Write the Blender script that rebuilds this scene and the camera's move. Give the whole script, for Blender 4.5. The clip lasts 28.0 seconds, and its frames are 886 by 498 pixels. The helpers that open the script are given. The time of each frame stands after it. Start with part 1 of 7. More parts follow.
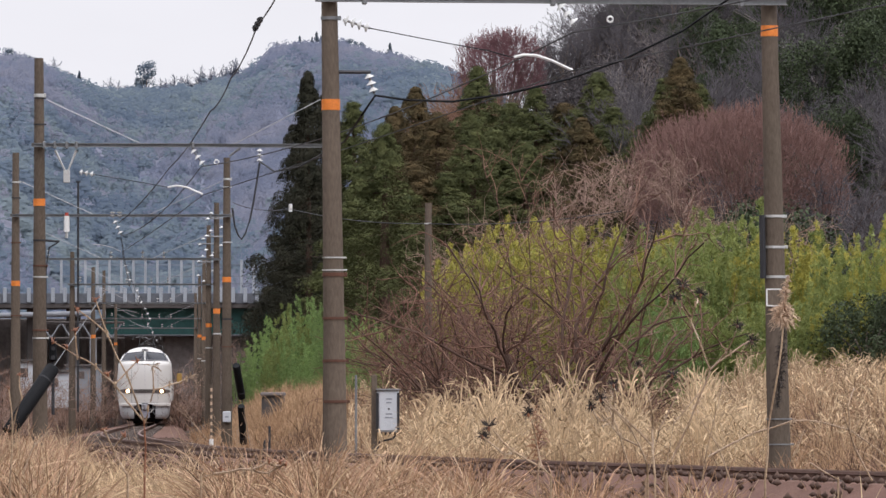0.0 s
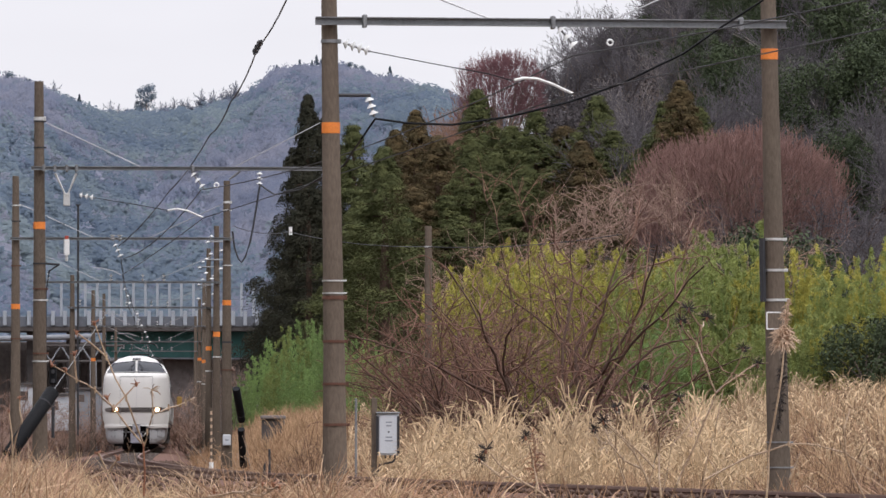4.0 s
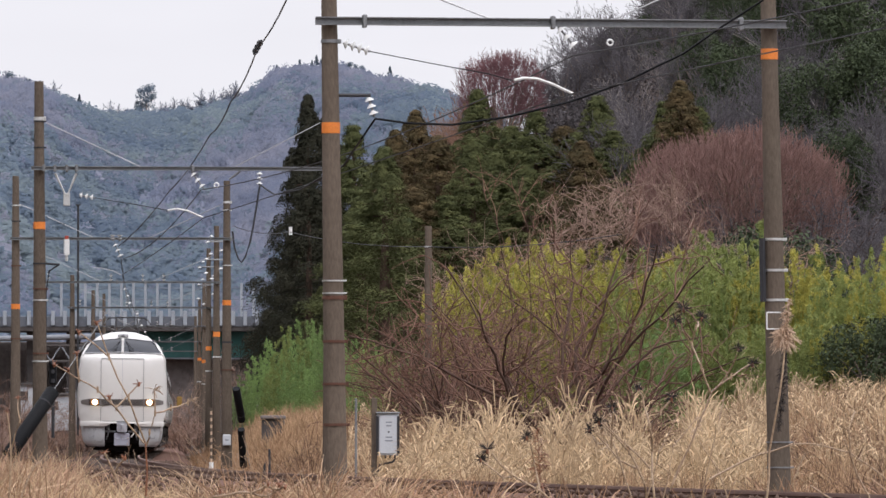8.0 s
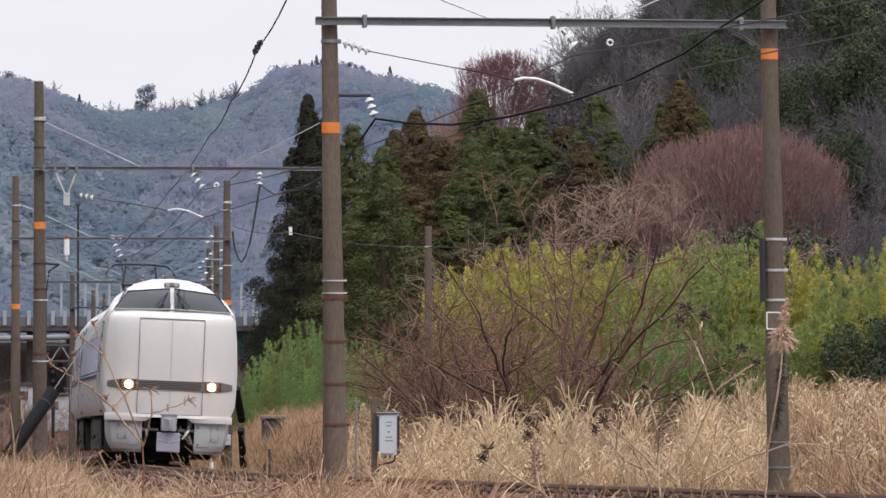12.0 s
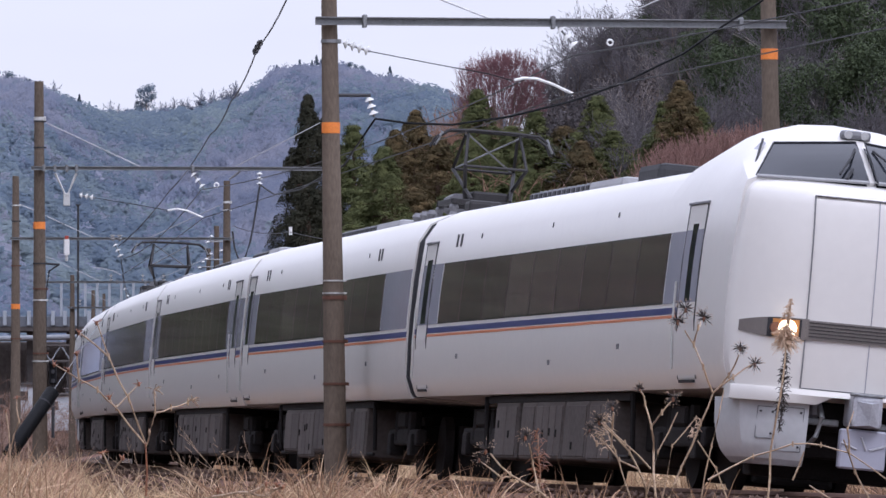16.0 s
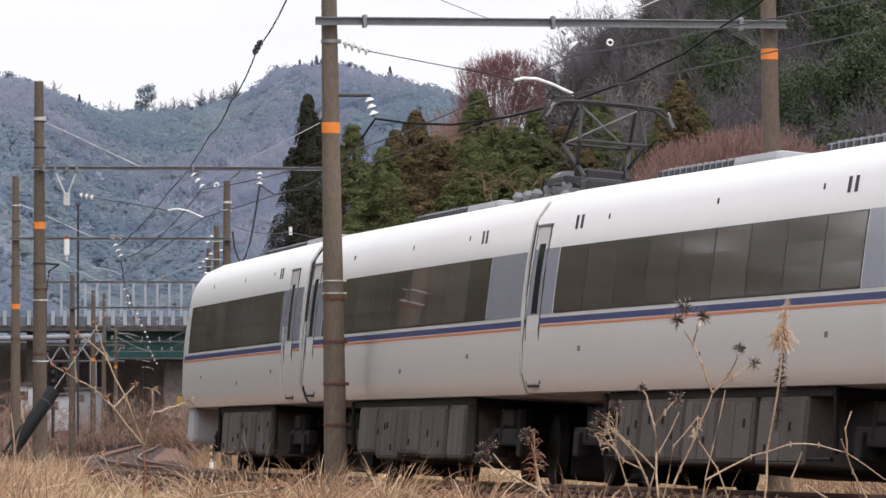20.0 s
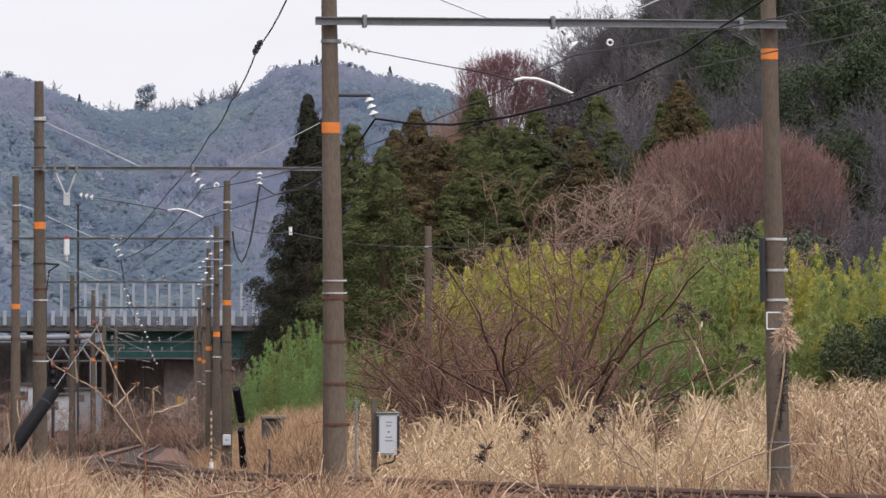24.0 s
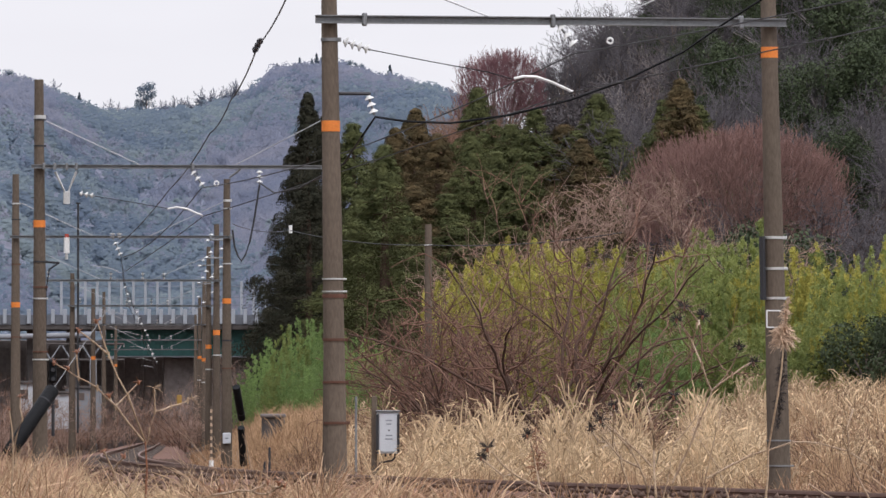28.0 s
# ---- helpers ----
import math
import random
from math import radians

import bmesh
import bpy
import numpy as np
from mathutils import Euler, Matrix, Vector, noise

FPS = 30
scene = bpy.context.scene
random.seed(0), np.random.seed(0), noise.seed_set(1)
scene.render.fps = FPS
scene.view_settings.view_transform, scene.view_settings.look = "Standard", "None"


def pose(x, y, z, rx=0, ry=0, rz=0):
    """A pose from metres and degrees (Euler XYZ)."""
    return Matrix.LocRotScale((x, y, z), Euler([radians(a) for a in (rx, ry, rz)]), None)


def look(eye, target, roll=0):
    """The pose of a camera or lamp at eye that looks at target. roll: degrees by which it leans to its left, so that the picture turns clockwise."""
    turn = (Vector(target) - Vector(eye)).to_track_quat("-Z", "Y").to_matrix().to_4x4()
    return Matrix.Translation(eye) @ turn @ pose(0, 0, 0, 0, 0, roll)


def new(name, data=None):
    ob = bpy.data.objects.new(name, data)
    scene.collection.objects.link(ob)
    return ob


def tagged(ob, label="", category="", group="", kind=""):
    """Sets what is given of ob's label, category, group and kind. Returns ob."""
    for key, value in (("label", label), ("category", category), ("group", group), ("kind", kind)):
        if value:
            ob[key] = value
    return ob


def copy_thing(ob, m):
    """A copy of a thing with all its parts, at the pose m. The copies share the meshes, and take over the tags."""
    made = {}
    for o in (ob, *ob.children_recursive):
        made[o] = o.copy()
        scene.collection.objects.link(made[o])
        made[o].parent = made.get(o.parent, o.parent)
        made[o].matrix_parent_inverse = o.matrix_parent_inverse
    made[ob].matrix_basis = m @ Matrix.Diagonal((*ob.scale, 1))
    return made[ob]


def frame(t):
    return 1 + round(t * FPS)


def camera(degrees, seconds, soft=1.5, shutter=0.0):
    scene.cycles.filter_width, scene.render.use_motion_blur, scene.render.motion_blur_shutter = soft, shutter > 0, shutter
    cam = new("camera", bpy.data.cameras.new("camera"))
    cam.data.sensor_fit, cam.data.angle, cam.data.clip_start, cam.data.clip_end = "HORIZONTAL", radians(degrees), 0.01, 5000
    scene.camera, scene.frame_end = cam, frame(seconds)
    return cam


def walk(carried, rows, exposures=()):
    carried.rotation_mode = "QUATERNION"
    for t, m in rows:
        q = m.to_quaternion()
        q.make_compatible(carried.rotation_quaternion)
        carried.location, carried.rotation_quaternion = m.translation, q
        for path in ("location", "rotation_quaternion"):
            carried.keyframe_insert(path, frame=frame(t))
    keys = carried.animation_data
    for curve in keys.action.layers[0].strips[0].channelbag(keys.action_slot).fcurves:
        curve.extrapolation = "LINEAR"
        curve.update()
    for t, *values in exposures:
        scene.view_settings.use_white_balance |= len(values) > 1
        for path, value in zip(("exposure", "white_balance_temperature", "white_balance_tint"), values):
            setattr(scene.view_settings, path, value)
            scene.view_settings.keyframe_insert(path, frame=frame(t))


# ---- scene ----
cam = camera(6.732, 28.0)


def aim(t, drop):
    """A row of the path: the tripod stands still, its head tips by drop (in 1/13330 of a radian)."""
    return t, pose(0, 0, 0.675, 90 + math.degrees(math.atan((327.5 + drop) / 13330)), 0, 0)


walk(cam, [aim(0, -41), aim(0.1, -37), aim(0.2, -34), aim(0.3, -24), aim(0.4, -11), aim(0.5, -5.5), aim(1.0, -1.3),
           aim(1.5, 0), aim(14.0, 0), aim(27.5, 0), aim(27.8, -1.2), aim(28.0, -3)],
     [(0, 0, 6500, 13), (15.1, 0, 6500, 13), (15.4, -0.02, 6000, 17), (16.2, -0.04, 5830, 19), (17.1, -0.06, 5940, 20), (17.6, 0.02, 6500, 11), (18.4, 0.14, 6570, 11), (21.5, 0.19, 6570, 11), (23.5, 0.13, 6540, 12), (24.4, 0, 6500, 13), (28, 0, 6500, 13)])

# ---- light: overcast day ----
world = bpy.data.worlds.new("overcast_sky")
scene.world = world
world.use_nodes = True
wn, wl = world.node_tree.nodes, world.node_tree.links
sky = wn.new("ShaderNodeTexSky")
sky.sky_type = "NISHITA"
sky.sun_disc = False
sky.sun_elevation, sky.sun_rotation = radians(54), radians(150)
grey = wn.new("ShaderNodeHueSaturation")
grey.inputs["Saturation"].default_value = 0.22
cover = wn.new("ShaderNodeMix")
cover.data_type = "RGBA"
cover.inputs["Factor"].default_value = 0.92
wl.new(sky.outputs[0], grey.inputs["Color"])
wl.new(grey.outputs[0], cover.inputs["A"])
# cloud layer: overcast, brighter towards the zenith, with soft banks
way, axis = wn.new("ShaderNodeTexCoord"), wn.new("ShaderNodeSeparateXYZ")
wl.new(way.outputs["Generated"], axis.inputs[0])
rise = wn.new("ShaderNodeMapRange")
rise.inputs["From Min"].default_value, rise.inputs["From Max"].default_value = 0.06, 1.0
rise.inputs["To Min"].default_value, rise.inputs["To Max"].default_value = 0.0, 1.0
wl.new(axis.outputs["Z"], rise.inputs["Value"])
cloud = wn.new("ShaderNodeMix")
cloud.data_type = "RGBA"
cloud.inputs["A"].default_value, cloud.inputs["B"].default_value = (8.75, 8.85, 9.35, 1), (19.0, 19.6, 21.4, 1)
wl.new(rise.outputs[0], cloud.inputs["Factor"])
banks = wn.new("ShaderNodeTexNoise")
banks.inputs["Scale"].default_value, banks.inputs["Detail"].default_value = 9.0, 4.0
stretch_sky = wn.new("ShaderNodeMapping")
stretch_sky.inputs["Scale"].default_value = (1, 1, 3.5)
wl.new(way.outputs["Generated"], stretch_sky.inputs["Vector"])
wl.new(stretch_sky.outputs[0], banks.inputs["Vector"])
soft_banks = wn.new("ShaderNodeMapRange")
soft_banks.inputs["From Min"].default_value, soft_banks.inputs["From Max"].default_value = 0.25, 0.75
soft_banks.inputs["To Min"].default_value, soft_banks.inputs["To Max"].default_value = 0.9, 1.08
wl.new(banks.outputs["Fac"], soft_banks.inputs["Value"])
shade = wn.new("ShaderNodeMix")
shade.data_type, shade.blend_type = "RGBA", "MULTIPLY"
shade.inputs["Factor"].default_value = 1.0
wl.new(cloud.outputs["Result"], shade.inputs["A"])
wl.new(soft_banks.outputs[0], shade.inputs["B"])
wl.new(shade.outputs["Result"], cover.inputs["B"])
wl.new(cover.outputs["Result"], wn["Background"].inputs["Color"])
wn["Background"].inputs["Strength"].default_value = 0.1
sun = new("sun", bpy.data.lights.new("sun", "SUN"))
sun.data.energy, sun.data.angle, sun.data.color = 1.25, radians(24), (1.0, 0.97, 0.93)
sun.matrix_world = look((22, -22, 60), (0, 16, 0))
scene.view_settings.exposure = 0.0


# ---- materials ----
def mat(name, base, rough=0.7, metal=0.0, vary=0.25, scale=4.0, fine=40.0, bump=0.2, tint=None, rand=0.0, island=0.0,
        emit=None, spec=0.5, stretch=(1, 1, 1), through_light=0.0):
    """A surface with variation at two scales, fine relief, and chance by piece."""
    m = bpy.data.materials.new(name)
    m.use_nodes = True
    n, l = m.node_tree.nodes, m.node_tree.links
    b = n["Principled BSDF"]
    tc, mp = n.new("ShaderNodeTexCoord"), n.new("ShaderNodeMapping")
    mp.inputs["Scale"].default_value = stretch
    l.new(tc.outputs["Object"], mp.inputs["Vector"])
    big, small = n.new("ShaderNodeTexNoise"), n.new("ShaderNodeTexNoise")
    big.inputs["Scale"].default_value, small.inputs["Scale"].default_value = scale, fine
    big.inputs["Detail"].default_value, small.inputs["Detail"].default_value = 5, 3
    for k in (big, small):
        l.new(mp.outputs[0], k.inputs["Vector"])
    mix = n.new("ShaderNodeMath")
    mix.operation = "ADD"
    l.new(big.outputs["Fac"], mix.inputs[0])
    l.new(small.outputs["Fac"], mix.inputs[1])
    last = mix.outputs[0]
    for amount, node, sock in ((rand, "ShaderNodeObjectInfo", "Random"), (island, "ShaderNodeNewGeometry", "Random Per Island")):
        if amount:
            src, mad = n.new(node), n.new("ShaderNodeMath")
            mad.operation = "MULTIPLY_ADD"
            l.new(src.outputs[sock], mad.inputs[0])
            mad.inputs[1].default_value = amount
            l.new(last, mad.inputs[2])
            last = mad.outputs[0]
    mid = 1.0 + (rand + island) / 2
    ramp = n.new("ShaderNodeMapRange")
    ramp.inputs["From Min"].default_value, ramp.inputs["From Max"].default_value = mid - 0.5 - (rand + island) / 2, mid + 0.5 + (rand + island) / 2
    l.new(last, ramp.inputs["Value"])
    col = n.new("ShaderNodeMix")
    col.data_type = "RGBA"
    dark = tint or [c * (1 - vary) for c in base]
    lite = [min(1, c * (1 + vary)) for c in base]
    col.inputs["A"].default_value, col.inputs["B"].default_value = (*dark, 1), (*lite, 1)
    l.new(ramp.outputs[0], col.inputs["Factor"])
    l.new(col.outputs["Result"], b.inputs["Base Color"])
    b.inputs["Roughness"].default_value, b.inputs["Metallic"].default_value = rough, metal
    b.inputs["Specular IOR Level"].default_value = spec
    if bump:
        bp = n.new("ShaderNodeBump")
        bp.inputs["Strength"].default_value, bp.inputs["Distance"].default_value = bump, 0.02
        l.new(small.outputs["Fac"], bp.inputs["Height"])
        l.new(bp.outputs[0], b.inputs["Normal"])
    if through_light:
        tr, ms = n.new("ShaderNodeBsdfTranslucent"), n.new("ShaderNodeMixShader")
        ms.inputs[0].default_value = through_light
        l.new(col.outputs["Result"], tr.inputs["Color"])
        l.new(b.outputs[0], ms.inputs[1])
        l.new(tr.outputs[0], ms.inputs[2])
        l.new(ms.outputs[0], n["Material Output"].inputs["Surface"])
    if emit:
        b.inputs["Emission Color"].default_value, b.inputs["Emission Strength"].default_value = (*emit[:3], 1), emit[3]
    return m


M_SOIL = mat("dry_earth", (0.06, 0.04, 0.03), 0.95, vary=0.4, scale=0.4, fine=6, spec=0.12)
M_BALLAST = mat("rusty_ballast", (0.165, 0.094, 0.072), 0.95, vary=0.5, scale=1.2, fine=25, bump=0.8, rand=0.5, spec=0.12)
M_STONE = mat("ballast_stone", (0.1, 0.066, 0.052), 0.95, vary=0.5, scale=5, fine=30, island=0.9, spec=0.12)
M_RAIL = mat("rusty_rail", (0.14, 0.08, 0.06), 0.9, 0.0, vary=0.4, scale=3, fine=60)
M_RAILTOP = mat("worn_rail_top", (0.2, 0.13, 0.105), 0.85, 0.0, vary=0.15)
M_SLEEPER = mat("concrete_sleeper", (0.085, 0.064, 0.053), 0.95, vary=0.4, rand=0.6)
M_POLE = mat("weathered_concrete_pole", (0.132, 0.104, 0.081), 0.9, vary=0.5, scale=1.6, fine=30, bump=0.5, rand=0.3, stretch=(1, 1, 0.35), spec=0.12)
M_ORANGE = mat("orange_tape", (0.75, 0.22, 0.035), 0.55, vary=0.2, scale=5)
M_STEEL = mat("galvanised_steel", (0.24, 0.245, 0.25), 0.5, 0.6, vary=0.3, scale=2, fine=30)
M_BRIGHT = mat("bright_zinc_strap", (0.62, 0.62, 0.6), 0.4, 0.6, vary=0.2)
M_RUST = mat("rusted_strap", (0.13, 0.06, 0.04), 0.85, 0.2, vary=0.4, fine=80)
M_PORC = mat("white_porcelain", (0.78, 0.78, 0.76), 0.2, vary=0.08)
M_WIRE = mat("dark_wire", (0.05, 0.05, 0.055), 0.6, 0.4, vary=0.2)
M_PALEWIRE = mat("pale_aluminium_wire", (0.34, 0.34, 0.35), 0.45, 0.7, vary=0.15)
M_BLACK = mat("black_plastic_guard", (0.011, 0.0115, 0.013), 0.6, vary=0.4, spec=0.12)
M_WHITE = mat("white_train_paint", (0.675, 0.652, 0.62), 0.28, vary=0.035, scale=0.7, fine=8, bump=0.02)
M_BAND = mat("grey_brown_window_band", (0.035, 0.032, 0.031), 0.25, vary=0.12, scale=0.8, fine=10, bump=0.0)
M_PALEBAND = mat("blue_grey_door_paint", (0.34, 0.34, 0.4), 0.15, vary=0.08, scale=0.8, fine=10, bump=0.0)
# brown of reflections and curtains put into the base colour, differing by pane
M_GLASS = mat("dark_window_glass", (0.115, 0.092, 0.082), 0.06, vary=0.6, bump=0.0, rand=0.9, spec=0.45)
M_SCREEN = mat("windscreen_glass", (0.02, 0.022, 0.028), 0.05, vary=0.15, bump=0.0, spec=0.35)
M_BLUE = mat("blue_stripe_paint", (0.035, 0.045, 0.16), 0.35, vary=0.1, bump=0.0)
M_SALMON = mat("orange_stripe_paint", (0.62, 0.2, 0.09), 0.35, vary=0.1, bump=0.0)
M_SILVER = mat("light_band_silver", (0.19, 0.168, 0.155), 0.4, 0.3, vary=0.12, bump=0.0)
M_SEAM = mat("dark_rubber_seam", (0.03, 0.03, 0.034), 0.8, vary=0.2)
M_UNDER = mat("brake_dusted_underframe", (0.1, 0.086, 0.08), 0.85, vary=0.5, scale=1.5, fine=20, rand=0.6, spec=0.15)
M_BOGIE = mat("black_grimy_bogie", (0.018, 0.016, 0.016), 0.85, vary=0.4, scale=3, spec=0.15)
M_SKIRT = mat("off_white_skirt_paint", (0.46, 0.47, 0.48), 0.4, vary=0.1, scale=1.5, fine=15, bump=0.02)
M_LAMP = mat("lit_headlamp", (0.9, 0.8, 0.6), 0.2, emit=(1.0, 0.8, 0.48, 6.0), bump=0.0)
M_COUPLER = mat("pale_grey_coupler_paint", (0.4, 0.4, 0.43), 0.5, 0.2, vary=0.25, scale=4, fine=30)
M_COVER = mat("weathered_roof_cover", (0.3, 0.3, 0.31), 0.6, vary=0.2, scale=1.2, fine=12)
M_AC = mat("roof_unit_grey", (0.16, 0.16, 0.17), 0.6, 0.2, vary=0.2)
M_PANTO = mat("pantograph_dark_steel", (0.035, 0.033, 0.034), 0.6, 0.5, vary=0.3)
M_BOX = mat("pale_grey_cabinet_paint", (0.55, 0.57, 0.6), 0.5, vary=0.08, scale=3, fine=30)
M_PRINT = mat("grey_print", (0.25, 0.27, 0.3), 0.7, bump=0.0)
M_GIRDER = mat("green_girder_paint", (0.03, 0.13, 0.12), 0.6, vary=0.25, scale=0.3, fine=3)
M_CONC = mat("grey_bridge_concrete", (0.24, 0.25, 0.27), 0.9, vary=0.25, scale=0.25, fine=2)
M_DARKCONC = mat("dark_old_concrete", (0.085, 0.075, 0.072), 0.9, vary=0.3, scale=0.3, fine=2)
M_WALLSTONE = mat("mossy_retaining_stone", (0.2, 0.175, 0.165), 0.95, vary=0.45, scale=0.5, fine=3, bump=0.6, spec=0.12)
M_POSTGREY = mat("weathered_barrier_steel", (0.36, 0.39, 0.43), 0.6, 0.2, vary=0.2, scale=0.5)
M_PARAPET = mat("blue_grey_parapet", (0.125, 0.135, 0.155), 0.85, vary=0.3, scale=0.4, fine=3)
M_PLASTER = mat("white_wall_plaster", (0.55, 0.57, 0.6), 0.8, vary=0.1, scale=0.5)
M_BARRIER = mat("noise_barrier_panel", (0.20, 0.23, 0.28), 0.5, vary=0.15, scale=0.4)
M_BARK = mat("grey_brown_bark", (0.17, 0.135, 0.115), 0.95, vary=0.3, scale=3, fine=30, rand=0.4, spec=0.12)
M_BARKBROWN = mat("brown_shrub_bark", (0.105, 0.066, 0.052), 0.95, vary=0.3, scale=3, fine=30, rand=0.4, spec=0.12)
M_TWIG = mat("pale_brown_twigs", (0.26, 0.155, 0.112), 0.9, vary=0.4, scale=1.5, fine=30, island=0.9, spec=0.12)
M_TWIGBROWN = mat("red_brown_twigs", (0.2, 0.115, 0.085), 0.9, vary=0.4, scale=1.5, fine=30, island=1.0, spec=0.12)
M_TWIGGREY = mat("grey_twigs", (0.118, 0.108, 0.116), 0.9, vary=0.3, scale=0.5, fine=20, island=0.6, spec=0.12)
M_TWIGRED = mat("reddish_budding_twigs", (0.255, 0.153, 0.133), 0.9, vary=0.3, scale=0.7, fine=20, island=0.6, spec=0.12)
M_CEDAR = mat("cedar_needles", (0.135, 0.138, 0.056), 0.8, vary=0.3, scale=0.9, fine=2.5, bump=0.0, island=0.12, tint=(0.035, 0.05, 0.022), through_light=0.06, spec=0.1)
M_CEDARBROWN = mat("browned_cedar_needles", (0.15, 0.1, 0.05), 0.8, vary=0.3, scale=0.8, fine=2.0, bump=0.0, island=0.12, tint=(0.03, 0.038, 0.02), through_light=0.06, spec=0.1)
M_CEDARDARK = mat("dark_cedar_needles", (0.052, 0.047, 0.032), 0.8, vary=0.3, scale=0.7, fine=2.5, bump=0.0, island=0.12, tint=(0.014, 0.019, 0.013), through_light=0.05, spec=0.1)
M_EVER = mat("evergreen_leaves", (0.066, 0.084, 0.04), 0.6, vary=0.5, scale=0.7, fine=4, bump=0.0, island=0.3, tint=(0.011, 0.017, 0.013), through_light=0.1, spec=0.12)
M_BAMBOO = mat("bamboo_leaves", (0.37, 0.4, 0.14), 0.6, vary=0.35, scale=0.6, fine=3, bump=0.0, rand=0.55, island=0.35, tint=(0.055, 0.085, 0.024), through_light=0.3, spec=0.12)
M_BAMBOOGREEN = mat("deep_green_bamboo_leaves", (0.3, 0.42, 0.15), 0.6, vary=0.35, scale=0.6, fine=3, bump=0.0, rand=0.55, island=0.35, tint=(0.035, 0.062, 0.024), through_light=0.3, spec=0.12)
M_BAMBOOYELLOW = mat("yellowed_bamboo_leaves", (0.48, 0.43, 0.105), 0.6, vary=0.35, scale=0.6, fine=3, bump=0.0, rand=0.55, island=0.35, tint=(0.12, 0.12, 0.03), through_light=0.2, spec=0.12)
M_STRAW = mat("dry_straw", (0.5, 0.305, 0.177), 0.85, vary=0.3, scale=0.5, fine=8, bump=0.0, island=1.0, tint=(0.055, 0.032, 0.021), through_light=0.2, spec=0.12)
M_STRAWPALE = mat("pale_miscanthus_straw", (0.63, 0.41, 0.24), 0.85, vary=0.3, scale=0.4, fine=8, bump=0.0, island=1.0, tint=(0.075, 0.046, 0.029), through_light=0.2, spec=0.12)
# dead weeds; their dark stems also paint the shaded gaps between blades
M_STRAWDARK = mat("brown_dead_weeds", (0.19, 0.115, 0.08), 0.9, vary=0.35, scale=0.5, fine=8, bump=0.0, island=1.0, tint=(0.04, 0.025, 0.018), spec=0.12)


def hazed_mat(name, tones):
    """Woods far off, haze put into the tones: patches by noise, and a little chance by tree."""
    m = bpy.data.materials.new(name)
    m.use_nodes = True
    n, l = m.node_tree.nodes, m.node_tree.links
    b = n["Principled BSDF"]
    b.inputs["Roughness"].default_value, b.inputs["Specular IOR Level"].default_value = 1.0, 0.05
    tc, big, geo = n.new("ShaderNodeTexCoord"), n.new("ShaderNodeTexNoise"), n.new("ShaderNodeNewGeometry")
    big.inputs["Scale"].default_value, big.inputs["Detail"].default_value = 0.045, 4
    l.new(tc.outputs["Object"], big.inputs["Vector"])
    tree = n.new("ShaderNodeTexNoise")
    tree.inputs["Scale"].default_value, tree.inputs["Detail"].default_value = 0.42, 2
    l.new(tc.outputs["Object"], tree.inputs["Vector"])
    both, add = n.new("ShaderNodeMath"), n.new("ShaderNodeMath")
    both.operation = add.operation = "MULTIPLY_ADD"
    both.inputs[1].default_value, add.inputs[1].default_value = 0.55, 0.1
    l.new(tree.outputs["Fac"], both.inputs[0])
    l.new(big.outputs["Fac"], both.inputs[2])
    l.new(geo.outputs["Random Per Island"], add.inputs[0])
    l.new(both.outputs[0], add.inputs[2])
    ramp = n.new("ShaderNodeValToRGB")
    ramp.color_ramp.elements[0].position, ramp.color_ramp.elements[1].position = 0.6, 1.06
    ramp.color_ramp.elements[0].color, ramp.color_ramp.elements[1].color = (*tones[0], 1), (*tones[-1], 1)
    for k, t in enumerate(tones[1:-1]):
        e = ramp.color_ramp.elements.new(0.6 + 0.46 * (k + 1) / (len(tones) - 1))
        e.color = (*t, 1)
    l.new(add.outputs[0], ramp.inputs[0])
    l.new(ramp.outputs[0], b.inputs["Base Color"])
    # light let through flattens the shading, as haze would
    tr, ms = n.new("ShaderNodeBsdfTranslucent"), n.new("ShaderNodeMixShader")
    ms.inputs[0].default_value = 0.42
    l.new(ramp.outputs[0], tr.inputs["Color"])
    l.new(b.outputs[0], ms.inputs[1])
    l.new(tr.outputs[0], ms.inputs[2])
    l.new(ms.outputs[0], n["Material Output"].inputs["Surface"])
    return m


# the blue-grey of distance haze is part of these base colours
M_HAZELEAF = hazed_mat("hazed_winter_woods", [(0.135, 0.175, 0.238), (0.163, 0.207, 0.258), (0.192, 0.239, 0.274), (0.235, 0.282, 0.3)])
M_HAZETWIG = hazed_mat("hazed_bare_woods", [(0.172, 0.197, 0.268), (0.2, 0.222, 0.29), (0.232, 0.245, 0.302), (0.262, 0.268, 0.325)])
M_TALLPLUME = mat("bright_plume_straw", (0.89, 0.6, 0.375), 0.85, vary=0.25, scale=0.6, fine=8, bump=0.0, island=0.8, tint=(0.14, 0.09, 0.058), through_light=0.2, spec=0.12)
M_RUSSET = mat("russet_dead_grass", (0.57, 0.36, 0.235), 0.9, vary=0.35, scale=0.5, fine=8, bump=0.0, island=1.0, tint=(0.115, 0.07, 0.05), spec=0.12)
M_PALETWIG = mat("pale_sapling_bark", (0.42, 0.3, 0.21), 0.85, vary=0.3, scale=4, fine=60, island=0.4, spec=0.12)
M_STEM = mat("dry_weed_stem", (0.46, 0.335, 0.21), 0.28, vary=0.35, scale=14, fine=300, tint=(0.15, 0.075, 0.042))
M_REDSTEM = mat("red_brown_weed_stem", (0.3, 0.12, 0.055), 0.35, vary=0.3, scale=20, fine=300, tint=(0.12, 0.045, 0.028))
M_BURR = mat("dark_burr_seeds", (0.04, 0.03, 0.026), 0.8, vary=0.4, scale=80, fine=400)
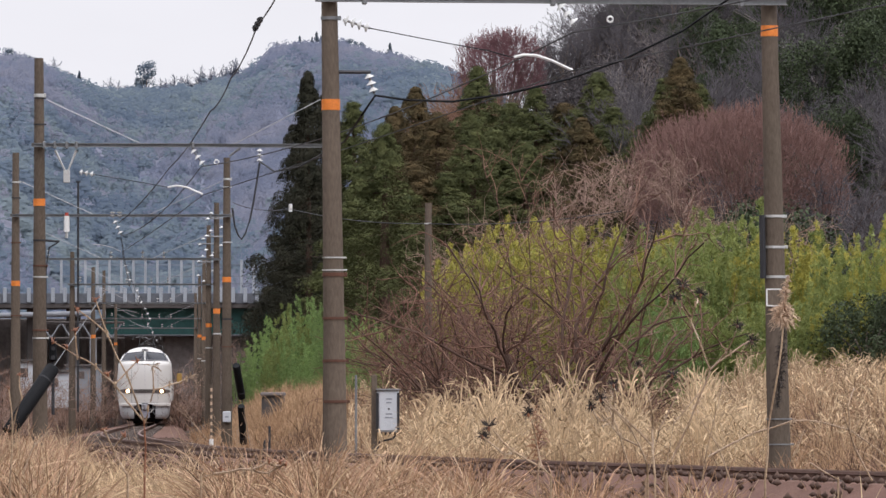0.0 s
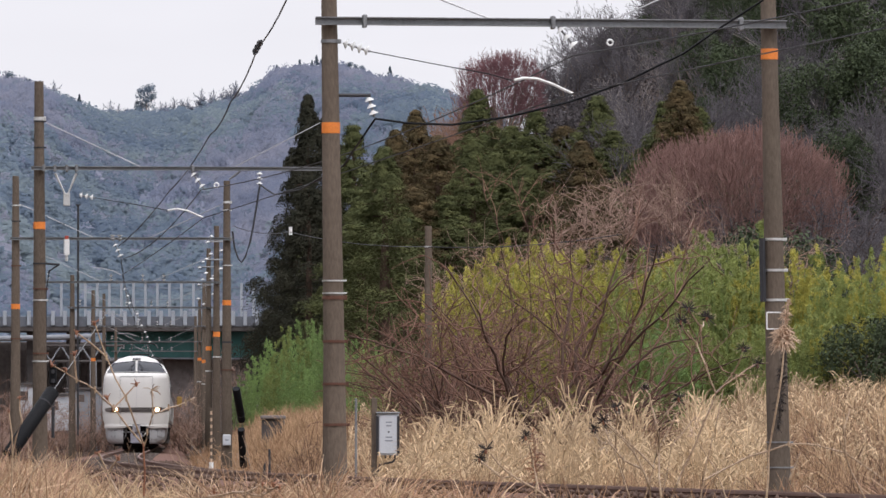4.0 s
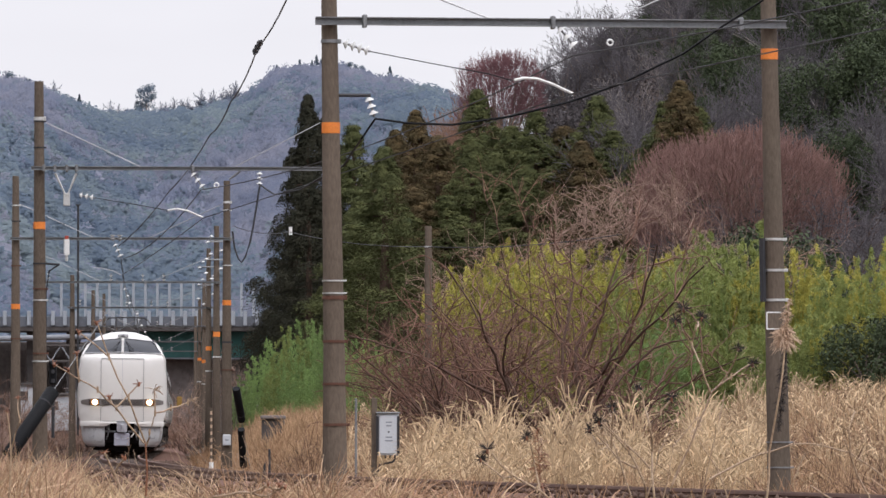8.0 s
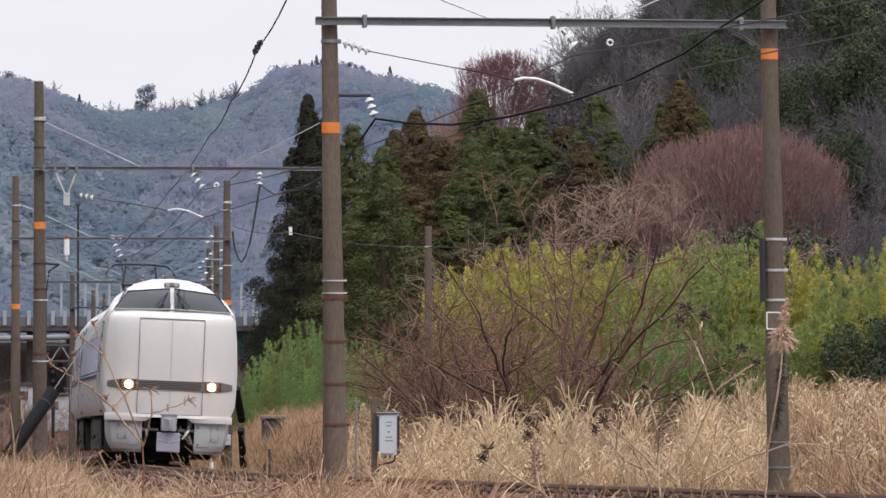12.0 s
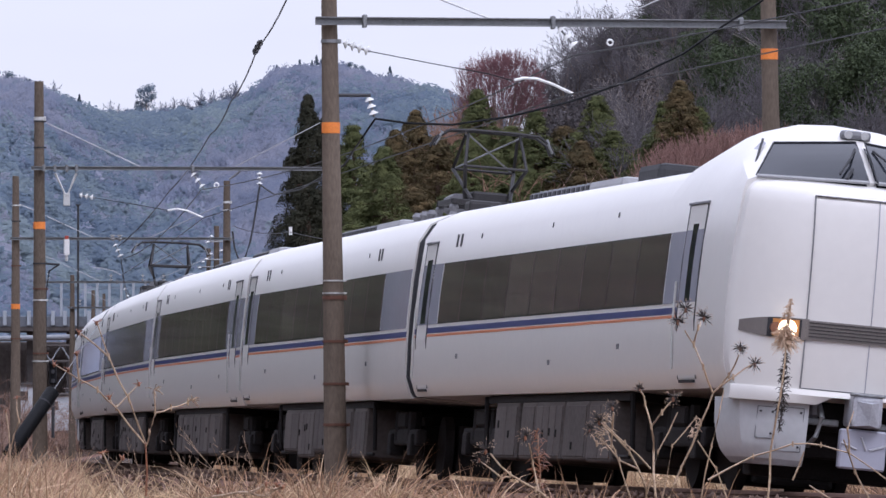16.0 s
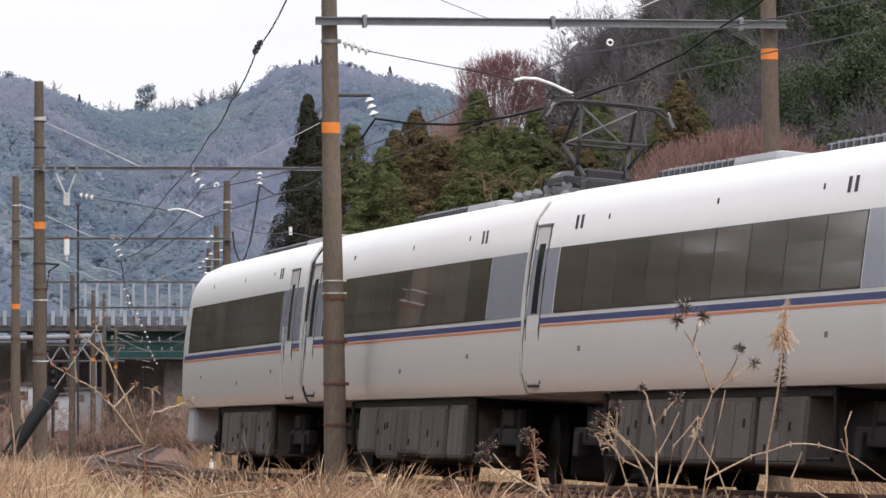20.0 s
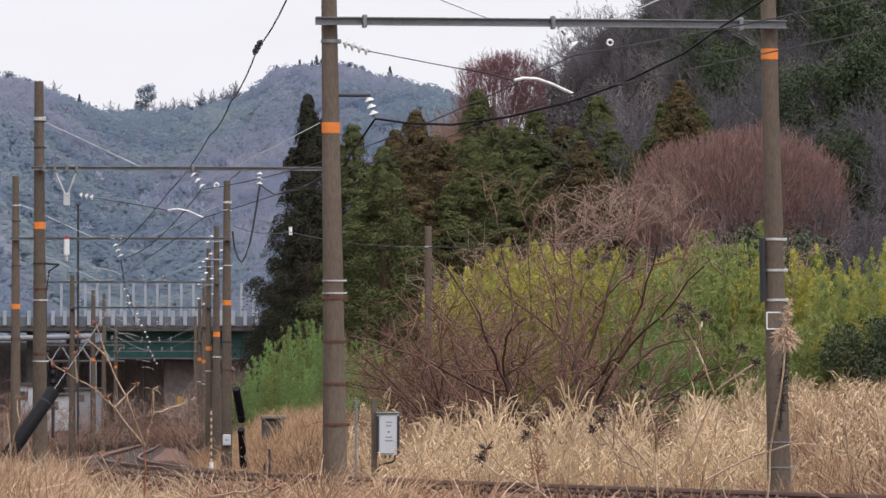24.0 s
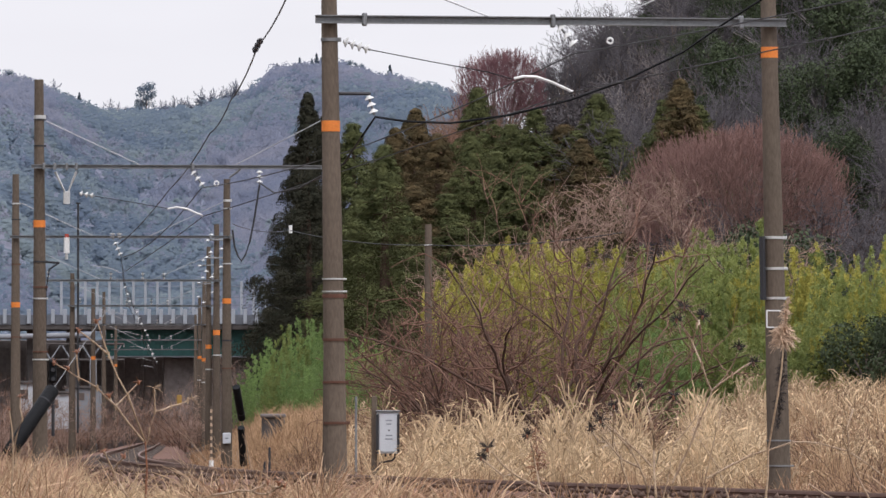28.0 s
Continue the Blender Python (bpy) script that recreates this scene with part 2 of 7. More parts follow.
M_PLUME = mat("pale_plume", (0.56, 0.40, 0.28), 0.9, vary=0.25, scale=40, fine=300, island=0.5)
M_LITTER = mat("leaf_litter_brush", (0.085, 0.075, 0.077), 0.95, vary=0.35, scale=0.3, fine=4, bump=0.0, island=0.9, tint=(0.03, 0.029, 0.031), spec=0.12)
M_GLOW = mat("lamp_glow_reflector", (0.25, 0.1, 0.03), 0.3, emit=(1.0, 0.5, 0.14, 0.16), bump=0.0)
M_LENS = mat("clear_lamp_lens", (0.5, 0.5, 0.5), 0.15, 0.2, bump=0.0)
M_TWIGMAROON = mat("maroon_budding_twigs", (0.22, 0.115, 0.125), 0.9, vary=0.3, scale=0.7, fine=20, island=0.6, spec=0.12)
M_TWIGPALE = mat("pale_grey_twigs", (0.35, 0.24, 0.19), 0.9, vary=0.3, scale=1.5, fine=30, island=0.5, spec=0.12)
M_PALESTRAND = mat("bleached_straw_strands", (0.66, 0.48, 0.32), 0.8, vary=0.25, scale=0.6, fine=8, bump=0.0, island=1.0, tint=(0.38, 0.26, 0.17), through_light=0.15, spec=0.12)
M_PALETRUNK = mat("pale_grey_trunk", (0.23, 0.2, 0.19), 0.9, vary=0.35, scale=2, fine=20, rand=0.5, spec=0.12)
M_RED = mat("red_cap_paint", (0.4, 0.06, 0.04), 0.5)
M_YELLOW = mat("yellow_sign_paint", (0.42, 0.25, 0.06), 0.6)


# ---- mesh tools ----
class Mesh:
    """Collects faces; each part becomes one mesh."""

    def __init__(self):
        self.v, self.f = [], []

    def add(self, verts, faces):
        k = len(self.v)
        self.v += [tuple(p) for p in verts]
        self.f += [tuple(i + k for i in q) for q in faces]
        return self

    def box(self, c, s, bevel=0.0, m=None):
        bm = bmesh.new()
        bmesh.ops.create_cube(bm, size=1, matrix=Matrix.Translation(c) @ Matrix.Diagonal((*s, 1)))
        if bevel:
            bmesh.ops.bevel(bm, geom=bm.edges[:], offset=bevel, segments=2 if bevel > 0.03 else 1, affect="EDGES", profile=0.6)
        bm.verts.index_update()
        self.add([(m @ v.co if m else v.co) for v in bm.verts], [[v.index for v in f.verts] for f in bm.faces])
        bm.free()
        return self

    def tube(self, pts, radii, n=8, cap=True):
        """A tapered tube along points."""
        pts = [Vector(p) for p in pts]
        if not hasattr(radii, "__len__"):
            radii = [radii] * len(pts)
        k, up = len(self.v), Vector((0, 0, 1))
        for i, p in enumerate(pts):
            d = (pts[min(i + 1, len(pts) - 1)] - pts[max(i - 1, 0)]).normalized()
            a = d.cross(up if abs(d.z) < 0.95 else Vector((1, 0, 0))).normalized()
            b = d.cross(a)
            self.v += [tuple(p + (a * math.cos(2 * math.pi * j / n) + b * math.sin(2 * math.pi * j / n)) * radii[i]) for j in range(n)]
        for i in range(len(pts) - 1):
            for j in range(n):
                self.f.append((k + i * n + j, k + i * n + (j + 1) % n, k + (i + 1) * n + (j + 1) % n, k + (i + 1) * n + j))
        if cap:
            self.f.append(tuple(k + j for j in range(n))[::-1])
            self.f.append(tuple(k + (len(pts) - 1) * n + j for j in range(n)))
        return self

    def loft(self, rings, closed=True, cap=True):
        k, n = len(self.v), len(rings[0])
        for r in rings:
            self.v += [tuple(p) for p in r]
        for i in range(len(rings) - 1):
            for j in range(n if closed else n - 1):
                self.f.append((k + i * n + j, k + i * n + (j + 1) % n, k + (i + 1) * n + (j + 1) % n, k + (i + 1) * n + j))
        if cap:
            self.f.append(tuple(k + j for j in range(n))[::-1])
            self.f.append(tuple(k + (len(rings) - 1) * n + j for j in range(n)))
        return self

    def done(self, name, material, smooth=False):
        me = bpy.data.meshes.new(name)
        me.from_pydata(self.v, [], self.f)
        me.materials.append(material)
        if smooth:
            me.polygons.foreach_set("use_smooth", [True] * len(me.polygons))
            me.set_sharp_from_angle(angle=radians(32))
        me.update()
        return me


def array_mesh(name, verts, faces, material):
    """A mesh from numpy arrays: verts (n, 3), faces (m, 3 or 4)."""
    me = bpy.data.meshes.new(name)
    m, k = faces.shape
    me.vertices.add(len(verts))
    me.vertices.foreach_set("co", verts.astype(np.float32).ravel())
    me.loops.add(m * k)
    me.loops.foreach_set("vertex_index", faces.astype(np.int32).ravel())
    me.polygons.add(m)
    me.polygons.foreach_set("loop_start", np.arange(0, m * k, k, dtype=np.int32))
    me.polygons.foreach_set("loop_total", np.full(m, k, dtype=np.int32))
    me.materials.append(material)
    me.update(calc_edges=True)
    me.validate()
    return me


def part(name, data, material=None, parent=None, label="", smooth=False):
    """One mesh object under a thing or a part."""
    me = data.done(name, material, smooth) if isinstance(data, Mesh) else data
    ob = new(name, me)
    ob.parent = parent
    return tagged(ob, label)


def thing(name, label, category, group="", m=None, kind=""):
    ob = tagged(new(name), label, category, group, kind)
    ob.empty_display_size = 0.2
    if m is not None:
        ob.matrix_basis = m
    return ob


def smooth01(x):
    x = np.clip(x, 0, 1)
    return x * x * (3 - 2 * x)


# ---- the line of the track: one curve for rails, portals and train ----
def heading(s):
    u = np.clip(s, -60, 250) / 100
    a = 0.0336875 - 0.00250477 * u + 0.00542774 * u ** 2 + 0.00915458 * u ** 3
    return a + np.maximum(s - 250, 0) / 560


def curvature(s):
    u = np.clip(s, -60, 250) / 100
    return (-0.00250477 + 0.01085548 * u + 0.02746374 * u ** 2) / 100


S_LINE = np.arange(-420.0, 620.0, 0.5)
_a = heading(S_LINE)
_x = np.concatenate([[0], np.cumsum((np.sin(_a[1:]) + np.sin(_a[:-1])) * 0.25)])
_y = np.concatenate([[0], np.cumsum(-(np.cos(_a[1:]) + np.cos(_a[:-1])) * 0.25)])
X_LINE = _x - np.interp(0, S_LINE, _x) - 12.98068
Y_LINE = _y - np.interp(0, S_LINE, _y) + 318.74808


def on_line(s):
    return float(np.interp(s, S_LINE, X_LINE)), float(np.interp(s, S_LINE, Y_LINE))


def lean(s):
    """Cant of the track in degrees, towards the inside of the curve."""
    return float(np.clip(3150 * curvature(s), 0, 5.4))


def tilted(s):
    """The cant, turning about a line at the height of the cars' middle."""
    return pose(0, 0, 1.9) @ pose(0, 0, 0, -lean(s), 0, 0) @ pose(0, 0, -1.9)


def line_frame(s, z=0.0):
    """x ahead along the line, y to its left, z up; canted."""
    a = float(heading(s))
    x, y = on_line(s)
    return pose(x, y, z, 0, 0, math.degrees(a) - 90) @ tilted(s)


def s_at(y):
    """Where the line passes the depth y."""
    return float(np.interp(-y, -Y_LINE, S_LINE))


# skyline of the far ridge: bearing and height
RIDGE_PX = [-200, 0, 60, 110, 175, 250, 330, 400, 430, 460, 485, 540, 600, 650, 700, 760, 850, 1000, 1200]
RIDGE_Z = [71.5, 69.2, 67.4, 65.2, 62.6, 62.9, 63.2, 65.0, 66.2, 68.6, 72.0, 73.0, 71.6, 69.6, 67.8, 66, 62, 58, 58]




def ground_z(x, y):
    x, y = np.asarray(x, float), np.asarray(y, float)
    z = -0.78 + 0.35 * smooth01((16 - y) / 8)
    lx = np.interp(-y, -Y_LINE, X_LINE)
    off = x - lx
    z = z + 1.2 * smooth01((off - 2.6) / 3.2) * smooth01((y - 118) / 78) * (1.15 - 0.15 * smooth01((x + 4) / 4))
    z = z + 0.85 * smooth01((x - 5.5) / 3.5) * smooth01((y - 104) / 16) * smooth01((300 - y) / 60)
    hill = smooth01((y - 235) / 190) * smooth01((x + 14 + (y - 300) * 0.02) / 32)
    z = z + (hill * 21 + 16 * smooth01((y - 330) / 260) * smooth01((x - 8) / 26)) * smooth01((800 - y) / 220)
    # out-of-view wooded rise across the line, added for the windows to reflect
    z = z + 9 * smooth01((-x - 13 - np.maximum(y, 0) * 0.055) / 40) * smooth01((y + 220) / 80) * smooth01((560 - y) / 150)
    far = smooth01((y - 720) / 820)
    # spurs and hollows of the far slope
    far = far + (0.55 * np.sin(x * 0.075 + 0.6) + 0.35 * np.sin(x * 0.17 + y * 0.006)) * far * (1 - far) * 0.45
    px = 784 + 13330 * x / np.maximum(y, 50)
    ridge = np.interp(px, RIDGE_PX, RIDGE_Z)
    z = z + far * np.where(y > 1540, 58 + (ridge - 58) * smooth01((2400 - y) / 800), ridge)
    return z


# ---- ground ----
def build_ground():
    xs = np.unique(np.concatenate([np.linspace(-30, 30, 90), np.linspace(-130, 130, 90), np.linspace(-3200, 3200, 40)]))
    ys = np.unique(np.concatenate([np.linspace(-300, 0, 12), np.linspace(0, 260, 130), np.linspace(260, 700, 70), np.linspace(700, 1700, 60), np.linspace(1700, 4800, 20)]))
    gx, gy = np.meshgrid(xs, ys)
    gz = ground_z(gx, gy) + 0.05 * np.sin(gx * 1.7 + gy * 0.9) + 0.04 * np.sin(gx * 0.6 - gy * 1.3)
    n, m = len(ys), len(xs)
    idx = np.arange(n * m).reshape(n, m)
    faces = np.stack([idx[:-1, :-1], idx[:-1, 1:], idx[1:, 1:], idx[1:, :-1]], -1).reshape(-1, 4)
    me = array_mesh("ground", np.stack([gx, gy, gz], -1).reshape(-1, 3), faces, M_SOIL)
    # beyond 735 m the ground takes the haze tint too
    me.materials.append(M_HAZETWIG)
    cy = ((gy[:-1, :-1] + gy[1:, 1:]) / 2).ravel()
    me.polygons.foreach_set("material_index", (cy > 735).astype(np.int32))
    ob = new("ground", me)
    tagged(ob, "brown winter earth rising into wooded hills", "ground", kind="structure")


def sweep(name, profile, s0, s1, step, material, parent=None):
    """A profile (y to the left, z up) carried along the line."""
    b = Mesh()
    rings = []
    for s in np.arange(s0, s1, step):
        m = line_frame(float(s))
        rings.append([m @ Vector((0, y, z)) for y, z in profile])
    b.loft(rings)
    return part(name, b, material, parent)


def build_track():
    bed = sweep("track_bed", [(-2.9, -0.85), (-1.75, -0.2), (-1.2, -0.15), (1.2, -0.15), (1.75, -0.2), (2.9, -0.85)], -330, 330, 5, M_BALLAST)
    tagged(bed, "rust-stained ballast bed of the single track", "track bed", kind="structure")
    track = thing("railway_track", "rusty rails on sleepers in brown ballast", "railway track", kind="structure")
    head = [(-0.032, 0), (-0.036, -0.012), (-0.036, -0.04), (-0.009, -0.05), (-0.009, -0.13), (-0.06, -0.15), (0.06, -0.15),
            (0.009, -0.13), (0.009, -0.05), (0.036, -0.04), (0.036, -0.012), (0.032, 0)]
    for side in (-0.566, 0.566):
        r = sweep("rail", [(y + side, z) for y, z in head], -330, 330, 4, M_RAIL, track)
        sweep("running_surface", [(side - 0.026, 0.002), (side + 0.026, 0.002), (side + 0.024, -0.004), (side - 0.024, -0.004)], -330, 330, 4, M_RAILTOP, r)
    me = Mesh().box((0, 0, -0.2), (0.24, 2.0, 0.16), 0.02).done("sleeper", M_SLEEPER)
    for i in range(180):
        ob = part("sleeper", me, None, track)
        ob.matrix_basis = line_frame(140 + i * 0.62)
    far = Mesh()
    for i in range(500):
        far.box((0, 0, -0.2), (0.24, 2.0, 0.16), 0, line_frame(-180 + i * 0.64))
    tagged(part("far_sleepers", far, M_SLEEPER, track), kind="stuff")
    # loose stones on the shoulders
    rng = np.random.default_rng(3)
    n = 9000
    s = 90 + rng.random(n) ** 0.8 * 175
    side = np.where(rng.random(n) < 0.62, -1.0, 1.0)
    off = side * (0.7 + rng.random(n) * 1.9)
    px, py = np.interp(s, S_LINE, X_LINE), np.interp(s, S_LINE, Y_LINE)
    a = heading(s)
    cx, cy = px + np.cos(a) * -off, py + np.sin(a) * -off
    cant = np.radians(np.clip(3150 * curvature(s), 0, 5.4))
    cx, cy = cx - 1.9 * np.sin(cant) * np.cos(a), cy - 1.9 * np.sin(cant) * np.sin(a)
    cz = np.where(np.abs(off) < 1.75, -0.14, -0.14 - (np.abs(off) - 1.75) * 0.56) + off * np.sin(cant)
    o = np.array([[1, 0, 0], [-1, 0, 0], [0, 1, 0], [0, -1, 0], [0, 0, 1], [0, 0, -1]], float)
    ft = np.array([[0, 2, 4], [2, 1, 4], [1, 3, 4], [3, 0, 4], [2, 0, 5], [1, 2, 5], [3, 1, 5], [0, 3, 5]])
    v = o[None] * (0.025 + 0.03 * rng.random((n, 6, 1))) * (0.7 + 0.6 * rng.random((n, 6, 3))) + np.stack([cx, cy, cz], -1)[:, None]
    f = (ft[None] + (np.arange(n) * 6)[:, None, None]).reshape(-1, 3)
    tagged(new("ballast_stones", array_mesh("ballast_stones", v.reshape(-1, 3), f, M_STONE)), "loose rust-brown ballast stones beside the rails", "ballast", kind="stuff")


# ---- overhead line portals ----
def concrete_pole(parent, foot, top_z, r0, r1, name="pole", slant=0.0):
    x, y, z = foot
    zs = np.linspace(z, top_z, 7)
    return part(name, Mesh().tube([(x + slant * (k - z), y, k) for k in zs], list(np.linspace(r0, r1, 7)), 20), M_POLE, parent, smooth=True)


def collar(parent, name, x, y, z, r, h, material, label=""):
    return part(name, Mesh().tube([(x, y, z - h / 2), (x, y, z + h / 2)], r, 20), material, parent, label, smooth=True)


def insulator(parent, a, b, n=3, r=0.09, name="insulator"):
    """A string of porcelain discs from a to b."""
    a, b = Vector(a), Vector(b)
    d = (b - a) / n
    rod = part("insulator_rod", Mesh().tube([a, b], 0.018, 6), M_STEEL, parent)
    for i in range(n):
        c = a + d * (i + 0.5)
        u = d.normalized()
        part("insulator_disc", Mesh().tube([c - u * 0.045, c - u * 0.03, c - u * 0.012, c + u * 0.006, c + u * 0.01], [0.022, 0.03, r * 0.8, r, r * 0.7], 12), M_PORC, rod, smooth=True)
    return rod


EYE_Z = 0.675


def bearing(px, py, depth):
    """A place at a depth, by the bearings under which the tripod sees it."""
    return Vector(((px - 784) / 13330 * depth, depth, EYE_Z + (768.5 - py) / 13330 * depth))


class Portal:
    """Two concrete poles and a steel beam over the track, with what hangs on them."""

    def __init__(self, depth, left, right, beam_y, tops, label="", slants=(0.0, 0.0)):
        self.s = s_at(depth)
        self.cx, self.cy = on_line(self.s)
        self.depth = depth
        a = float(heading(self.s))
        self.th = thing("catenary_portal", label or "brown concrete poles and grey steel beam over the track", "catenary portal", "portals along the line",
                        pose(self.cx, self.cy, 0, 0, 0, math.degrees(a)))
        self.ca = math.cos(a)
        self.beam_z = self.p(0, beam_y)[2]
        self.xl, self.xr = self.p(left, 0)[0], self.p(right, 0)[0]
        self.poles = []
        self.slants = slants
        for x, top, slant in ((self.xl, tops[0], slants[0]), (self.xr, tops[1], slants[1])):
            z = self.p(0, top)[2] if top is not None else 8.3
            self.poles.append((concrete_pole(self.th, (x - slant * 4.5, 0, -1.0), z, 0.172, 0.094, slant=slant), x, z))

    def p(self, px, py, y=0.0):
        """Place in the portal's plane."""
        return ((px - 784) / 13330 * self.depth - self.cx) / self.ca, y, EYE_Z + (768.5 - py) / 13330 * self.depth

    def rad(self, k, z):
        return 0.172 + (0.094 - 0.172) * (z + 1) / (self.poles[k][2] + 1)

    def bands(self, k, rows):
        pole, mid, _ = self.poles[k]
        for py, h, mt in rows:
            z = self.p(0, py)[2]
            x = mid + self.slants[k] * (z - 3.5)
            name = "orange_band" if mt is M_ORANGE else "strap"
            collar(pole, name, x, 0, z, self.rad(k, z) + (0.006 if mt is M_ORANGE else 0.012), h, mt, "orange warning tape" if mt is M_ORANGE else "")
            if mt is not M_ORANGE:
                part("strap_bolt", Mesh().box((x + self.rad(k, z) + 0.02, -0.02, z), (0.05, 0.05, h * 1.3), 0.006), mt, pole)

    def beam(self, left, right, clamps):
        h = 0.112 if self.depth < 120 else 0.078
        x0, x1 = self.p(left, 0)[0], self.p(right, 0)[0]
        b, y, z = Mesh(), -0.19, self.beam_z
        # one rolled channel: web with two lips
        prof = [(0.05, h / 2), (-0.05, h / 2), (-0.05, h / 2 - 0.014), (0.036, h / 2 - 0.014), (0.036, -h / 2 + 0.014), (-0.05, -h / 2 + 0.014), (-0.05, -h / 2), (0.05, -h / 2)]
        b.loft([[(x, y + dy, z + dz) for dy, dz in prof] for x in (x0, x1)])
        bo = part("beam", b, M_STEEL, self.th)
        for px in clamps:
            x = self.p(px, 0)[0]
            part("beam_clamp", Mesh().box((x, y, z), (0.06, 0.13, h + 0.07), 0.012), M_STEEL, bo)

    def tie(self, name, pts, r, mt, label="", n=6):
        return part(name, Mesh().tube([self.p(*q) for q in pts], r, n), mt, self.th, label)

    def discs(self, a, b, n=3, r=0.09):
        return insulator(self.th, self.p(*a), self.p(*b), n, r)

    def arm(self, pts):
        return self.tie("steady_arm", pts, 0.022 if self.depth < 200 else 0.011, M_PORC if self.depth < 200 else M_PALEWIRE, "pale curved steady arm")


def span(name, pts, r, material, label, sag=0.0, n=12):
    """A wire through points, sagging between them."""
    line = []
    for p, q in zip(pts[:-1], pts[1:]):
        p, q = Vector(p), Vector(q)
        for i in range(n):
            u = i / n
            line.append(p.lerp(q, u) - Vector((0, 0, sag * 4 * u * (1 - u))))
    line.append(Vector(pts[-1]))
    return tagged(new(name, Mesh().tube(line, r, 5).done(name, material)), label, "wire")


def build_line():
    # nearest portal
    g = Portal(104, 588.5, 1372.5, 40, (None, None), slants=(-0.0147, -0.0224))
    g.bands(0, [(228, 0.15, M_ORANGE), (75, 0.045, M_STEEL), (498, 0.02, M_BRIGHT), (520, 0.02, M_BRIGHT), (528, 0.05, M_RUST), (605, 0.035, M_RUST), (680, 0.035, M_RUST), (752, 0.035, M_RUST)])
    g.bands(1, [(92, 0.15, M_ORANGE), (422, 0.035, M_BRIGHT), (477, 0.035, M_BRIGHT), (530, 0.035, M_BRIGHT), (783, 0.02, M_STEEL), (828, 0.02, M_STEEL)])
    g.beam(556, 1392, (642, 975, 1310))
    g.tie("stay_rod", [(690, -35), (862, 33, -0.15)], 0.012, M_PALEWIRE)
    g.tie("stay_rod", [(1260, -45), (1085, 33, -0.15)], 0.010, M_PALEWIRE)
    g.discs((606, 78, -0.1), (654, 93, -0.1), 4, 0.075)
    g.tie("pull_wire", [(654, 93, -0.1), (760, 113, -0.1), (862, 131, -0.1), (905, 143, -0.1)], 0.008, M_WIRE)
    g.arm([(908, 142, -0.1), (925, 138, -0.1), (948, 139, -0.1), (975, 148, -0.1), (1012, 165, -0.1)])
    g.discs((984, 47, -0.2), (1017, 86, -0.2), 3, 0.085)
    g.tie("feeder_bracket", [(600, 170), (656, 170)], 0.028, M_WIRE)
    g.discs((652, 173), (663, 208), 3, 0.07)
    g.tie("cable_conduit", [(1350, 420, -0.08), (1352, 533, -0.08)], 0.045, M_SEAM, "black cable conduit")
    sign = part("pole_plate", Mesh().box(g.p(1369, 567, -0.16), (0.19, 0.02, 0.22), 0.005), M_POLE, g.th)
    for dx, dz, w, h in ((-0.1, 0, 0.018, 0.24), (0, 0.115, 0.2, 0.018), (0, -0.115, 0.2, 0.018)):
        c = g.p(1369, 567, -0.172)
        part("plate_edge", Mesh().box((c[0] + dx, c[1], c[2] + dz), (w, 0.01, h)), M_PORC, sign)
    # second portal
    g = Portal(158, 71, 584, 299, (145, None), slants=(-0.004, 0.0))
    g.bands(0, [(400, 0.15, M_ORANGE), (211, 0.07, M_BRIGHT), (216, 0.02, M_SEAM), (262, 0.025, M_SEAM), (467, 0.03, M_SEAM), (512, 0.03, M_RUST), (532, 0.03, M_BRIGHT), (626, 0.03, M_RUST), (640, 0.03, M_BRIGHT)])
    g.beam(56, 568, (78, 97, 118, 135, 340))
    g.tie("stay_rod", [(82, 218), (250, 297, -0.15)], 0.010, M_PALEWIRE)
    g.tie("stay_rod", [(567, 216), (412, 297, -0.15)], 0.010, M_PALEWIRE)
    g.tie("v_bracket", [(98, 308, -0.15), (118, 350, -0.15), (135, 308, -0.15)], 0.032, M_BRIGHT, "pale steel hanging bracket")
    part("bracket_plate", Mesh().box(g.p(118, 354, -0.15), (0.14, 0.05, 0.27), 0.01), M_BRIGHT, g.th)
    g.discs((140, 346, -0.1), (168, 351, -0.1), 3, 0.065)
    g.tie("pull_wire", [(168, 351, -0.1), (235, 362, -0.1), (298, 373, -0.1)], 0.009, M_WIRE)
    g.arm([(296, 373, -0.1), (312, 370, -0.1), (330, 373, -0.1), (358, 385, -0.1)])
    g.discs((338, 305, -0.2), (360, 335, -0.2), 3, 0.08)
    g.discs((458, 304, -0.2), (458, 330, -0.2), 3, 0.07)
    g.tie("drop_cable", [(458, 330, -0.2), (455, 350, -0.2), (448, 395, -0.2), (441, 430, -0.2), (433, 455, -0.2), (426, 465, -0.2), (420, 457, -0.2), (414, 440, -0.2), (410, 410, -0.2)], 0.022, M_WIRE, "hanging black cable loop")
    g.tie("strut", [(404, 318, -0.2), (424, 303, -0.2)], 0.025, M_STEEL)
    g.tie("side_arm", [(78, 467), (106, 469)], 0.025, M_SEAM)
    g.tie("arm_post", [(104, 470), (88, 480), (82, 520), (82, 650)], 0.02, M_SEAM)
    # third portal
    g = Portal(219, 28, 401, 423, (312, 320))
    g.bands(0, [(543, 0.15, M_ORANGE), (364, 0.04, M_BRIGHT), (392, 0.03, M_SEAM), (471, 0.03, M_RUST), (600, 0.03, M_RUST)])
    g.bands(1, [(536, 0.15, M_ORANGE), (358, 0.06, M_BRIGHT), (372, 0.03, M_BRIGHT), (470, 0.03, M_BRIGHT), (606, 0.05, M_SEAM), (655, 0.03, M_RUST)])
    g.beam(18, 414, (80, 200, 212, 372, 408))
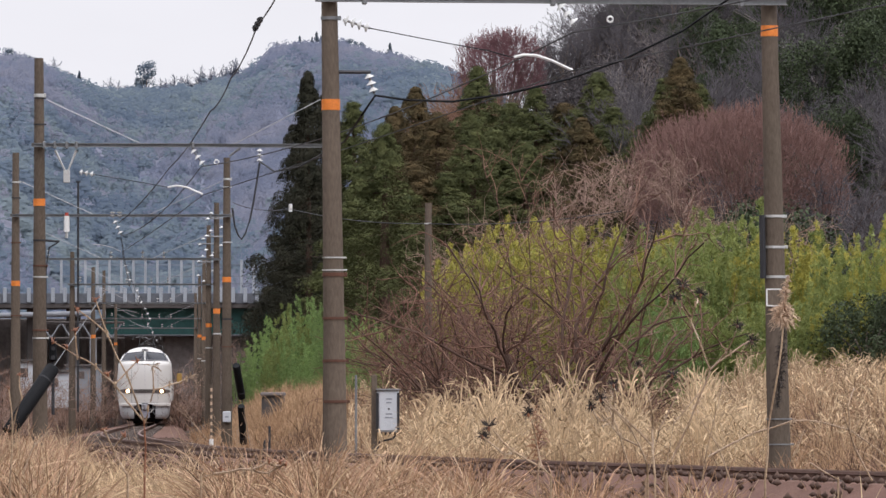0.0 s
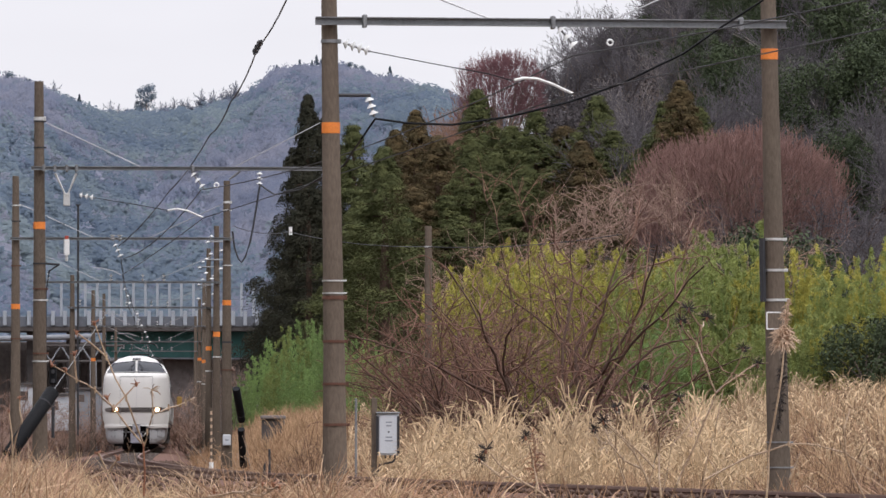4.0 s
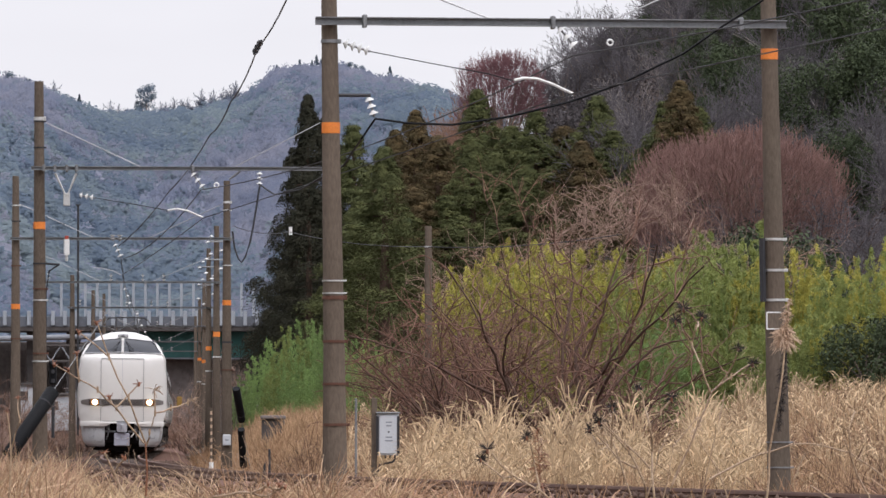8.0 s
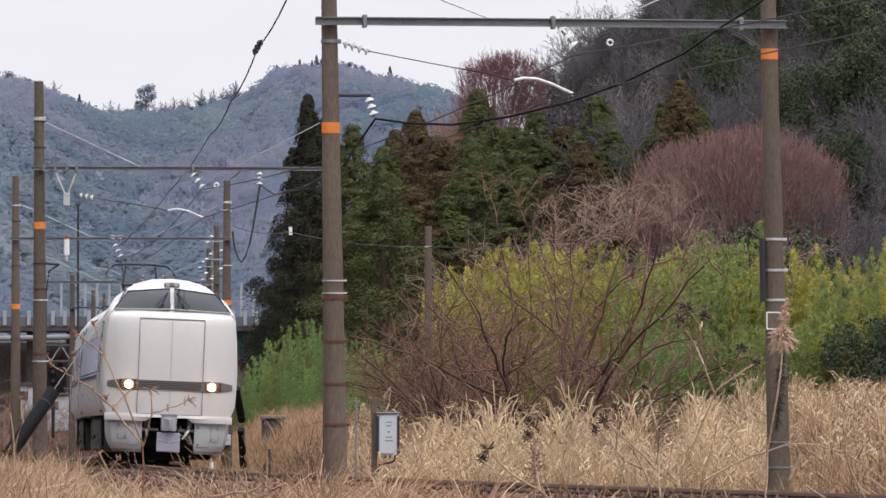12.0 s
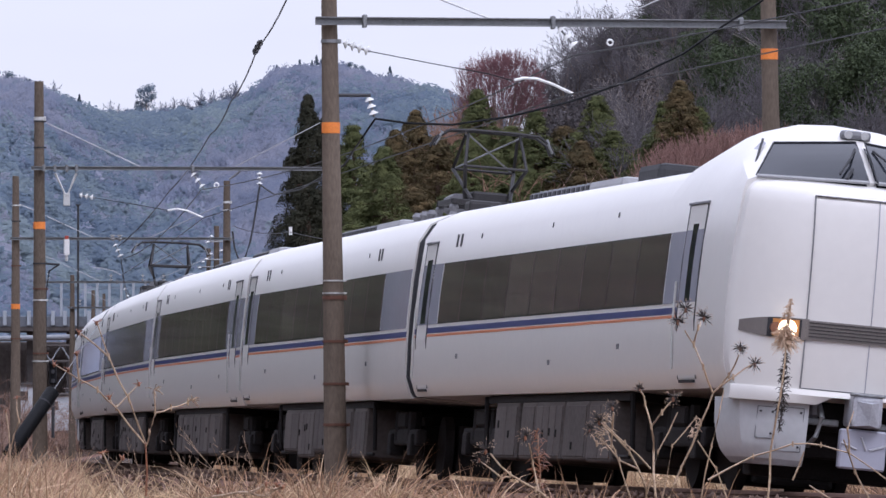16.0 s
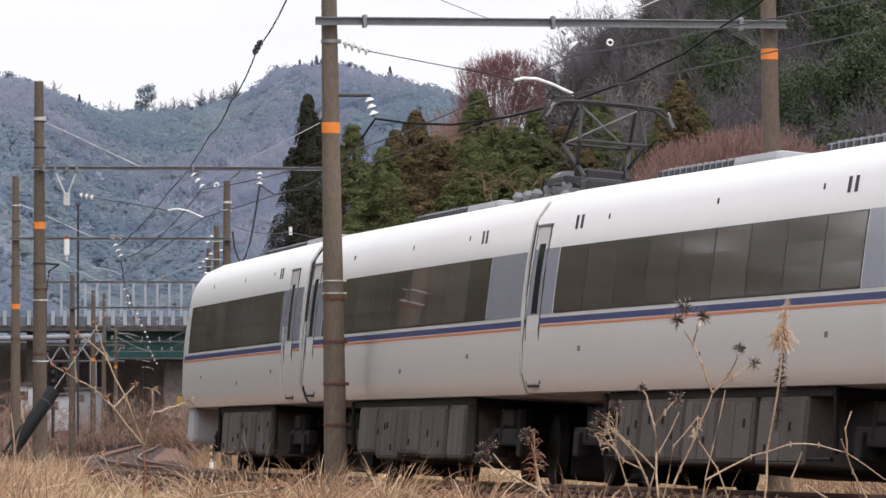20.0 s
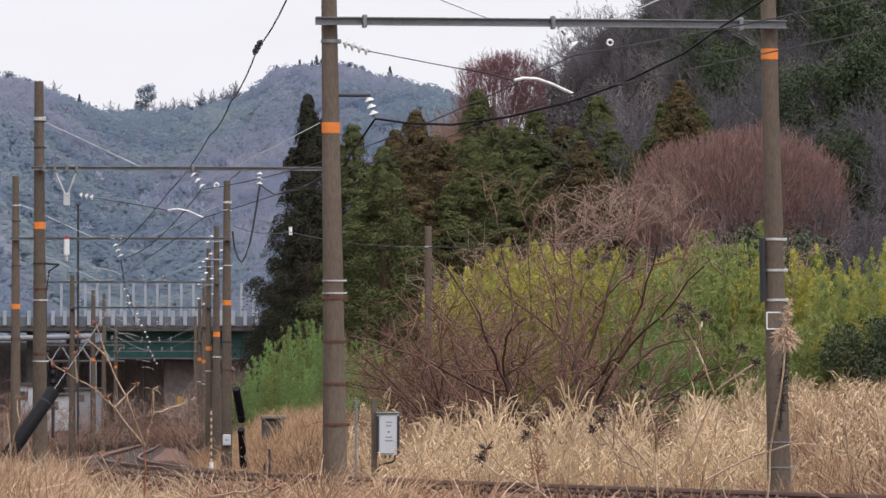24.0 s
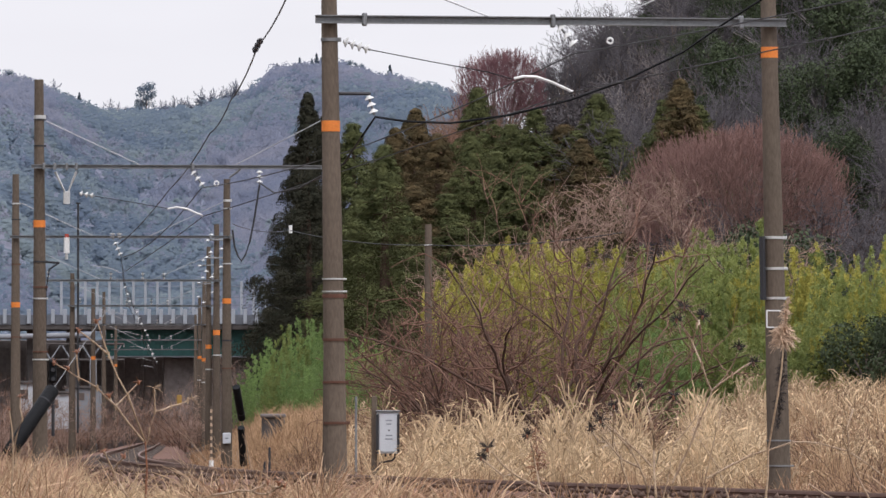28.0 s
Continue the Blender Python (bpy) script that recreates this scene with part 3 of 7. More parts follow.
    g.tie("stay_rod", [(38, 363), (165, 421, -0.15)], 0.011, M_PALEWIRE)
    g.tie("stay_rod", [(400, 358), (265, 421, -0.15)], 0.011, M_PALEWIRE)
    g.discs((199, 425, -0.2), (199, 415, -0.2), 2, 0.09)
    g.discs((211, 425, -0.2), (211, 415, -0.2), 2, 0.09)
    g.discs((202, 430, -0.2), (215, 458, -0.2), 3, 0.09)
    g.arm([(165, 474, -0.1), (180, 475, -0.1), (200, 480, -0.1), (214, 487, -0.1)])
    fuse = g.tie("fuse_tube", [(118, 424, -0.2), (118, 452, -0.2)], 0.085, M_PORC, "white tube with a red cap", 12)
    part("fuse_cap", Mesh().tube([g.p(118, 418, -0.2), g.p(118, 424, -0.2)], 0.06, 10), M_RED, fuse)
    part("fuse_tip", Mesh().tube([g.p(118, 452, -0.2), g.p(118, 463, -0.2)], 0.045, 10), M_BRIGHT, fuse)
    lab = part("pole_box", Mesh().box(g.p(401, 779, -0.2), (0.24, 0.1, 0.32), 0.02), M_BOX, g.th, "small pale box on the pole")
    part("box_print", Mesh().box(g.p(401, 779, -0.252), (0.1, 0.006, 0.04)), M_PRINT, lab)
    # farther portals
    for depth, left, right, beam_y, tops, bl, br in ((277, 72, 383, 500, (330, 400), None, 592), (336, 128, 369, 545, (487, 440), None, 617), (400, 165, 361, 578, (None, 500), 637, 640),
                                                     (470, 184, 353, 605, (520, 530), None, 636), (540, 205, 346, 622, (580, 560), 650, None)):
        g = Portal(depth, left, right, beam_y, tops)
        if br:
            g.bands(1, [(br, 0.18, M_ORANGE), (br + 40, 0.05, M_BRIGHT)])
        if bl:
            g.bands(0, [(bl, 0.18, M_ORANGE)])
        mid = (left + right) / 2
        k = 104 / depth
        g.beam(left - 8, right + 8, (mid - 20, mid + 30))
        g.tie("stay_rod", [(left, beam_y - 190 * k * 0.7), (left + (right - left) * 0.34, beam_y - 2, -0.15)], 0.011, M_PALEWIRE)
        g.tie("stay_rod", [(right, beam_y - 190 * k * 0.7), (left + (right - left) * 0.64, beam_y - 2, -0.15)], 0.011, M_PALEWIRE)
        g.discs((mid - 8, beam_y + 6, -0.2), (mid + 4, beam_y + 6 + 100 * k, -0.2), 3, 0.075)
        for q in (-0.1, 0.08, 0.2):
            g.discs((mid + (right - left) * q, beam_y - 1, -0.2), (mid + (right - left) * q, beam_y - 42 * k, -0.2), 2, 0.07)
        g.discs((left + 14, beam_y - 4, -0.2), (left + 14, beam_y - 50 * k, -0.2), 2, 0.07)
        g.arm([(mid - 130 * k, beam_y + 150 * k, -0.1), (mid - 80 * k, beam_y + 146 * k, -0.1), (mid - 10 * k, beam_y + 165 * k, -0.1)])
        if depth < 400:
            for i, (dx, dy) in enumerate(((-18, 25), (-11, 15), (-20, 55), (-12, 46), (-21, 80), (8, 72), (-10, 90), (9, 40))):
                g.discs((right + dx * 0.9, beam_y - 100 + dy, -0.25), (right + dx * 0.9 + 1, beam_y - 92 + dy, -0.25), 1, 0.09)
            g.tie("cross_arm", [(right - 20, beam_y - 72, -0.2), (right + 12, beam_y - 72, -0.2)], 0.03, M_STEEL)
            g.tie("cross_arm", [(right - 20, beam_y - 40, -0.2), (right + 12, beam_y - 40, -0.2)], 0.03, M_STEEL)

    def over(depth, off, z):
        x, y = on_line(s_at(depth))
        return Vector((x + off, y, z))
    far = [(277, 0.05), (336, 0.1), (400, 0.0), (470, 0.1), (540, 0.0), (600, 0.0)]
    span("messenger_wire", [over(45, 0.4, 6.0), bearing(1015, 98, 103.8), bearing(356, 336, 157.8), bearing(214, 459, 218.8)] + [over(d, o, 5.8) for d, o in far], 0.010, M_WIRE, "thin dark messenger wire above the track", 0.28)
    span("contact_wire", [over(45, 0.35, 5.25), bearing(1012, 166, 103.9), bearing(360, 386, 157.9), bearing(216, 487, 218.9)] + [over(d, o, 5.25) for d, o in far], 0.009, M_WIRE, "thin dark contact wire above the rails", 0.03)
    span("feeder_cable", [bearing(*q) for q in ((458, 326, 157.5), (486, 345, 150), (530, 336, 135), (608, 293, 110), (640, 245, 104.2), (664, 210, 104), (720, 218, 103.6), (800, 221, 103), (900, 207, 102.4), (1010, 180, 101.8), (1100, 148, 101.2), (1210, 95, 100.5), (1280, 46, 100), (1345, 4, 99.5), (1430, -55, 99))],
         0.016, M_BLACK, "thick black feeder cable on an insulator", 0.0, 3)
    span("crossing_wire", [bearing(*q) for q in ((520, -32, 110), (456, 84, 122), (408, 180, 140), (372, 238, 158), (300, 338, 190), (210, 436, 219))], 0.013, M_WIRE, "thin wire slanting down across the line", 0.1, 5)
    st = thing("wire_insulator", "dark strain insulator in a slanting wire", "insulator")
    a, b = bearing(462, 72, 121), bearing(449, 95, 123)
    part("rod", Mesh().tube([a, b], 0.02, 6), M_WIRE, st)
    for u in (0.2, 0.5, 0.8):
        c = a.lerp(b, u)
        d = (b - a).normalized() * 0.02
        part("disc", Mesh().tube([c - d, c + d], [0.055, 0.035], 10), M_WIRE, st, smooth=True)
    span("signal_wire", [bearing(412, 400, 219), bearing(513, 411, 210), bearing(757, 437, 190), bearing(1100, 415, 175)], 0.010, M_WIRE, "thin slack wire to the lone pole", 0.12, 8)
    cl = thing("wire_clip", "small white insulator clip on a slack wire", "insulator")
    part("clip", Mesh().tube([bearing(514, 402, 210), bearing(514, 416, 210)], 0.05, 8), M_PORC, cl)
    ring = thing("wire_ring", "small white ring on the messenger wire", "insulator")
    part("ring", Mesh().tube([bearing(1080 + 5 * math.cos(k), 75 + 5 * math.sin(k), 95) for k in np.linspace(0, 2 * math.pi, 13)], 0.014, 6), M_PORC, ring)
    ring2 = thing("wire_ring", "small white ring on the messenger wire", "insulator")
    part("ring", Mesh().tube([bearing(383 + 4 * math.cos(k), 328 + 4 * math.sin(k), 157) for k in np.linspace(0, 2 * math.pi, 13)], 0.018, 6), M_PORC, ring2)


# ---- train ----
def body_ring(x, w_low, w_mid, z_bot, z_sh, w_sh, z_top, w_top):
    """Half profile mirrored: bottom, side, shoulder, roof."""
    h = [(w_low * 0.97, z_bot), (w_low, z_bot + 0.06), ((w_low + w_mid) / 2 + 0.03, 1.3 if z_bot < 1.25 else z_bot + 0.12), (w_mid, 1.75), (w_mid, 2.1),
         (w_mid * 0.5 + w_sh * 0.5 + 0.012, (2.1 + z_sh) / 2), (w_sh, z_sh), (w_sh * 0.55 + w_top * 0.45 + 0.05, z_sh + (z_top - z_sh) * 0.52), (w_top, z_sh + (z_top - z_sh) * 0.84),
         (w_top * 0.5, z_sh + (z_top - z_sh) * 0.97), (0, z_top)]
    left = [(x, w, z) for w, z in h]
    return left + [(x, -w, z) for w, z in h[:-1]][::-1]


R_BODY = (1.36, 1.45, 1.04, 3.12, 1.39, 3.6, 0.95)


def side_y(z):
    """Half width of the body side at a height."""
    return float(np.interp(z, [1.04, 1.1, 1.3, 1.75, 2.1, 2.61, 3.12], [1.33, 1.36, 1.435, 1.45, 1.45, 1.432, 1.39]))


def side_panel(x0, x1, z0, z1, side, proud, depth=0.02):
    """A thin panel that follows the side's curve."""
    zs = np.linspace(z0, z1, 4)
    b = Mesh()
    outer = [[(x, side * (side_y(z) + proud), z) for z in zs] for x in (x0, x1)]
    inner = [[(x, side * (side_y(z) + proud - depth), z) for z in zs] for x in (x0, x1)]
    b.loft([o + i[::-1] for o, i in zip(outer, inner)])
    return b


def bogie(parent, x):
    b = Mesh()
    for y in (-0.95, 0.95):
        b.box((x, y, 0.55), (2.9, 0.14, 0.22), 0.04)
        b.box((x, y, 0.78), (0.8, 0.2, 0.22), 0.03)
        for k in (-1.05, 1.05):
            b.box((x + k, y * 1.02, 0.45), (0.34, 0.2, 0.3), 0.04)
            b.tube([(x + k * 0.6, y, 0.5), (x + k * 0.6, y, 0.9)], 0.09, 8)
    b.box((x, 0, 0.6), (0.5, 2.0, 0.25), 0.03)
    # centre block that fills the shaded gap between the wheels
    b.box((x, 0, 0.42), (2.9, 0.9, 0.66), 0.05)
    for k in (-1.05, 1.05):
        b.tube([(x + k, -0.6, 0.43), (x + k, 0.6, 0.43)], 0.09, 8)
    bo = part("bogie", b, M_BOGIE, parent)
    for k in (-1.05, 1.05):
        for y in (-0.56, 0.56):
            part("wheel", Mesh().tube([(x + k, y - 0.06, 0.43), (x + k, y + 0.06, 0.43)], 0.43, 20), M_BOGIE, bo, smooth=True)
    return bo


def pantograph(parent, x):
    base = Mesh()
    for y in (-0.55, 0.55):
        base.box((x, y, 3.82), (1.6, 0.08, 0.08), 0.01)
    for k in (-0.7, 0.7):
        base.box((x + k, 0, 3.82), (0.08, 1.2, 0.08), 0.01)
    base.box((x - 0.1, 0, 3.9), (0.7, 0.5, 0.2), 0.03)
    p = part("pantograph", base, M_PANTO, parent)
    for k in (-0.7, 0.7):
        for y in (-0.55, 0.55):
            part("roof_insulator", Mesh().tube([(x + k, y, 3.58), (x + k, y, 3.62), (x + k, y, 3.68), (x + k, y, 3.74), (x + k, y, 3.8)], [0.04, 0.07, 0.04, 0.07, 0.04], 10), M_AC, p, smooth=True)
    for y in (-0.38, 0.38):
        for sx in (-1, 1):
            part("lower_arm", Mesh().tube([(x - sx * 0.35, y * 0.7, 3.88), (x + sx * 0.62, y * 1.12, 4.32)], 0.027, 6), M_PANTO, p)
            part("upper_arm", Mesh().tube([(x + sx * 0.62, y * 1.12, 4.32), (x + 0.1 + sx * 0.12, y * 0.95, 4.78)], 0.022, 6), M_PANTO, p)
    for sx in (-1, 1):
        part("knee_bar", Mesh().tube([(x + sx * 0.62, -0.43, 4.32), (x + sx * 0.62, 0.43, 4.32)], 0.022, 6), M_PANTO, p)
    for y in (-0.36, 0.36):
        part("brace", Mesh().tube([(x - 0.62, y * 1.1, 4.33), (x + 0.22, -y, 4.77)], 0.013, 5), M_STEEL, p)
    head = Mesh()
    for k in (-0.18, 0.18):
        head.tube([(x + 0.1 + k, y, z) for y, z in ((-0.84, 4.58), (-0.77, 4.71), (-0.62, 4.81), (-0.3, 4.83), (0.3, 4.83), (0.62, 4.81), (0.77, 4.71), (0.84, 4.58))], 0.022, 6)
    for y in (-0.4, 0.4):
        head.tube([(x - 0.1, y, 4.81), (x + 0.3, y, 4.81)], 0.02, 6)
    part("pantograph_head", head, M_PANTO, p)
    for y in (-0.72, 0.72):
        part("horn_tip", Mesh().tube([(x + 0.28, y, 4.78), (x + 0.28, y * 1.14, 4.6)], 0.024, 6), M_STEEL, p)
    for i in range(7):
        part("spring_coil", Mesh().tube([(x - 1.0 - i * 0.09, -0.25, 3.85), (x - 1.05 - i * 0.09, -0.25, 3.85)], 0.16, 10), M_AC, p, smooth=True)


def underfloor(parent, x0, x1, seed):
    """Equipment cases hung close together below the floor, with shutters, latches and pipes."""
    rng = random.Random(seed)
    # black strip for the shaded recess right below the body
    part("recess_shade_strip", Mesh().box(((x0 + x1) / 2, 0, 0.985), (x1 - x0 + 1.2, 2.5, 0.1), 0.01), M_BOGIE, parent)
    x = x0
    while x < x1 - 0.5:
        w = min(rng.uniform(0.9, 2.4), x1 - x)
        h = rng.choice((0.7, 0.72, 0.64, 0.7))
        eq = part("equipment_box", Mesh().box((x + w / 2, 0, 0.95 - h / 2), (w - 0.04, 2.5, h), 0.02), M_UNDER, parent)
        k = max(1, int(w / rng.choice((0.4, 0.55, 0.75))))
        for i in range(k):
            c = x + 0.06 + (i + 0.5) * (w - 0.12) / k
            for side in (-1, 1):
                part("cover_panel", Mesh().box((c, side * 1.252, 0.94 - h / 2), ((w - 0.12) / k - 0.035, 0.025, h - 0.1), 0.006), M_UNDER, eq)
                if rng.random() < 0.6:
                    part("cover_latch", Mesh().box((c + rng.choice((-0.1, 0.1)), side * 1.27, 0.95 - h * rng.uniform(0.3, 0.8)), (0.05, 0.02, 0.09), 0.004), M_BOGIE, eq)
        x += w + rng.choice((0.02, 0.05, 0.22))
    for side in (-1, 1):
        part("air_pipe", Mesh().tube([(x0 - 0.6, side * 1.2, 0.3), (x1 + 0.6, side * 1.2, 0.3)], 0.025, 6), M_BOGIE, parent)
        for k in (x0 - 0.75, x1 + 0.75):
            part("hanger", Mesh().tube([(k, side * 1.25, 1.02), (k + 0.1, side * 1.22, 0.35)], 0.03, 6), M_BOGIE, parent)
    # added black box: stands in for the darkness under the car
    part("underfloor_dark_fill", Mesh().box(((x0 + x1) / 2, 0, 0.66), (x1 - x0 + 1.6, 1.7, 0.54), 0.04), M_BOGIE, parent, "black box that fills the shade between the bogies")


def car_sides(car, x_front, x_back, win, n_win, pales, doors, vents):
    """Bands, panes, stripes, doors and vents on both sides. doors: middle, half width, the narrow window's two ends."""
    win0, win1 = win
    for side in (-1, 1):
        part("window_band", side_panel(win0, win1, 1.965, 2.755, side, 0.004), M_BAND, car, "grey-brown band round the windows")
        w = (win1 - win0) / n_win
        for i in range(n_win):
            a = win0 + i * w
            part("window_pane", side_panel(a + 0.035, a + w - 0.035, 1.99, 2.735, side, 0.009), M_GLASS, car, "dark glass, its brown reflections partly in its colour")
        part("blue_stripe", side_panel(x_back, x_front, 1.85, 1.92, side, 0.004), M_BLUE, car, "dark blue stripe")
        part("orange_stripe", side_panel(x_back, x_front, 1.805, 1.835, side, 0.004), M_SALMON, car, "thin orange stripe")
        for e0, e1 in pales:
            part("pale_panel", side_panel(e0, e1, 1.965, 2.755, side, 0.0055), M_PALEBAND, car, "blue-grey panel beside the door")
        for d, half, s0, s1 in doors:
            do = part("door", side_panel(d - half, d + half, 1.15, 3.02, side, 0.0075), M_WHITE, car, "plug door with a narrow window")
            part("door_window", side_panel(s0, s1, 1.98, 2.82, side, 0.012), M_SCREEN, do, "narrow dark door window")
            part("door_paint", side_panel(d - half + 0.03, d + half - 0.03, 1.965, 2.755, side, 0.0095), M_PALEBAND, do)
            for k in (-half, half):
                part("door_seam", side_panel(d + k - 0.018, d + k + 0.018, 1.14, 3.03, side, 0.011), M_SEAM, do)
            part("door_drip_rail", side_panel(d - half - 0.06, d + half + 0.06, 3.035, 3.06, side, 0.02), M_AC, do)
            part("grab_rail", Mesh().tube([(d - half - 0.1, side * (side_y(z) + 0.03), z) for z in (1.25, 1.7, 2.2)], 0.014, 5), M_BRIGHT, do)
            part("door_step", side_panel(d - half + 0.1, d + half - 0.1, 1.1, 1.13, side, 0.03, 0.04), M_SEAM, do)
        for v in vents:
            for k in (0, 0.3):
                part("roof_vent", side_panel(v + k, v + k + 0.12, 2.95, 3.115, side, 0.006), M_SEAM, car)
        for x, z in ((x_back + 3.3, 1.5), (x_back + 9.8, 1.36), (x_front - 4.2, 1.5)):
            part("side_fitting", side_panel(x, x + 0.14, z, z + 0.06, side, 0.006), M_AC, car)
        for x in (x_back + 4.2, x_front - 5.0, (x_back + x_front) / 2):
            part("roof_eye", side_panel(x, x + 0.06, 3.02, 3.08, side, 0.006), M_SEAM, car)


def roof_unit(car, x0, x1, z=3.47, plain=0.34):
    """A long low air conditioner: dark ribbed grilles, and a plain pale cover at its front end."""
    m = x1 - (x1 - x0) * plain
    ac = part("roof_unit", Mesh().box(((x0 + m) / 2, 0, z + 0.1), (m - x0, 1.3, 0.26), 0.06), M_AC, car, "grey ribbed air conditioner on the roof")
    part("roof_unit_cover", Mesh().box(((m + x1) / 2 + 0.01, 0, z + 0.1), (x1 - m, 1.36, 0.27), 0.08), M_COVER, ac, "plain grey cover")
    n = max(3, int((m - x0) / 0.3))
    for i in range(n):
        x = x0 + (i + 0.5) * (m - x0) / n
        part("roof_unit_rib", Mesh().box((x, 0, z + 0.235), (0.1, 1.1, 0.035), 0.01), M_STEEL, ac)
        for side in (-1, 1):
            part("roof_unit_louvre", Mesh().box((x, side * 0.655, z + 0.12), (0.18, 0.02, 0.15), 0.006), M_SEAM, ac)


def gangway(car, x, side):
    """Ribbed black bellows that fill the gap to the next car."""
    b = Mesh()
    for i in range(3):
        rings = []
        for dx, k in ((0.0, 0.95), (0.015, 0.985), (0.035, 0.985), (0.05, 0.95)):
            rings.append([(x + side * (0.01 + i * 0.06 + dx), y * k, 2.3 + (z - 2.3) * k) for _, y, z in body_ring(0, *R_BODY)])
        b.loft(rings)
    part("gangway_bellows", b, M_SEAM, car, "black ribbed gangway bellows")


def middle_car(panto=False, front_door=False):
    car = thing("train_car", "white express train car with dark windows and a blue stripe", "train car", "cars of the train")
    h = 9.95
    part("body", Mesh().loft([body_ring(-h, *R_BODY), body_ring(-h / 2, *R_BODY), body_ring(0, *R_BODY), body_ring(h / 2, *R_BODY), body_ring(h, *R_BODY)]), M_WHITE, car, smooth=True)
    doors = [(-9.42, 0.4, -9.55, -9.2)]
    if front_door:
        doors.append((8.35, 0.55, 8.15, 8.5))
        pales = [(-8.97, -8.3), (6.85, 7.75), (8.95, 9.85)]
    else:
        pales = [(-8.97, -8.3), (7.15, 9.85)]
    car_sides(car, h - 0.02, -h + 0.02, (-8.25, 6.8 if front_door else 7.1), 9, pales, doors, (-7.6, 6.0))
    for x in (-7.05, 7.05):
        bogie(car, x)
    underfloor(car, -4.9, 4.9, 5 if panto else 8)
    gangway(car, h, 1)
    if panto:
        pantograph(car, 6.3)
        roof_unit(car, -5.2, 2.2)
        conduit = Mesh()
        for y in (-0.35, 0.0, 0.35):
            conduit.tube([(2.3, y, 3.63), (3.4, y * 1.2, 3.66), (4.6, y, 3.66)], 0.035, 6)
        part("roof_conduit", conduit, M_PANTO, car)
        for x in (2.9, 3.7, 4.4):
            part("roof_bushing", Mesh().tube([(x, -0.5, 3.55), (x, -0.5, 3.62), (x, -0.5, 3.66), (x, -0.5, 3.72), (x, -0.5, 3.78)], [0.05, 0.08, 0.05, 0.08, 0.04], 10), M_AC, car, smooth=True)
        part("surge_arrester", Mesh().box((8.1, -0.3, 3.68), (0.5, 0.45, 0.24), 0.05), M_PANTO, car)
    else:
        roof_unit(car, -6.8, -0.6)
        roof_unit(car, 1.6, 6.6)
    return car


CAB = [(-0.62, 1.34, 1.44, 1.03, 3.15, 1.36, 3.34, 1.17),
       (-1.1, 1.36, 1.45, 1.04, 3.14, 1.385, 3.59, 1.02), (-1.62, 1.36, 1.45, 1.04, 3.14, 1.39, 3.86, 0.86), (-2.1, 1.36, 1.45, 1.04, 3.12, 1.39, 3.98, 0.8), (-2.7, 1.36, 1.45, 1.04, 3.12, 1.39, 4.03, 0.78), (-3.4, 1.36, 1.45, 1.04, 3.12, 1.39, 3.98, 0.8),
       (-4.0, 1.36, 1.45, 1.04, 3.12, 1.39, 3.8, 0.9), (-4.5, *R_BODY), (-12, *R_BODY), (-20.75, *R_BODY)]


def nose_x(y, z):
    """How far the rounded nose stands behind its tip."""
    return -0.50 * min(1, abs(y) / 1.42) ** 4.2 - 0.12 * min(1, abs((z - 1.95) / 1.3)) ** 3


def nose_patch(o, y0, y1, z0, z1, proud, thick=0.05, ny=8, taper=0.0, nz=1):
    """A plate that follows the nose. taper: how much lower and higher edges close in at y1."""
    b = Mesh()
    rings = []
    for i in range(ny + 1):
        u = i / ny
        y = y0 + (y1 - y0) * u
        k = taper * max(0, u - 0.35) ** 2 / 0.42
        a, c = z0 + (z1 - z0) * k * 0.5, z1 - (z1 - z0) * k * 0.5
        zs = [a + (c - a) * q / nz for q in range(nz + 1)]
        rings.append([(o + nose_x(y, z) + proud, y, z) for z in zs] + [(o + nose_x(y, z) + proud - thick, y, z) for z in zs[::-1]])
    return b.loft(rings)


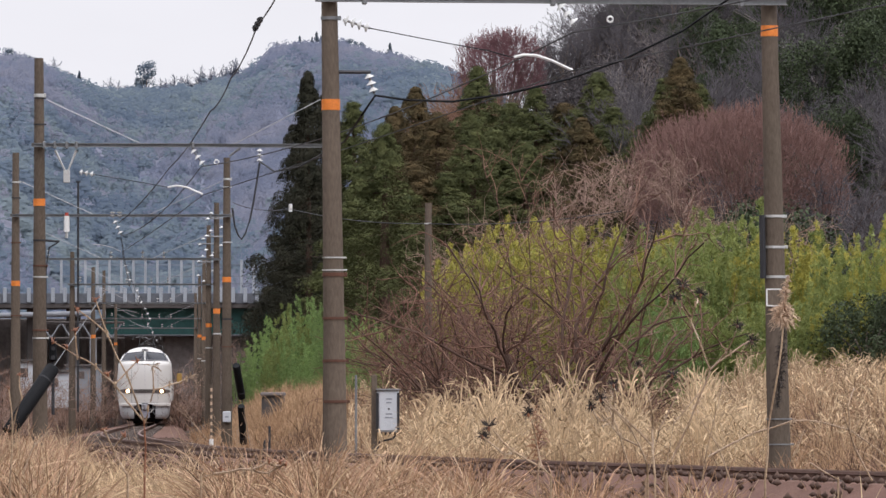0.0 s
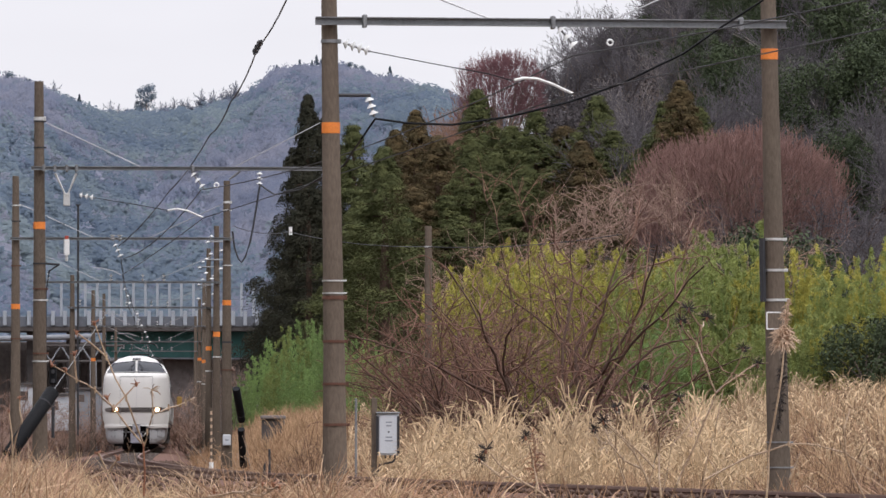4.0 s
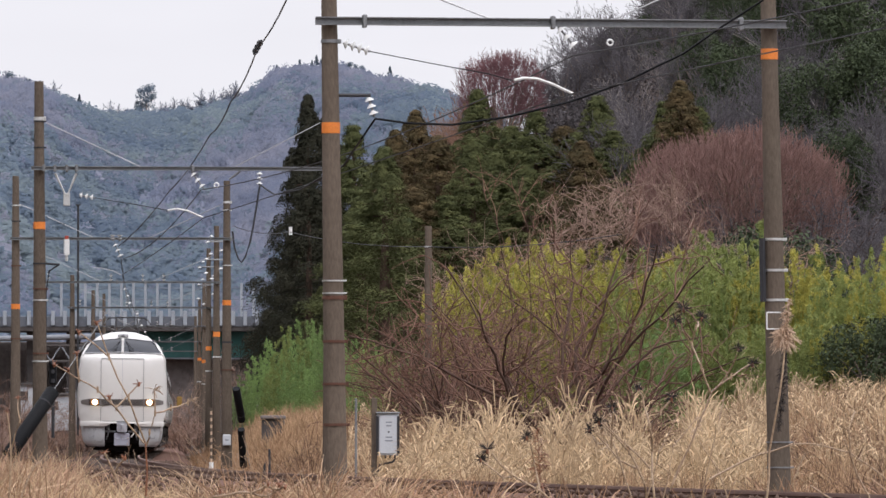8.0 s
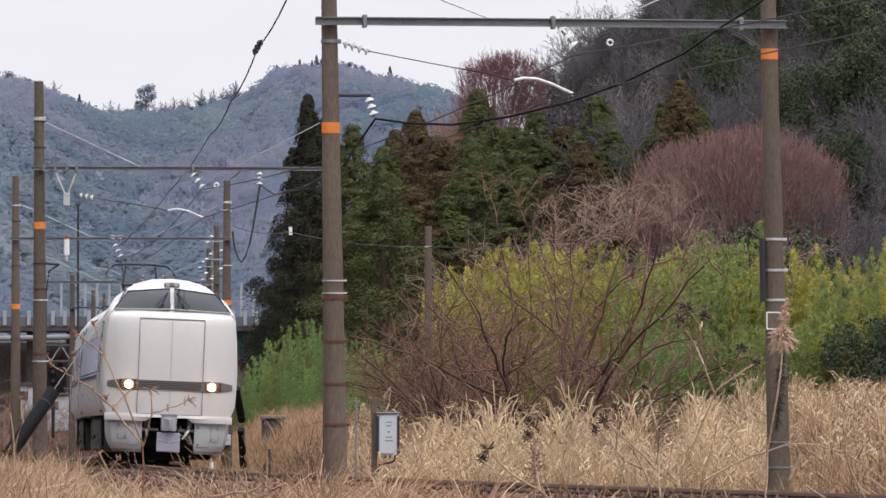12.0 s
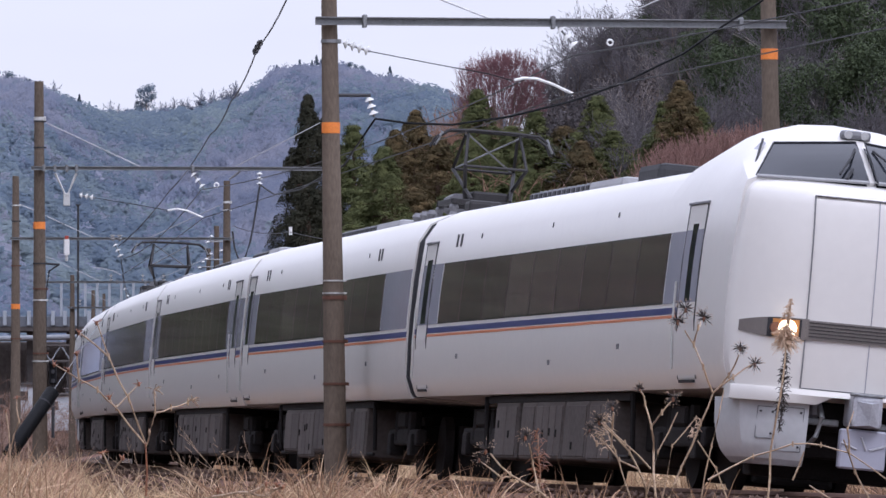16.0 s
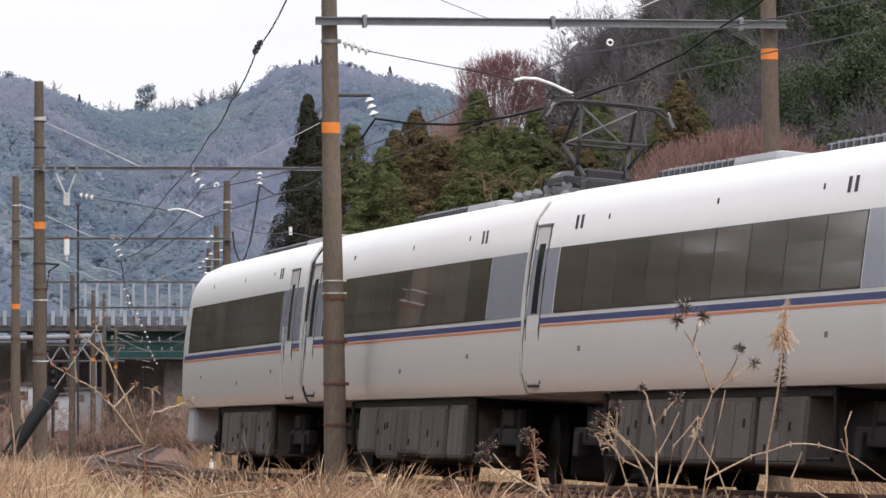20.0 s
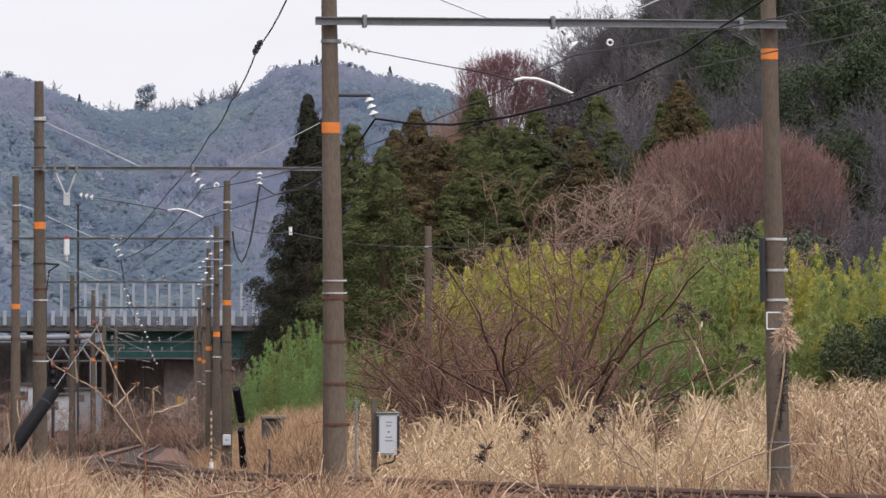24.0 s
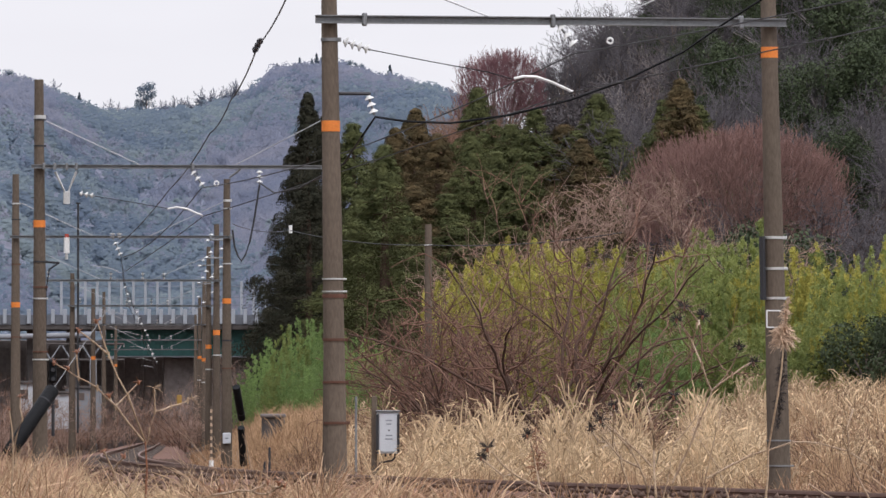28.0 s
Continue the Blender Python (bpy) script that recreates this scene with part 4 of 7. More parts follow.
def lead_car():
    """The leading car; its origin is 10.6 m behind the tip."""
    car = thing("leading_train_car", "white streamlined leading car with lit headlamps and high cab", "train car", "cars of the train")
    o = 10.6
    body = Mesh().loft([body_ring(c[0] + o, *c[1:]) for c in CAB])
    us = [-1, -0.985, -0.95, -0.9, -0.82, -0.7, -0.5, -0.25, 0, 0.25, 0.5, 0.7, 0.82, 0.9, 0.95, 0.985, 1]
    rows = []
    for z, shelf in ((1.03, 0.1), (1.06, 0), (1.2, 0), (1.4, 0), (1.7, 0), (2.0, 0), (2.3, 0), (2.6, 0), (2.85, 0), (3.02, 0), (3.12, 0.01), (3.19, 0.05), (3.24, 0.16), (3.29, 0.42)):
        w = float(np.interp(z, [1.03, 1.09, 1.3, 1.75, 2.1, 2.66, 3.14, 3.29], [1.30, 1.34, 1.42, 1.44, 1.44, 1.405, 1.34, 1.22]))
        rows.append([(o + max(-0.66, (nose_x(u * w, z) - shelf) if abs(u) < 1 else -0.66), u * w, z) for u in us])
    body.loft(rows, False, False)
    part("body", body, M_WHITE, car, smooth=True)
    for side in (-1, 1):
        q = [(o - 0.56, side * 0.05, 3.305), (o - 0.66, side * 1.245, 3.27), (o - 1.37, side * 0.94, 3.668), (o - 1.37, side * 0.05, 3.757)]
        # a gently bulged pane
        c0, c1, c2, c3 = (Vector((x + 0.05, y, z + 0.03)) for x, y, z in q)
        b, nu, nv = Mesh(), 8, 5
        grid = []
        for i in range(nu + 1):
            for k in range(nv + 1):
                u, w = i / nu, k / nv
                p = c0.lerp(c1, u).lerp(c3.lerp(c2, u), w)
                grid.append(p + Vector((0.4, 0, 1)) * 0.03 * math.sin(math.pi * w) * (1 - u * u))
        low = [p - Vector((0.04, 0, 0.05)) for p in grid]
        at = lambda i, k: i * (nv + 1) + k
        top_f = [(at(i, k), at(i + 1, k), at(i + 1, k + 1), at(i, k + 1)) for i in range(nu) for k in range(nv)]
        n_top = len(grid)
        b.add(grid + low, top_f + [tuple(n + n_top for n in f[::-1]) for f in top_f])
        ws = part("windscreen", b, M_SCREEN, car, "dark sloping windscreen pane", True)
        rim = [(x + 0.055, y, z + 0.035) for x, y, z in q]
        part("windscreen_seal", Mesh().tube(rim + rim[:1], 0.01, 5, False), M_SEAM, ws)
        part("windscreen_sill", Mesh().tube([(x + 0.05, y, z - 0.012) for x, y, z in rim[:2]], 0.022, 6), M_COVER, ws, "grey sill strip")
        part("wiper", Mesh().tube([(o - 0.46, side * 0.3, 3.34), (o - 0.66, side * 0.2, 3.46)], 0.02, 5), M_SEAM, ws)
        part("wiper_blade", Mesh().tube([(o - 0.52, side * 0.36, 3.39), (o - 0.8, side * 0.2, 3.58), (o - 1.1, side * 0.1, 3.7)], 0.014, 5), M_SEAM, ws)
        b = Mesh().add([(o - 0.95, side * 1.215, 3.3), (o - 2.1, side * 1.22, 3.4), (o - 1.75, side * 0.965, 3.74), (o - 0.95, side * 1.15, 3.24), (o - 2.1, side * 1.15, 3.33), (o - 1.75, side * 0.9, 3.69)],
                       [(0, 1, 2), (5, 4, 3), (0, 3, 4, 1), (1, 4, 5, 2), (2, 5, 3, 0)])
        sw = part("cab_side_window", b, M_PALEBAND, car, "pale quarter window of the cab")
        part("side_window_seal", Mesh().tube([(o - 0.94, side * 1.22, 3.31), (o - 1.74, side * 0.97, 3.75)], 0.014, 5), M_SEAM, sw)
        hs = part("lamp_surround", nose_patch(o, side * 0.66, side * 1.335, 1.595, 1.815, 0.018, 0.08, 10, 0.5), M_SILVER, car, "dark grey wrap-around lamp surround")
        hb = part("lamp_housing", nose_patch(o, side * 0.74, side * 1.08, 1.605, 1.805, 0.026, 0.08, 5), M_SEAM, hs, "dark headlamp housing")
        lx = o + nose_x(0.88, 1.7)
        part("headlamp", Mesh().tube([(lx - 0.03, side * 0.88, 1.7), (lx + 0.085, side * 0.88, 1.7)], [0.095, 0.085], 20), M_LAMP, hb, "lit warm-white headlamp", smooth=True)
        # the headlamp's warm halo, put in as faint emission of the reflector
        part("lamp_reflector", nose_patch(o, side * 0.765, side * 1.03, 1.615, 1.795, 0.032, 0.08, 5), M_GLOW, hb, "reflector that emits the lamp's warm glow")
        part("tail_lamp", Mesh().tube([(lx - 0.08, side * 1.0, 1.7), (lx + 0.0, side * 1.0, 1.7)], 0.06, 14), M_RUST, hb)
        # skirt corner, rounded under
        top = [(o - 0.10, side * 0.56), (o - 0.16, side * 0.9), (o - 0.42, side * 1.24), (o - 1.3, side * 1.33)]
        bot = [(o - 0.24, side * 0.56), (o - 0.28, side * 0.82), (o - 0.52, side * 1.02), (o - 1.2, side * 1.12)]
        zs, us_z = [0.95, 0.7, 0.5, 0.4, 0.33, 0.27], [0, 0.06, 0.25, 0.45, 0.7, 1.0]
        def ring_at(z, top=top, bot=bot, side=side, zs=zs, us_z=us_z):
            u = float(np.interp(-z, [-k for k in zs], us_z))
            return [(a[0] + (c[0] - a[0]) * u, a[1] + (c[1] - a[1]) * u, z) for a, c in zip(top, bot)] + [(o - 1.3, side * 0.95, z), (o - 0.5, side * 0.56, z)]
        def skirt_at(y, z, proud, side=side, ring_at=ring_at):
            r = ring_at(z)[:4]
            return Vector((float(np.interp(y, [side * q[1] for q in r], [q[0] for q in r])) + proud, side * y, z))
        skirt = part("skirt", Mesh().loft([ring_at(z) for z in zs[:5]]), M_SKIRT, car, "off-white corner skirt", smooth=True)
        part("skirt_edge", Mesh().loft([ring_at(z) for z in (0.33, 0.27)]), M_COVER, skirt, "dark grey lower edge")
        for y0, y1, z0, z1 in ((0.61, 0.87, 0.42, 0.88), (0.9, 1.07, 0.54, 0.87)):
            c = [skirt_at(y, z, 0.008) for y, z in ((y0, z0), (y1, z0), (y1, z1), (y0, z1))]
            part("skirt_hatch", Mesh().tube(c + c[:1], 0.0055, 5, False), M_AC, skirt)
            for y, z in ((y0 + 0.03, z1 - 0.05), (y0 + 0.03, z0 + 0.05), (y1 - 0.03, z1 - 0.05)):
                a = skirt_at(y, z, 0.0)
                part("hatch_bolt", Mesh().tube([a, a + Vector((0.018, 0, 0))], 0.013, 6), M_SEAM, skirt)
    th = part("top_lamp_bezel", Mesh().box((o - 1.58, 0, 3.875), (0.12, 0.34, 0.1), 0.045), M_AC, car)
    for side in (-1, 1):
        part("top_lamp", Mesh().tube([(o - 1.56, side * 0.09, 3.88), (o - 1.505, side * 0.09, 3.875)], [0.05, 0.045], 14), M_LENS, th, "small lamp at the brow", smooth=True)
    for y in (-0.69, 0.69):
        part("front_door_seam", nose_patch(o, y - 0.006, y + 0.006, 1.09, 3.12, 0.014, 0.06, 1, 0, 12), M_AC, car)
    part("front_door_joint", nose_patch(o, -0.003, 0.003, 1.09, 3.12, 0.012, 0.06, 1, 0, 12), M_PALEBAND, car)
    for z in (1.09, 3.12):
        part("front_door_edge", nose_patch(o, -0.69, 0.69, z - 0.005, z + 0.005, 0.014, 0.06, 8), M_AC, car)
    lb = part("light_band", nose_patch(o, -0.69, 0.69, 1.605, 1.805, 0.022, 0.08, 8), M_SILVER, car, "ribbed grey band between the headlamps")
    for i in range(5):
        part("band_rib", nose_patch(o, -0.66, 0.66, 1.63 + i * 0.036, 1.642 + i * 0.036, 0.03, 0.03, 8), M_BAND, lb)
    lip = Mesh()
    rr = []
    for i in range(17):
        y = -1.36 + i * 0.17
        x = o - 0.50 * min(1, abs(y) / 1.42) ** 4.2
        low = 0.93 if abs(y) > 0.45 else 1.05
        rr.append([(x - 0.01, y, 1.08), (x + 0.012, y, 1.02), (x - 0.01, y, low), (x - 0.3, y, low), (x - 0.3, y, 1.08)])
    part("bumper_lip", lip.loft(rr), M_WHITE, car, smooth=True)
    # coupler and what hangs below
    cp = part("coupler", Mesh().box((o - 0.02, 0, 0.9), (0.45, 0.33, 0.34), 0.05), M_COUPLER, car, "pale grey steel coupler")
    part("coupler_wedge", Mesh().add([(o + 0.2, -0.12, 1.0), (o + 0.2, 0.12, 1.0), (o + 0.36, 0, 0.98), (o + 0.2, -0.13, 0.74), (o + 0.2, 0.13, 0.74), (o + 0.33, 0, 0.76)],
                                     [(0, 2, 1), (0, 3, 5, 2), (2, 5, 4, 1), (3, 4, 5), (0, 1, 4, 3)]), M_COUPLER, cp)
    part("coupler_lid", Mesh().box((o + 0.14, 0, 1.07), (0.16, 0.36, 0.03), 0.01), M_STEEL, cp)
    plate = part("coupler_box", Mesh().box((o + 0.06, 0, 0.5), (0.14, 0.5, 0.42), 0.02), M_PALEBAND, cp, "grey coupler box")
    for y0, z0, y1, z1 in ((-0.24, 0.56, -0.07, 0.5), (0.24, 0.56, 0.07, 0.5), (-0.03, 0.63, 0.03, 0.5)):
        part("box_rib", Mesh().tube([(o + 0.135, y0, z0), (o + 0.135, y1, z1)], 0.014, 5), M_COUPLER, plate)
    for side in (-1, 1):
        part("cross_bar", Mesh().box((o - 0.28, side * 0.4, 0.76), (0.1, 0.4, 0.07), 0.012), M_STEEL, car)
        part("jumper_socket", Mesh().box((o - 0.28, side * 0.47, 0.9), (0.12, 0.11, 0.2), 0.03), M_AC, car)
    part("white_hose", Mesh().tube([(o - 0.1, 0.44, 0.78), (o - 0.06, 0.36, 0.66), (o - 0.1, 0.3, 0.58)], 0.025, 6), M_PORC, car)
    part("coupler_beam", Mesh().box((o - 0.6, 0, 0.82), (0.3, 1.7, 0.3), 0.02), M_BOGIE, car)
    # black block painting the dark of the opening behind the coupler
    part("recess_shade_block", Mesh().box((o - 0.7, 0, 0.68), (0.2, 1.9, 0.6), 0.02), M_BOGIE, car)
    for y in (-0.42, 0.42):
        part("hose", Mesh().tube([(o - 0.3, y, 0.98), (o - 0.08, y, 0.8), (o - 0.12, y * 1.1, 0.6), (o - 0.3, y * 1.2, 0.5)], 0.028, 6), M_STEEL, car)
        part("brake_cock", Mesh().box((o - 0.3, y * 1.05, 0.92), (0.12, 0.1, 0.09), 0.02), M_BOGIE, car)
    part("snow_plough", Mesh().box((o - 1.2, 0, 0.4), (0.4, 1.9, 0.5), 0.05), M_BOGIE, car)
    car_sides(car, o - 2.3, -o + 0.62, (-8.25, 6.6), 9, [(-8.97, -8.3), (6.65, 7.42)], [(-9.42, 0.4, -9.55, -9.2), (7.95, 0.48, 7.82, 8.08)], (-7.6,))
    for x in (o - 4.6, -6.6):
        bogie(car, x)
    underfloor(car, -4.4, o - 7.0, 11)
    roof_unit(car, -6.8, -0.5)
    part("cab_fairing", Mesh().box((0.7, 0, 3.66), (1.3, 1.2, 0.3), 0.08), M_SEAM, car, "dark equipment box on the roof")
    return car


TAIL = [(0.0, 1.12, 1.24, 1.10, 1.75, 1.22, 2.0, 0.9), (0.06, 1.22, 1.33, 1.06, 2.0, 1.3, 2.3, 0.95), (0.25, 1.3, 1.4, 1.04, 2.5, 1.36, 2.75, 1.0), (0.6, 1.34, 1.44, 1.04, 2.85, 1.38, 3.1, 1.0), (0.95, 1.36, 1.45, 1.04, 3.0, 1.39, 3.38, 0.97),
        (1.35, 1.36, 1.45, 1.04, 3.1, 1.39, 3.54, 0.95), (2.0, *R_BODY), (12, *R_BODY), (20.75, *R_BODY)]


def tail_car():
    """The last car, whose far end is the train's back."""
    car = thing("rear_train_car", "white rear car with a sloping flat end and dark windows", "train car", "cars of the train")
    o = 10.6
    part("body", Mesh().loft([body_ring(c[0] - o + 0.35 * 0, *c[1:]) for c in TAIL]), M_WHITE, car, smooth=True)
    car_sides(car, o - 0.67, -o + 1.0, (-o + 1.7, 6.85), 10, [(6.9, 7.75), (8.95, 9.9)], [(8.35, 0.55, 8.15, 8.5)], (5.9,))
    for x in (-o + 4.6, 6.6):
        bogie(car, x)
    underfloor(car, -o + 7.0, 4.4, 21)
    roof_unit(car, -o + 6, 6)
    gangway(car, o - 0.5, 1)
    part("rear_window", Mesh().box((-o + 0.48, 0, 2.75), (0.3, 1.9, 0.5), 0.04), M_SCREEN, car)
    part("rear_skirt", Mesh().box((-o + 0.8, 0, 0.75), (1.1, 2.5, 0.6), 0.08), M_SKIRT, car)
    return car


def front_at(t):
    """How far along the line the train's tip is."""
    return float(np.interp(t, T_FINE, S_FINE))


T_KEY = [0, 3, 8, 11, 14.5, 15.0, 15.4, 17, 20, 21, 23.5, 28]
S_KEY = [-74.67, -19.56, 74.83, 137.05, 212.68, 222.05, 229.47, 258.9, 309.96, 326.12, 369, 440]


def glide(ts, ss):
    """Smooth table through the keys (cubic, with mean slopes)."""
    t, s = np.array(ts, float), np.array(ss, float)
    d = np.diff(s) / np.diff(t)
    m = np.concatenate([[d[0]], (d[:-1] * np.diff(t)[1:] + d[1:] * np.diff(t)[:-1]) / (np.diff(t)[1:] + np.diff(t)[:-1]), [d[-1]]])
    fine = np.arange(t[0], t[-1] + 0.01, 0.05)
    i = np.clip(np.searchsorted(t, fine, "right") - 1, 0, len(d) - 1)
    h = t[i + 1] - t[i]
    u = (fine - t[i]) / h
    return fine, ((1 + 2 * u) * (1 - u) ** 2 * s[i] + u * (1 - u) ** 2 * h * m[i] + u * u * (3 - 2 * u) * s[i + 1] + u * u * (u - 1) * h * m[i + 1])


T_FINE, S_FINE = glide(T_KEY, S_KEY)


def car_pose(s):
    """A car whose middle is at s: it stands on the line by its two bogies."""
    (ax, ay), (bx, by) = on_line(s + 7), on_line(s - 7)
    return pose((ax + bx) / 2, (ay + by) / 2, 0, 0, 0, math.degrees(math.atan2(ay - by, ax - bx))) @ tilted(s)


def build_train():
    lead = lead_car()
    second, third, fourth = middle_car(True), middle_car(False, True), middle_car()
    fifth = copy_thing(second, pose(0, 0, 0))
    last = tail_car()
    mids = [10.6, 31.25, 51.35, 71.45, 91.55, 112.2]
    return list(zip((lead, second, third, fourth, fifth, last), mids))


def motions():
    for car, back in TRAIN:
        walk(car, [(t, car_pose(front_at(t) - back)) for t in np.arange(0, 28.01, 0.4)])
    # the weeds nod a little in the wind
    for k, plant in enumerate(WEEDS):
        at = plant.matrix_basis.translation.copy()
        walk(plant, [(t, Matrix.Translation(at) @ pose(0, 0, 0, 0.05 * math.sin(t * 1.3 + k), 0.11 * math.sin(t * 0.9 + 0.8 * k) + 0.05 * math.sin(t * 2.3 + k), 0)) for t in np.arange(0, 28.01, 0.5)])


# ---- plants ----
def quads_leaf(rng, centres, normals_bias, size, aspect=1.0, droop=0.0):
    """Small bent leaves at centres: two triangles each, as verts (n*4,3) and faces."""
    n = len(centres)
    d = rng.normal(size=(n, 3)) + normals_bias
    d /= np.linalg.norm(d, axis=1, keepdims=True) + 1e-9
    d[:, 2] -= droop
    d /= np.linalg.norm(d, axis=1, keepdims=True) + 1e-9
    r = rng.normal(size=(n, 3))
    w = np.cross(d, r)
    w /= np.linalg.norm(w, axis=1, keepdims=True) + 1e-9
    L = (size * (0.6 + 0.8 * rng.random(n)))[:, None]
    a = centres - d * L * 0.5
    b = centres + d * L * 0.5
    mid = centres + rng.normal(size=(n, 3)) * L * 0.12
    v = np.stack([a, mid + w * L * 0.5 * aspect, b, mid - w * L * 0.5 * aspect], 1).reshape(-1, 3)
    f = np.arange(n * 4).reshape(n, 4)
    return v, f


def shell_leaf(rng, centres, normals, size, aspect=0.7, jitter=0.45, grain=None):
    """Leaves that lie over a clump, facing out of it."""
    n = len(centres)
    nv = normals + rng.normal(size=(n, 3)) * jitter
    nv /= np.linalg.norm(nv, axis=1, keepdims=True) + 1e-9
    d = np.cross(nv, rng.normal(size=(n, 3)) if grain is None else np.cross(grain + rng.normal(size=(n, 3)) * 0.35, nv))
    d /= np.linalg.norm(d, axis=1, keepdims=True) + 1e-9
    w = np.cross(nv, d)
    L = (size * (0.6 + 0.8 * rng.random(n)))[:, None] * 0.5
    bend = nv * L * 0.3
    v = np.stack([centres - d * L - bend, centres + w * L * aspect, centres + d * L - bend, centres - w * L * aspect], 1).reshape(-1, 3)
    return v, np.arange(n * 4).reshape(n, 4)


def sticks(segs, sides=3):
    """Tapered sticks: rows of start, end, two radii, as one array mesh."""
    segs = np.asarray(segs, float)
    p, q, r0, r1 = segs[:, 0:3], segs[:, 3:6], segs[:, 6], segs[:, 7]
    d = q - p
    d /= np.linalg.norm(d, axis=1, keepdims=True) + 1e-9
    ref = np.where(np.abs(d[:, 2:3]) < 0.9, np.array([[0, 0, 1.0]]), np.array([[1.0, 0, 0]]))
    a = np.cross(d, ref)
    a /= np.linalg.norm(a, axis=1, keepdims=True) + 1e-9
    b = np.cross(d, a)
    rings = []
    for c, r in ((p, r0), (q, r1)):
        for j in range(sides):
            w = 2 * math.pi * j / sides
            rings.append(c + (a * math.cos(w) + b * math.sin(w)) * r[:, None])
    v = np.stack(rings, 1).reshape(-1, 3)
    k = np.arange(len(segs))[:, None, None] * sides * 2
    f = np.array([[j, (j + 1) % sides, sides + (j + 1) % sides, sides + j] for j in range(sides)])[None] + k
    return v, f.reshape(-1, 4)


def branch(rng, p, d, length, r, level, out, spread, lift, kids):
    """Grows limbs into out, level by level."""
    steps = 4 if level > 1 else 3
    d = d / np.linalg.norm(d)
    for i in range(steps):
        q = p + d * length / steps
        r1 = r * (1 - 0.6 / steps)
        out.append((level, (*p, *q, r, r1)))
        if level > 0:
            k = kids if i > 0 else max(0, kids - 1)
            for _ in range(k):
                nd = d + rng.normal(size=3) * spread
                nd[2] += lift
                branch(rng, q, nd, length * rng.uniform(0.45, 0.72), r1 * 0.62, level - 1, out, spread, lift, kids)
        d = d + rng.normal(size=3) * 0.16
        d[2] += lift * 0.25
        d /= np.linalg.norm(d)
        p, r = q, r1


def bare_tree_meshes(seed, height, levels=4, spread=0.65, lift=0.25, kids=2, stems=1, r=0.12, splay=0.3, min_r=0.006, keep=1.0):
    """Limbs and twigs of a leafless tree or shrub, as two array meshes' data."""
    rng = np.random.default_rng(seed)
    out = []
    for i in range(stems):
        d = np.array([rng.normal() * splay, rng.normal() * splay, 1.0])
        branch(rng, np.array([rng.normal() * 0.12 * stems ** 0.5, rng.normal() * 0.12 * stems ** 0.5, -0.2]), d, height * rng.uniform(0.38, 0.52), r, levels, out, spread, lift, kids)
    limbs = [s for lv, s in out if lv >= 2]
    twigs = [(*s[:6], max(s[6], min_r), max(s[7], min_r * 0.8)) for lv, s in out if lv == 1 or lv == 0 and rng.random() < keep]
    return sticks(limbs, 5), sticks(twigs, 3)


def bare_tree(name, label, variant, m, twig_mat=None, group=""):
    limbs, twigs = variant
    th = thing(name, label, "tree" if "tree" in name else "shrub", group, m)
    if "tree" in name:
        part("trunk", limbs, None, th)
    else:
        tagged(part("stem", limbs, None, th), kind="stuff")
    tagged(part("crown", twigs, None, th), kind="stuff")
    return th


def cedar_variant(seed, height, radius, material, lumps=250, per=310, size=0.05):
    """Trunk and crown of a cedar: rounded puffs of spray at the ends of boughs, before a dark core."""
    rng = np.random.default_rng(seed)
    u = np.concatenate([rng.random(lumps - 12) ** 1.05, np.linspace(0.9, 1.0, 12)])
    az = rng.random(lumps) * 2 * math.pi
    tier = 0.5 + 0.5 * np.sin(u * 30 + 2.2 * np.sin(az * 2 + seed) + az)
    shape = (1 - u) ** 0.95 * np.minimum(1, 0.8 + u * 1.6) + 0.01
    reach = radius * shape * (0.66 + 0.3 * tier + 0.3 * rng.random(lumps)) * (1 + 0.12 * np.sin(3 * az + seed * 2))
    core = np.arange(lumps) % 3 == 0
    core[-12:] = False
    reach[core] = radius * shape[core] * 0.42
    tip = np.stack([np.cos(az) * reach, np.sin(az) * reach, (0.03 + 0.955 * u) * height - 0.14 * reach], -1)
    cr = (0.17 + 0.46 * (1 - u)) * (0.6 + 0.75 * rng.random(lumps)) * radius / 2.6
    cr[core] *= 1.7
    d = rng.normal(size=(lumps, per, 3))
    d[..., 2] = np.abs(d[..., 2]) * 1.1 - 0.2
    d /= np.linalg.norm(d, axis=2, keepdims=True)
    c = tip[:, None] + d * cr[:, None, None] * np.array([1, 1, 0.85]) * (0.72 + 0.3 * rng.random((lumps, per, 1)) ** 2)
    # a short hanging fringe
    out = np.stack([np.cos(az), np.sin(az), np.zeros(lumps)], -1)
    fall = rng.random((lumps, per)) ** 3.0
    c[..., 2] -= fall * cr[:, None] * 1.3
    c += out[:, None] * (fall * cr[:, None] * 0.4)[..., None]
    nrm = (d + np.array([0, 0, 0.25])).reshape(-1, 3)
    cc = c.reshape(-1, 3)
    grain = np.repeat(out * 0.6 + np.array([0, 0, -0.7]), per, axis=0)
    v, f = shell_leaf(rng, cc, nrm, np.full(len(cc), size * 2.0), 0.42, 0.14, grain)
    trunk = Mesh().tube([(0, 0, -1), (0.05, 0, height * 0.4), (0, 0.04, height * 0.97)], [0.3, 0.2, 0.03], 8)
    for k in range(0, lumps, 8):
        trunk.tube([(0, 0, float(tip[k, 2] + 0.1 * reach[k])), tuple(tip[k])], [0.05, 0.015], 4, False)
    return trunk.done("trunk", M_BARKBROWN), array_mesh("crown", v, f, material)


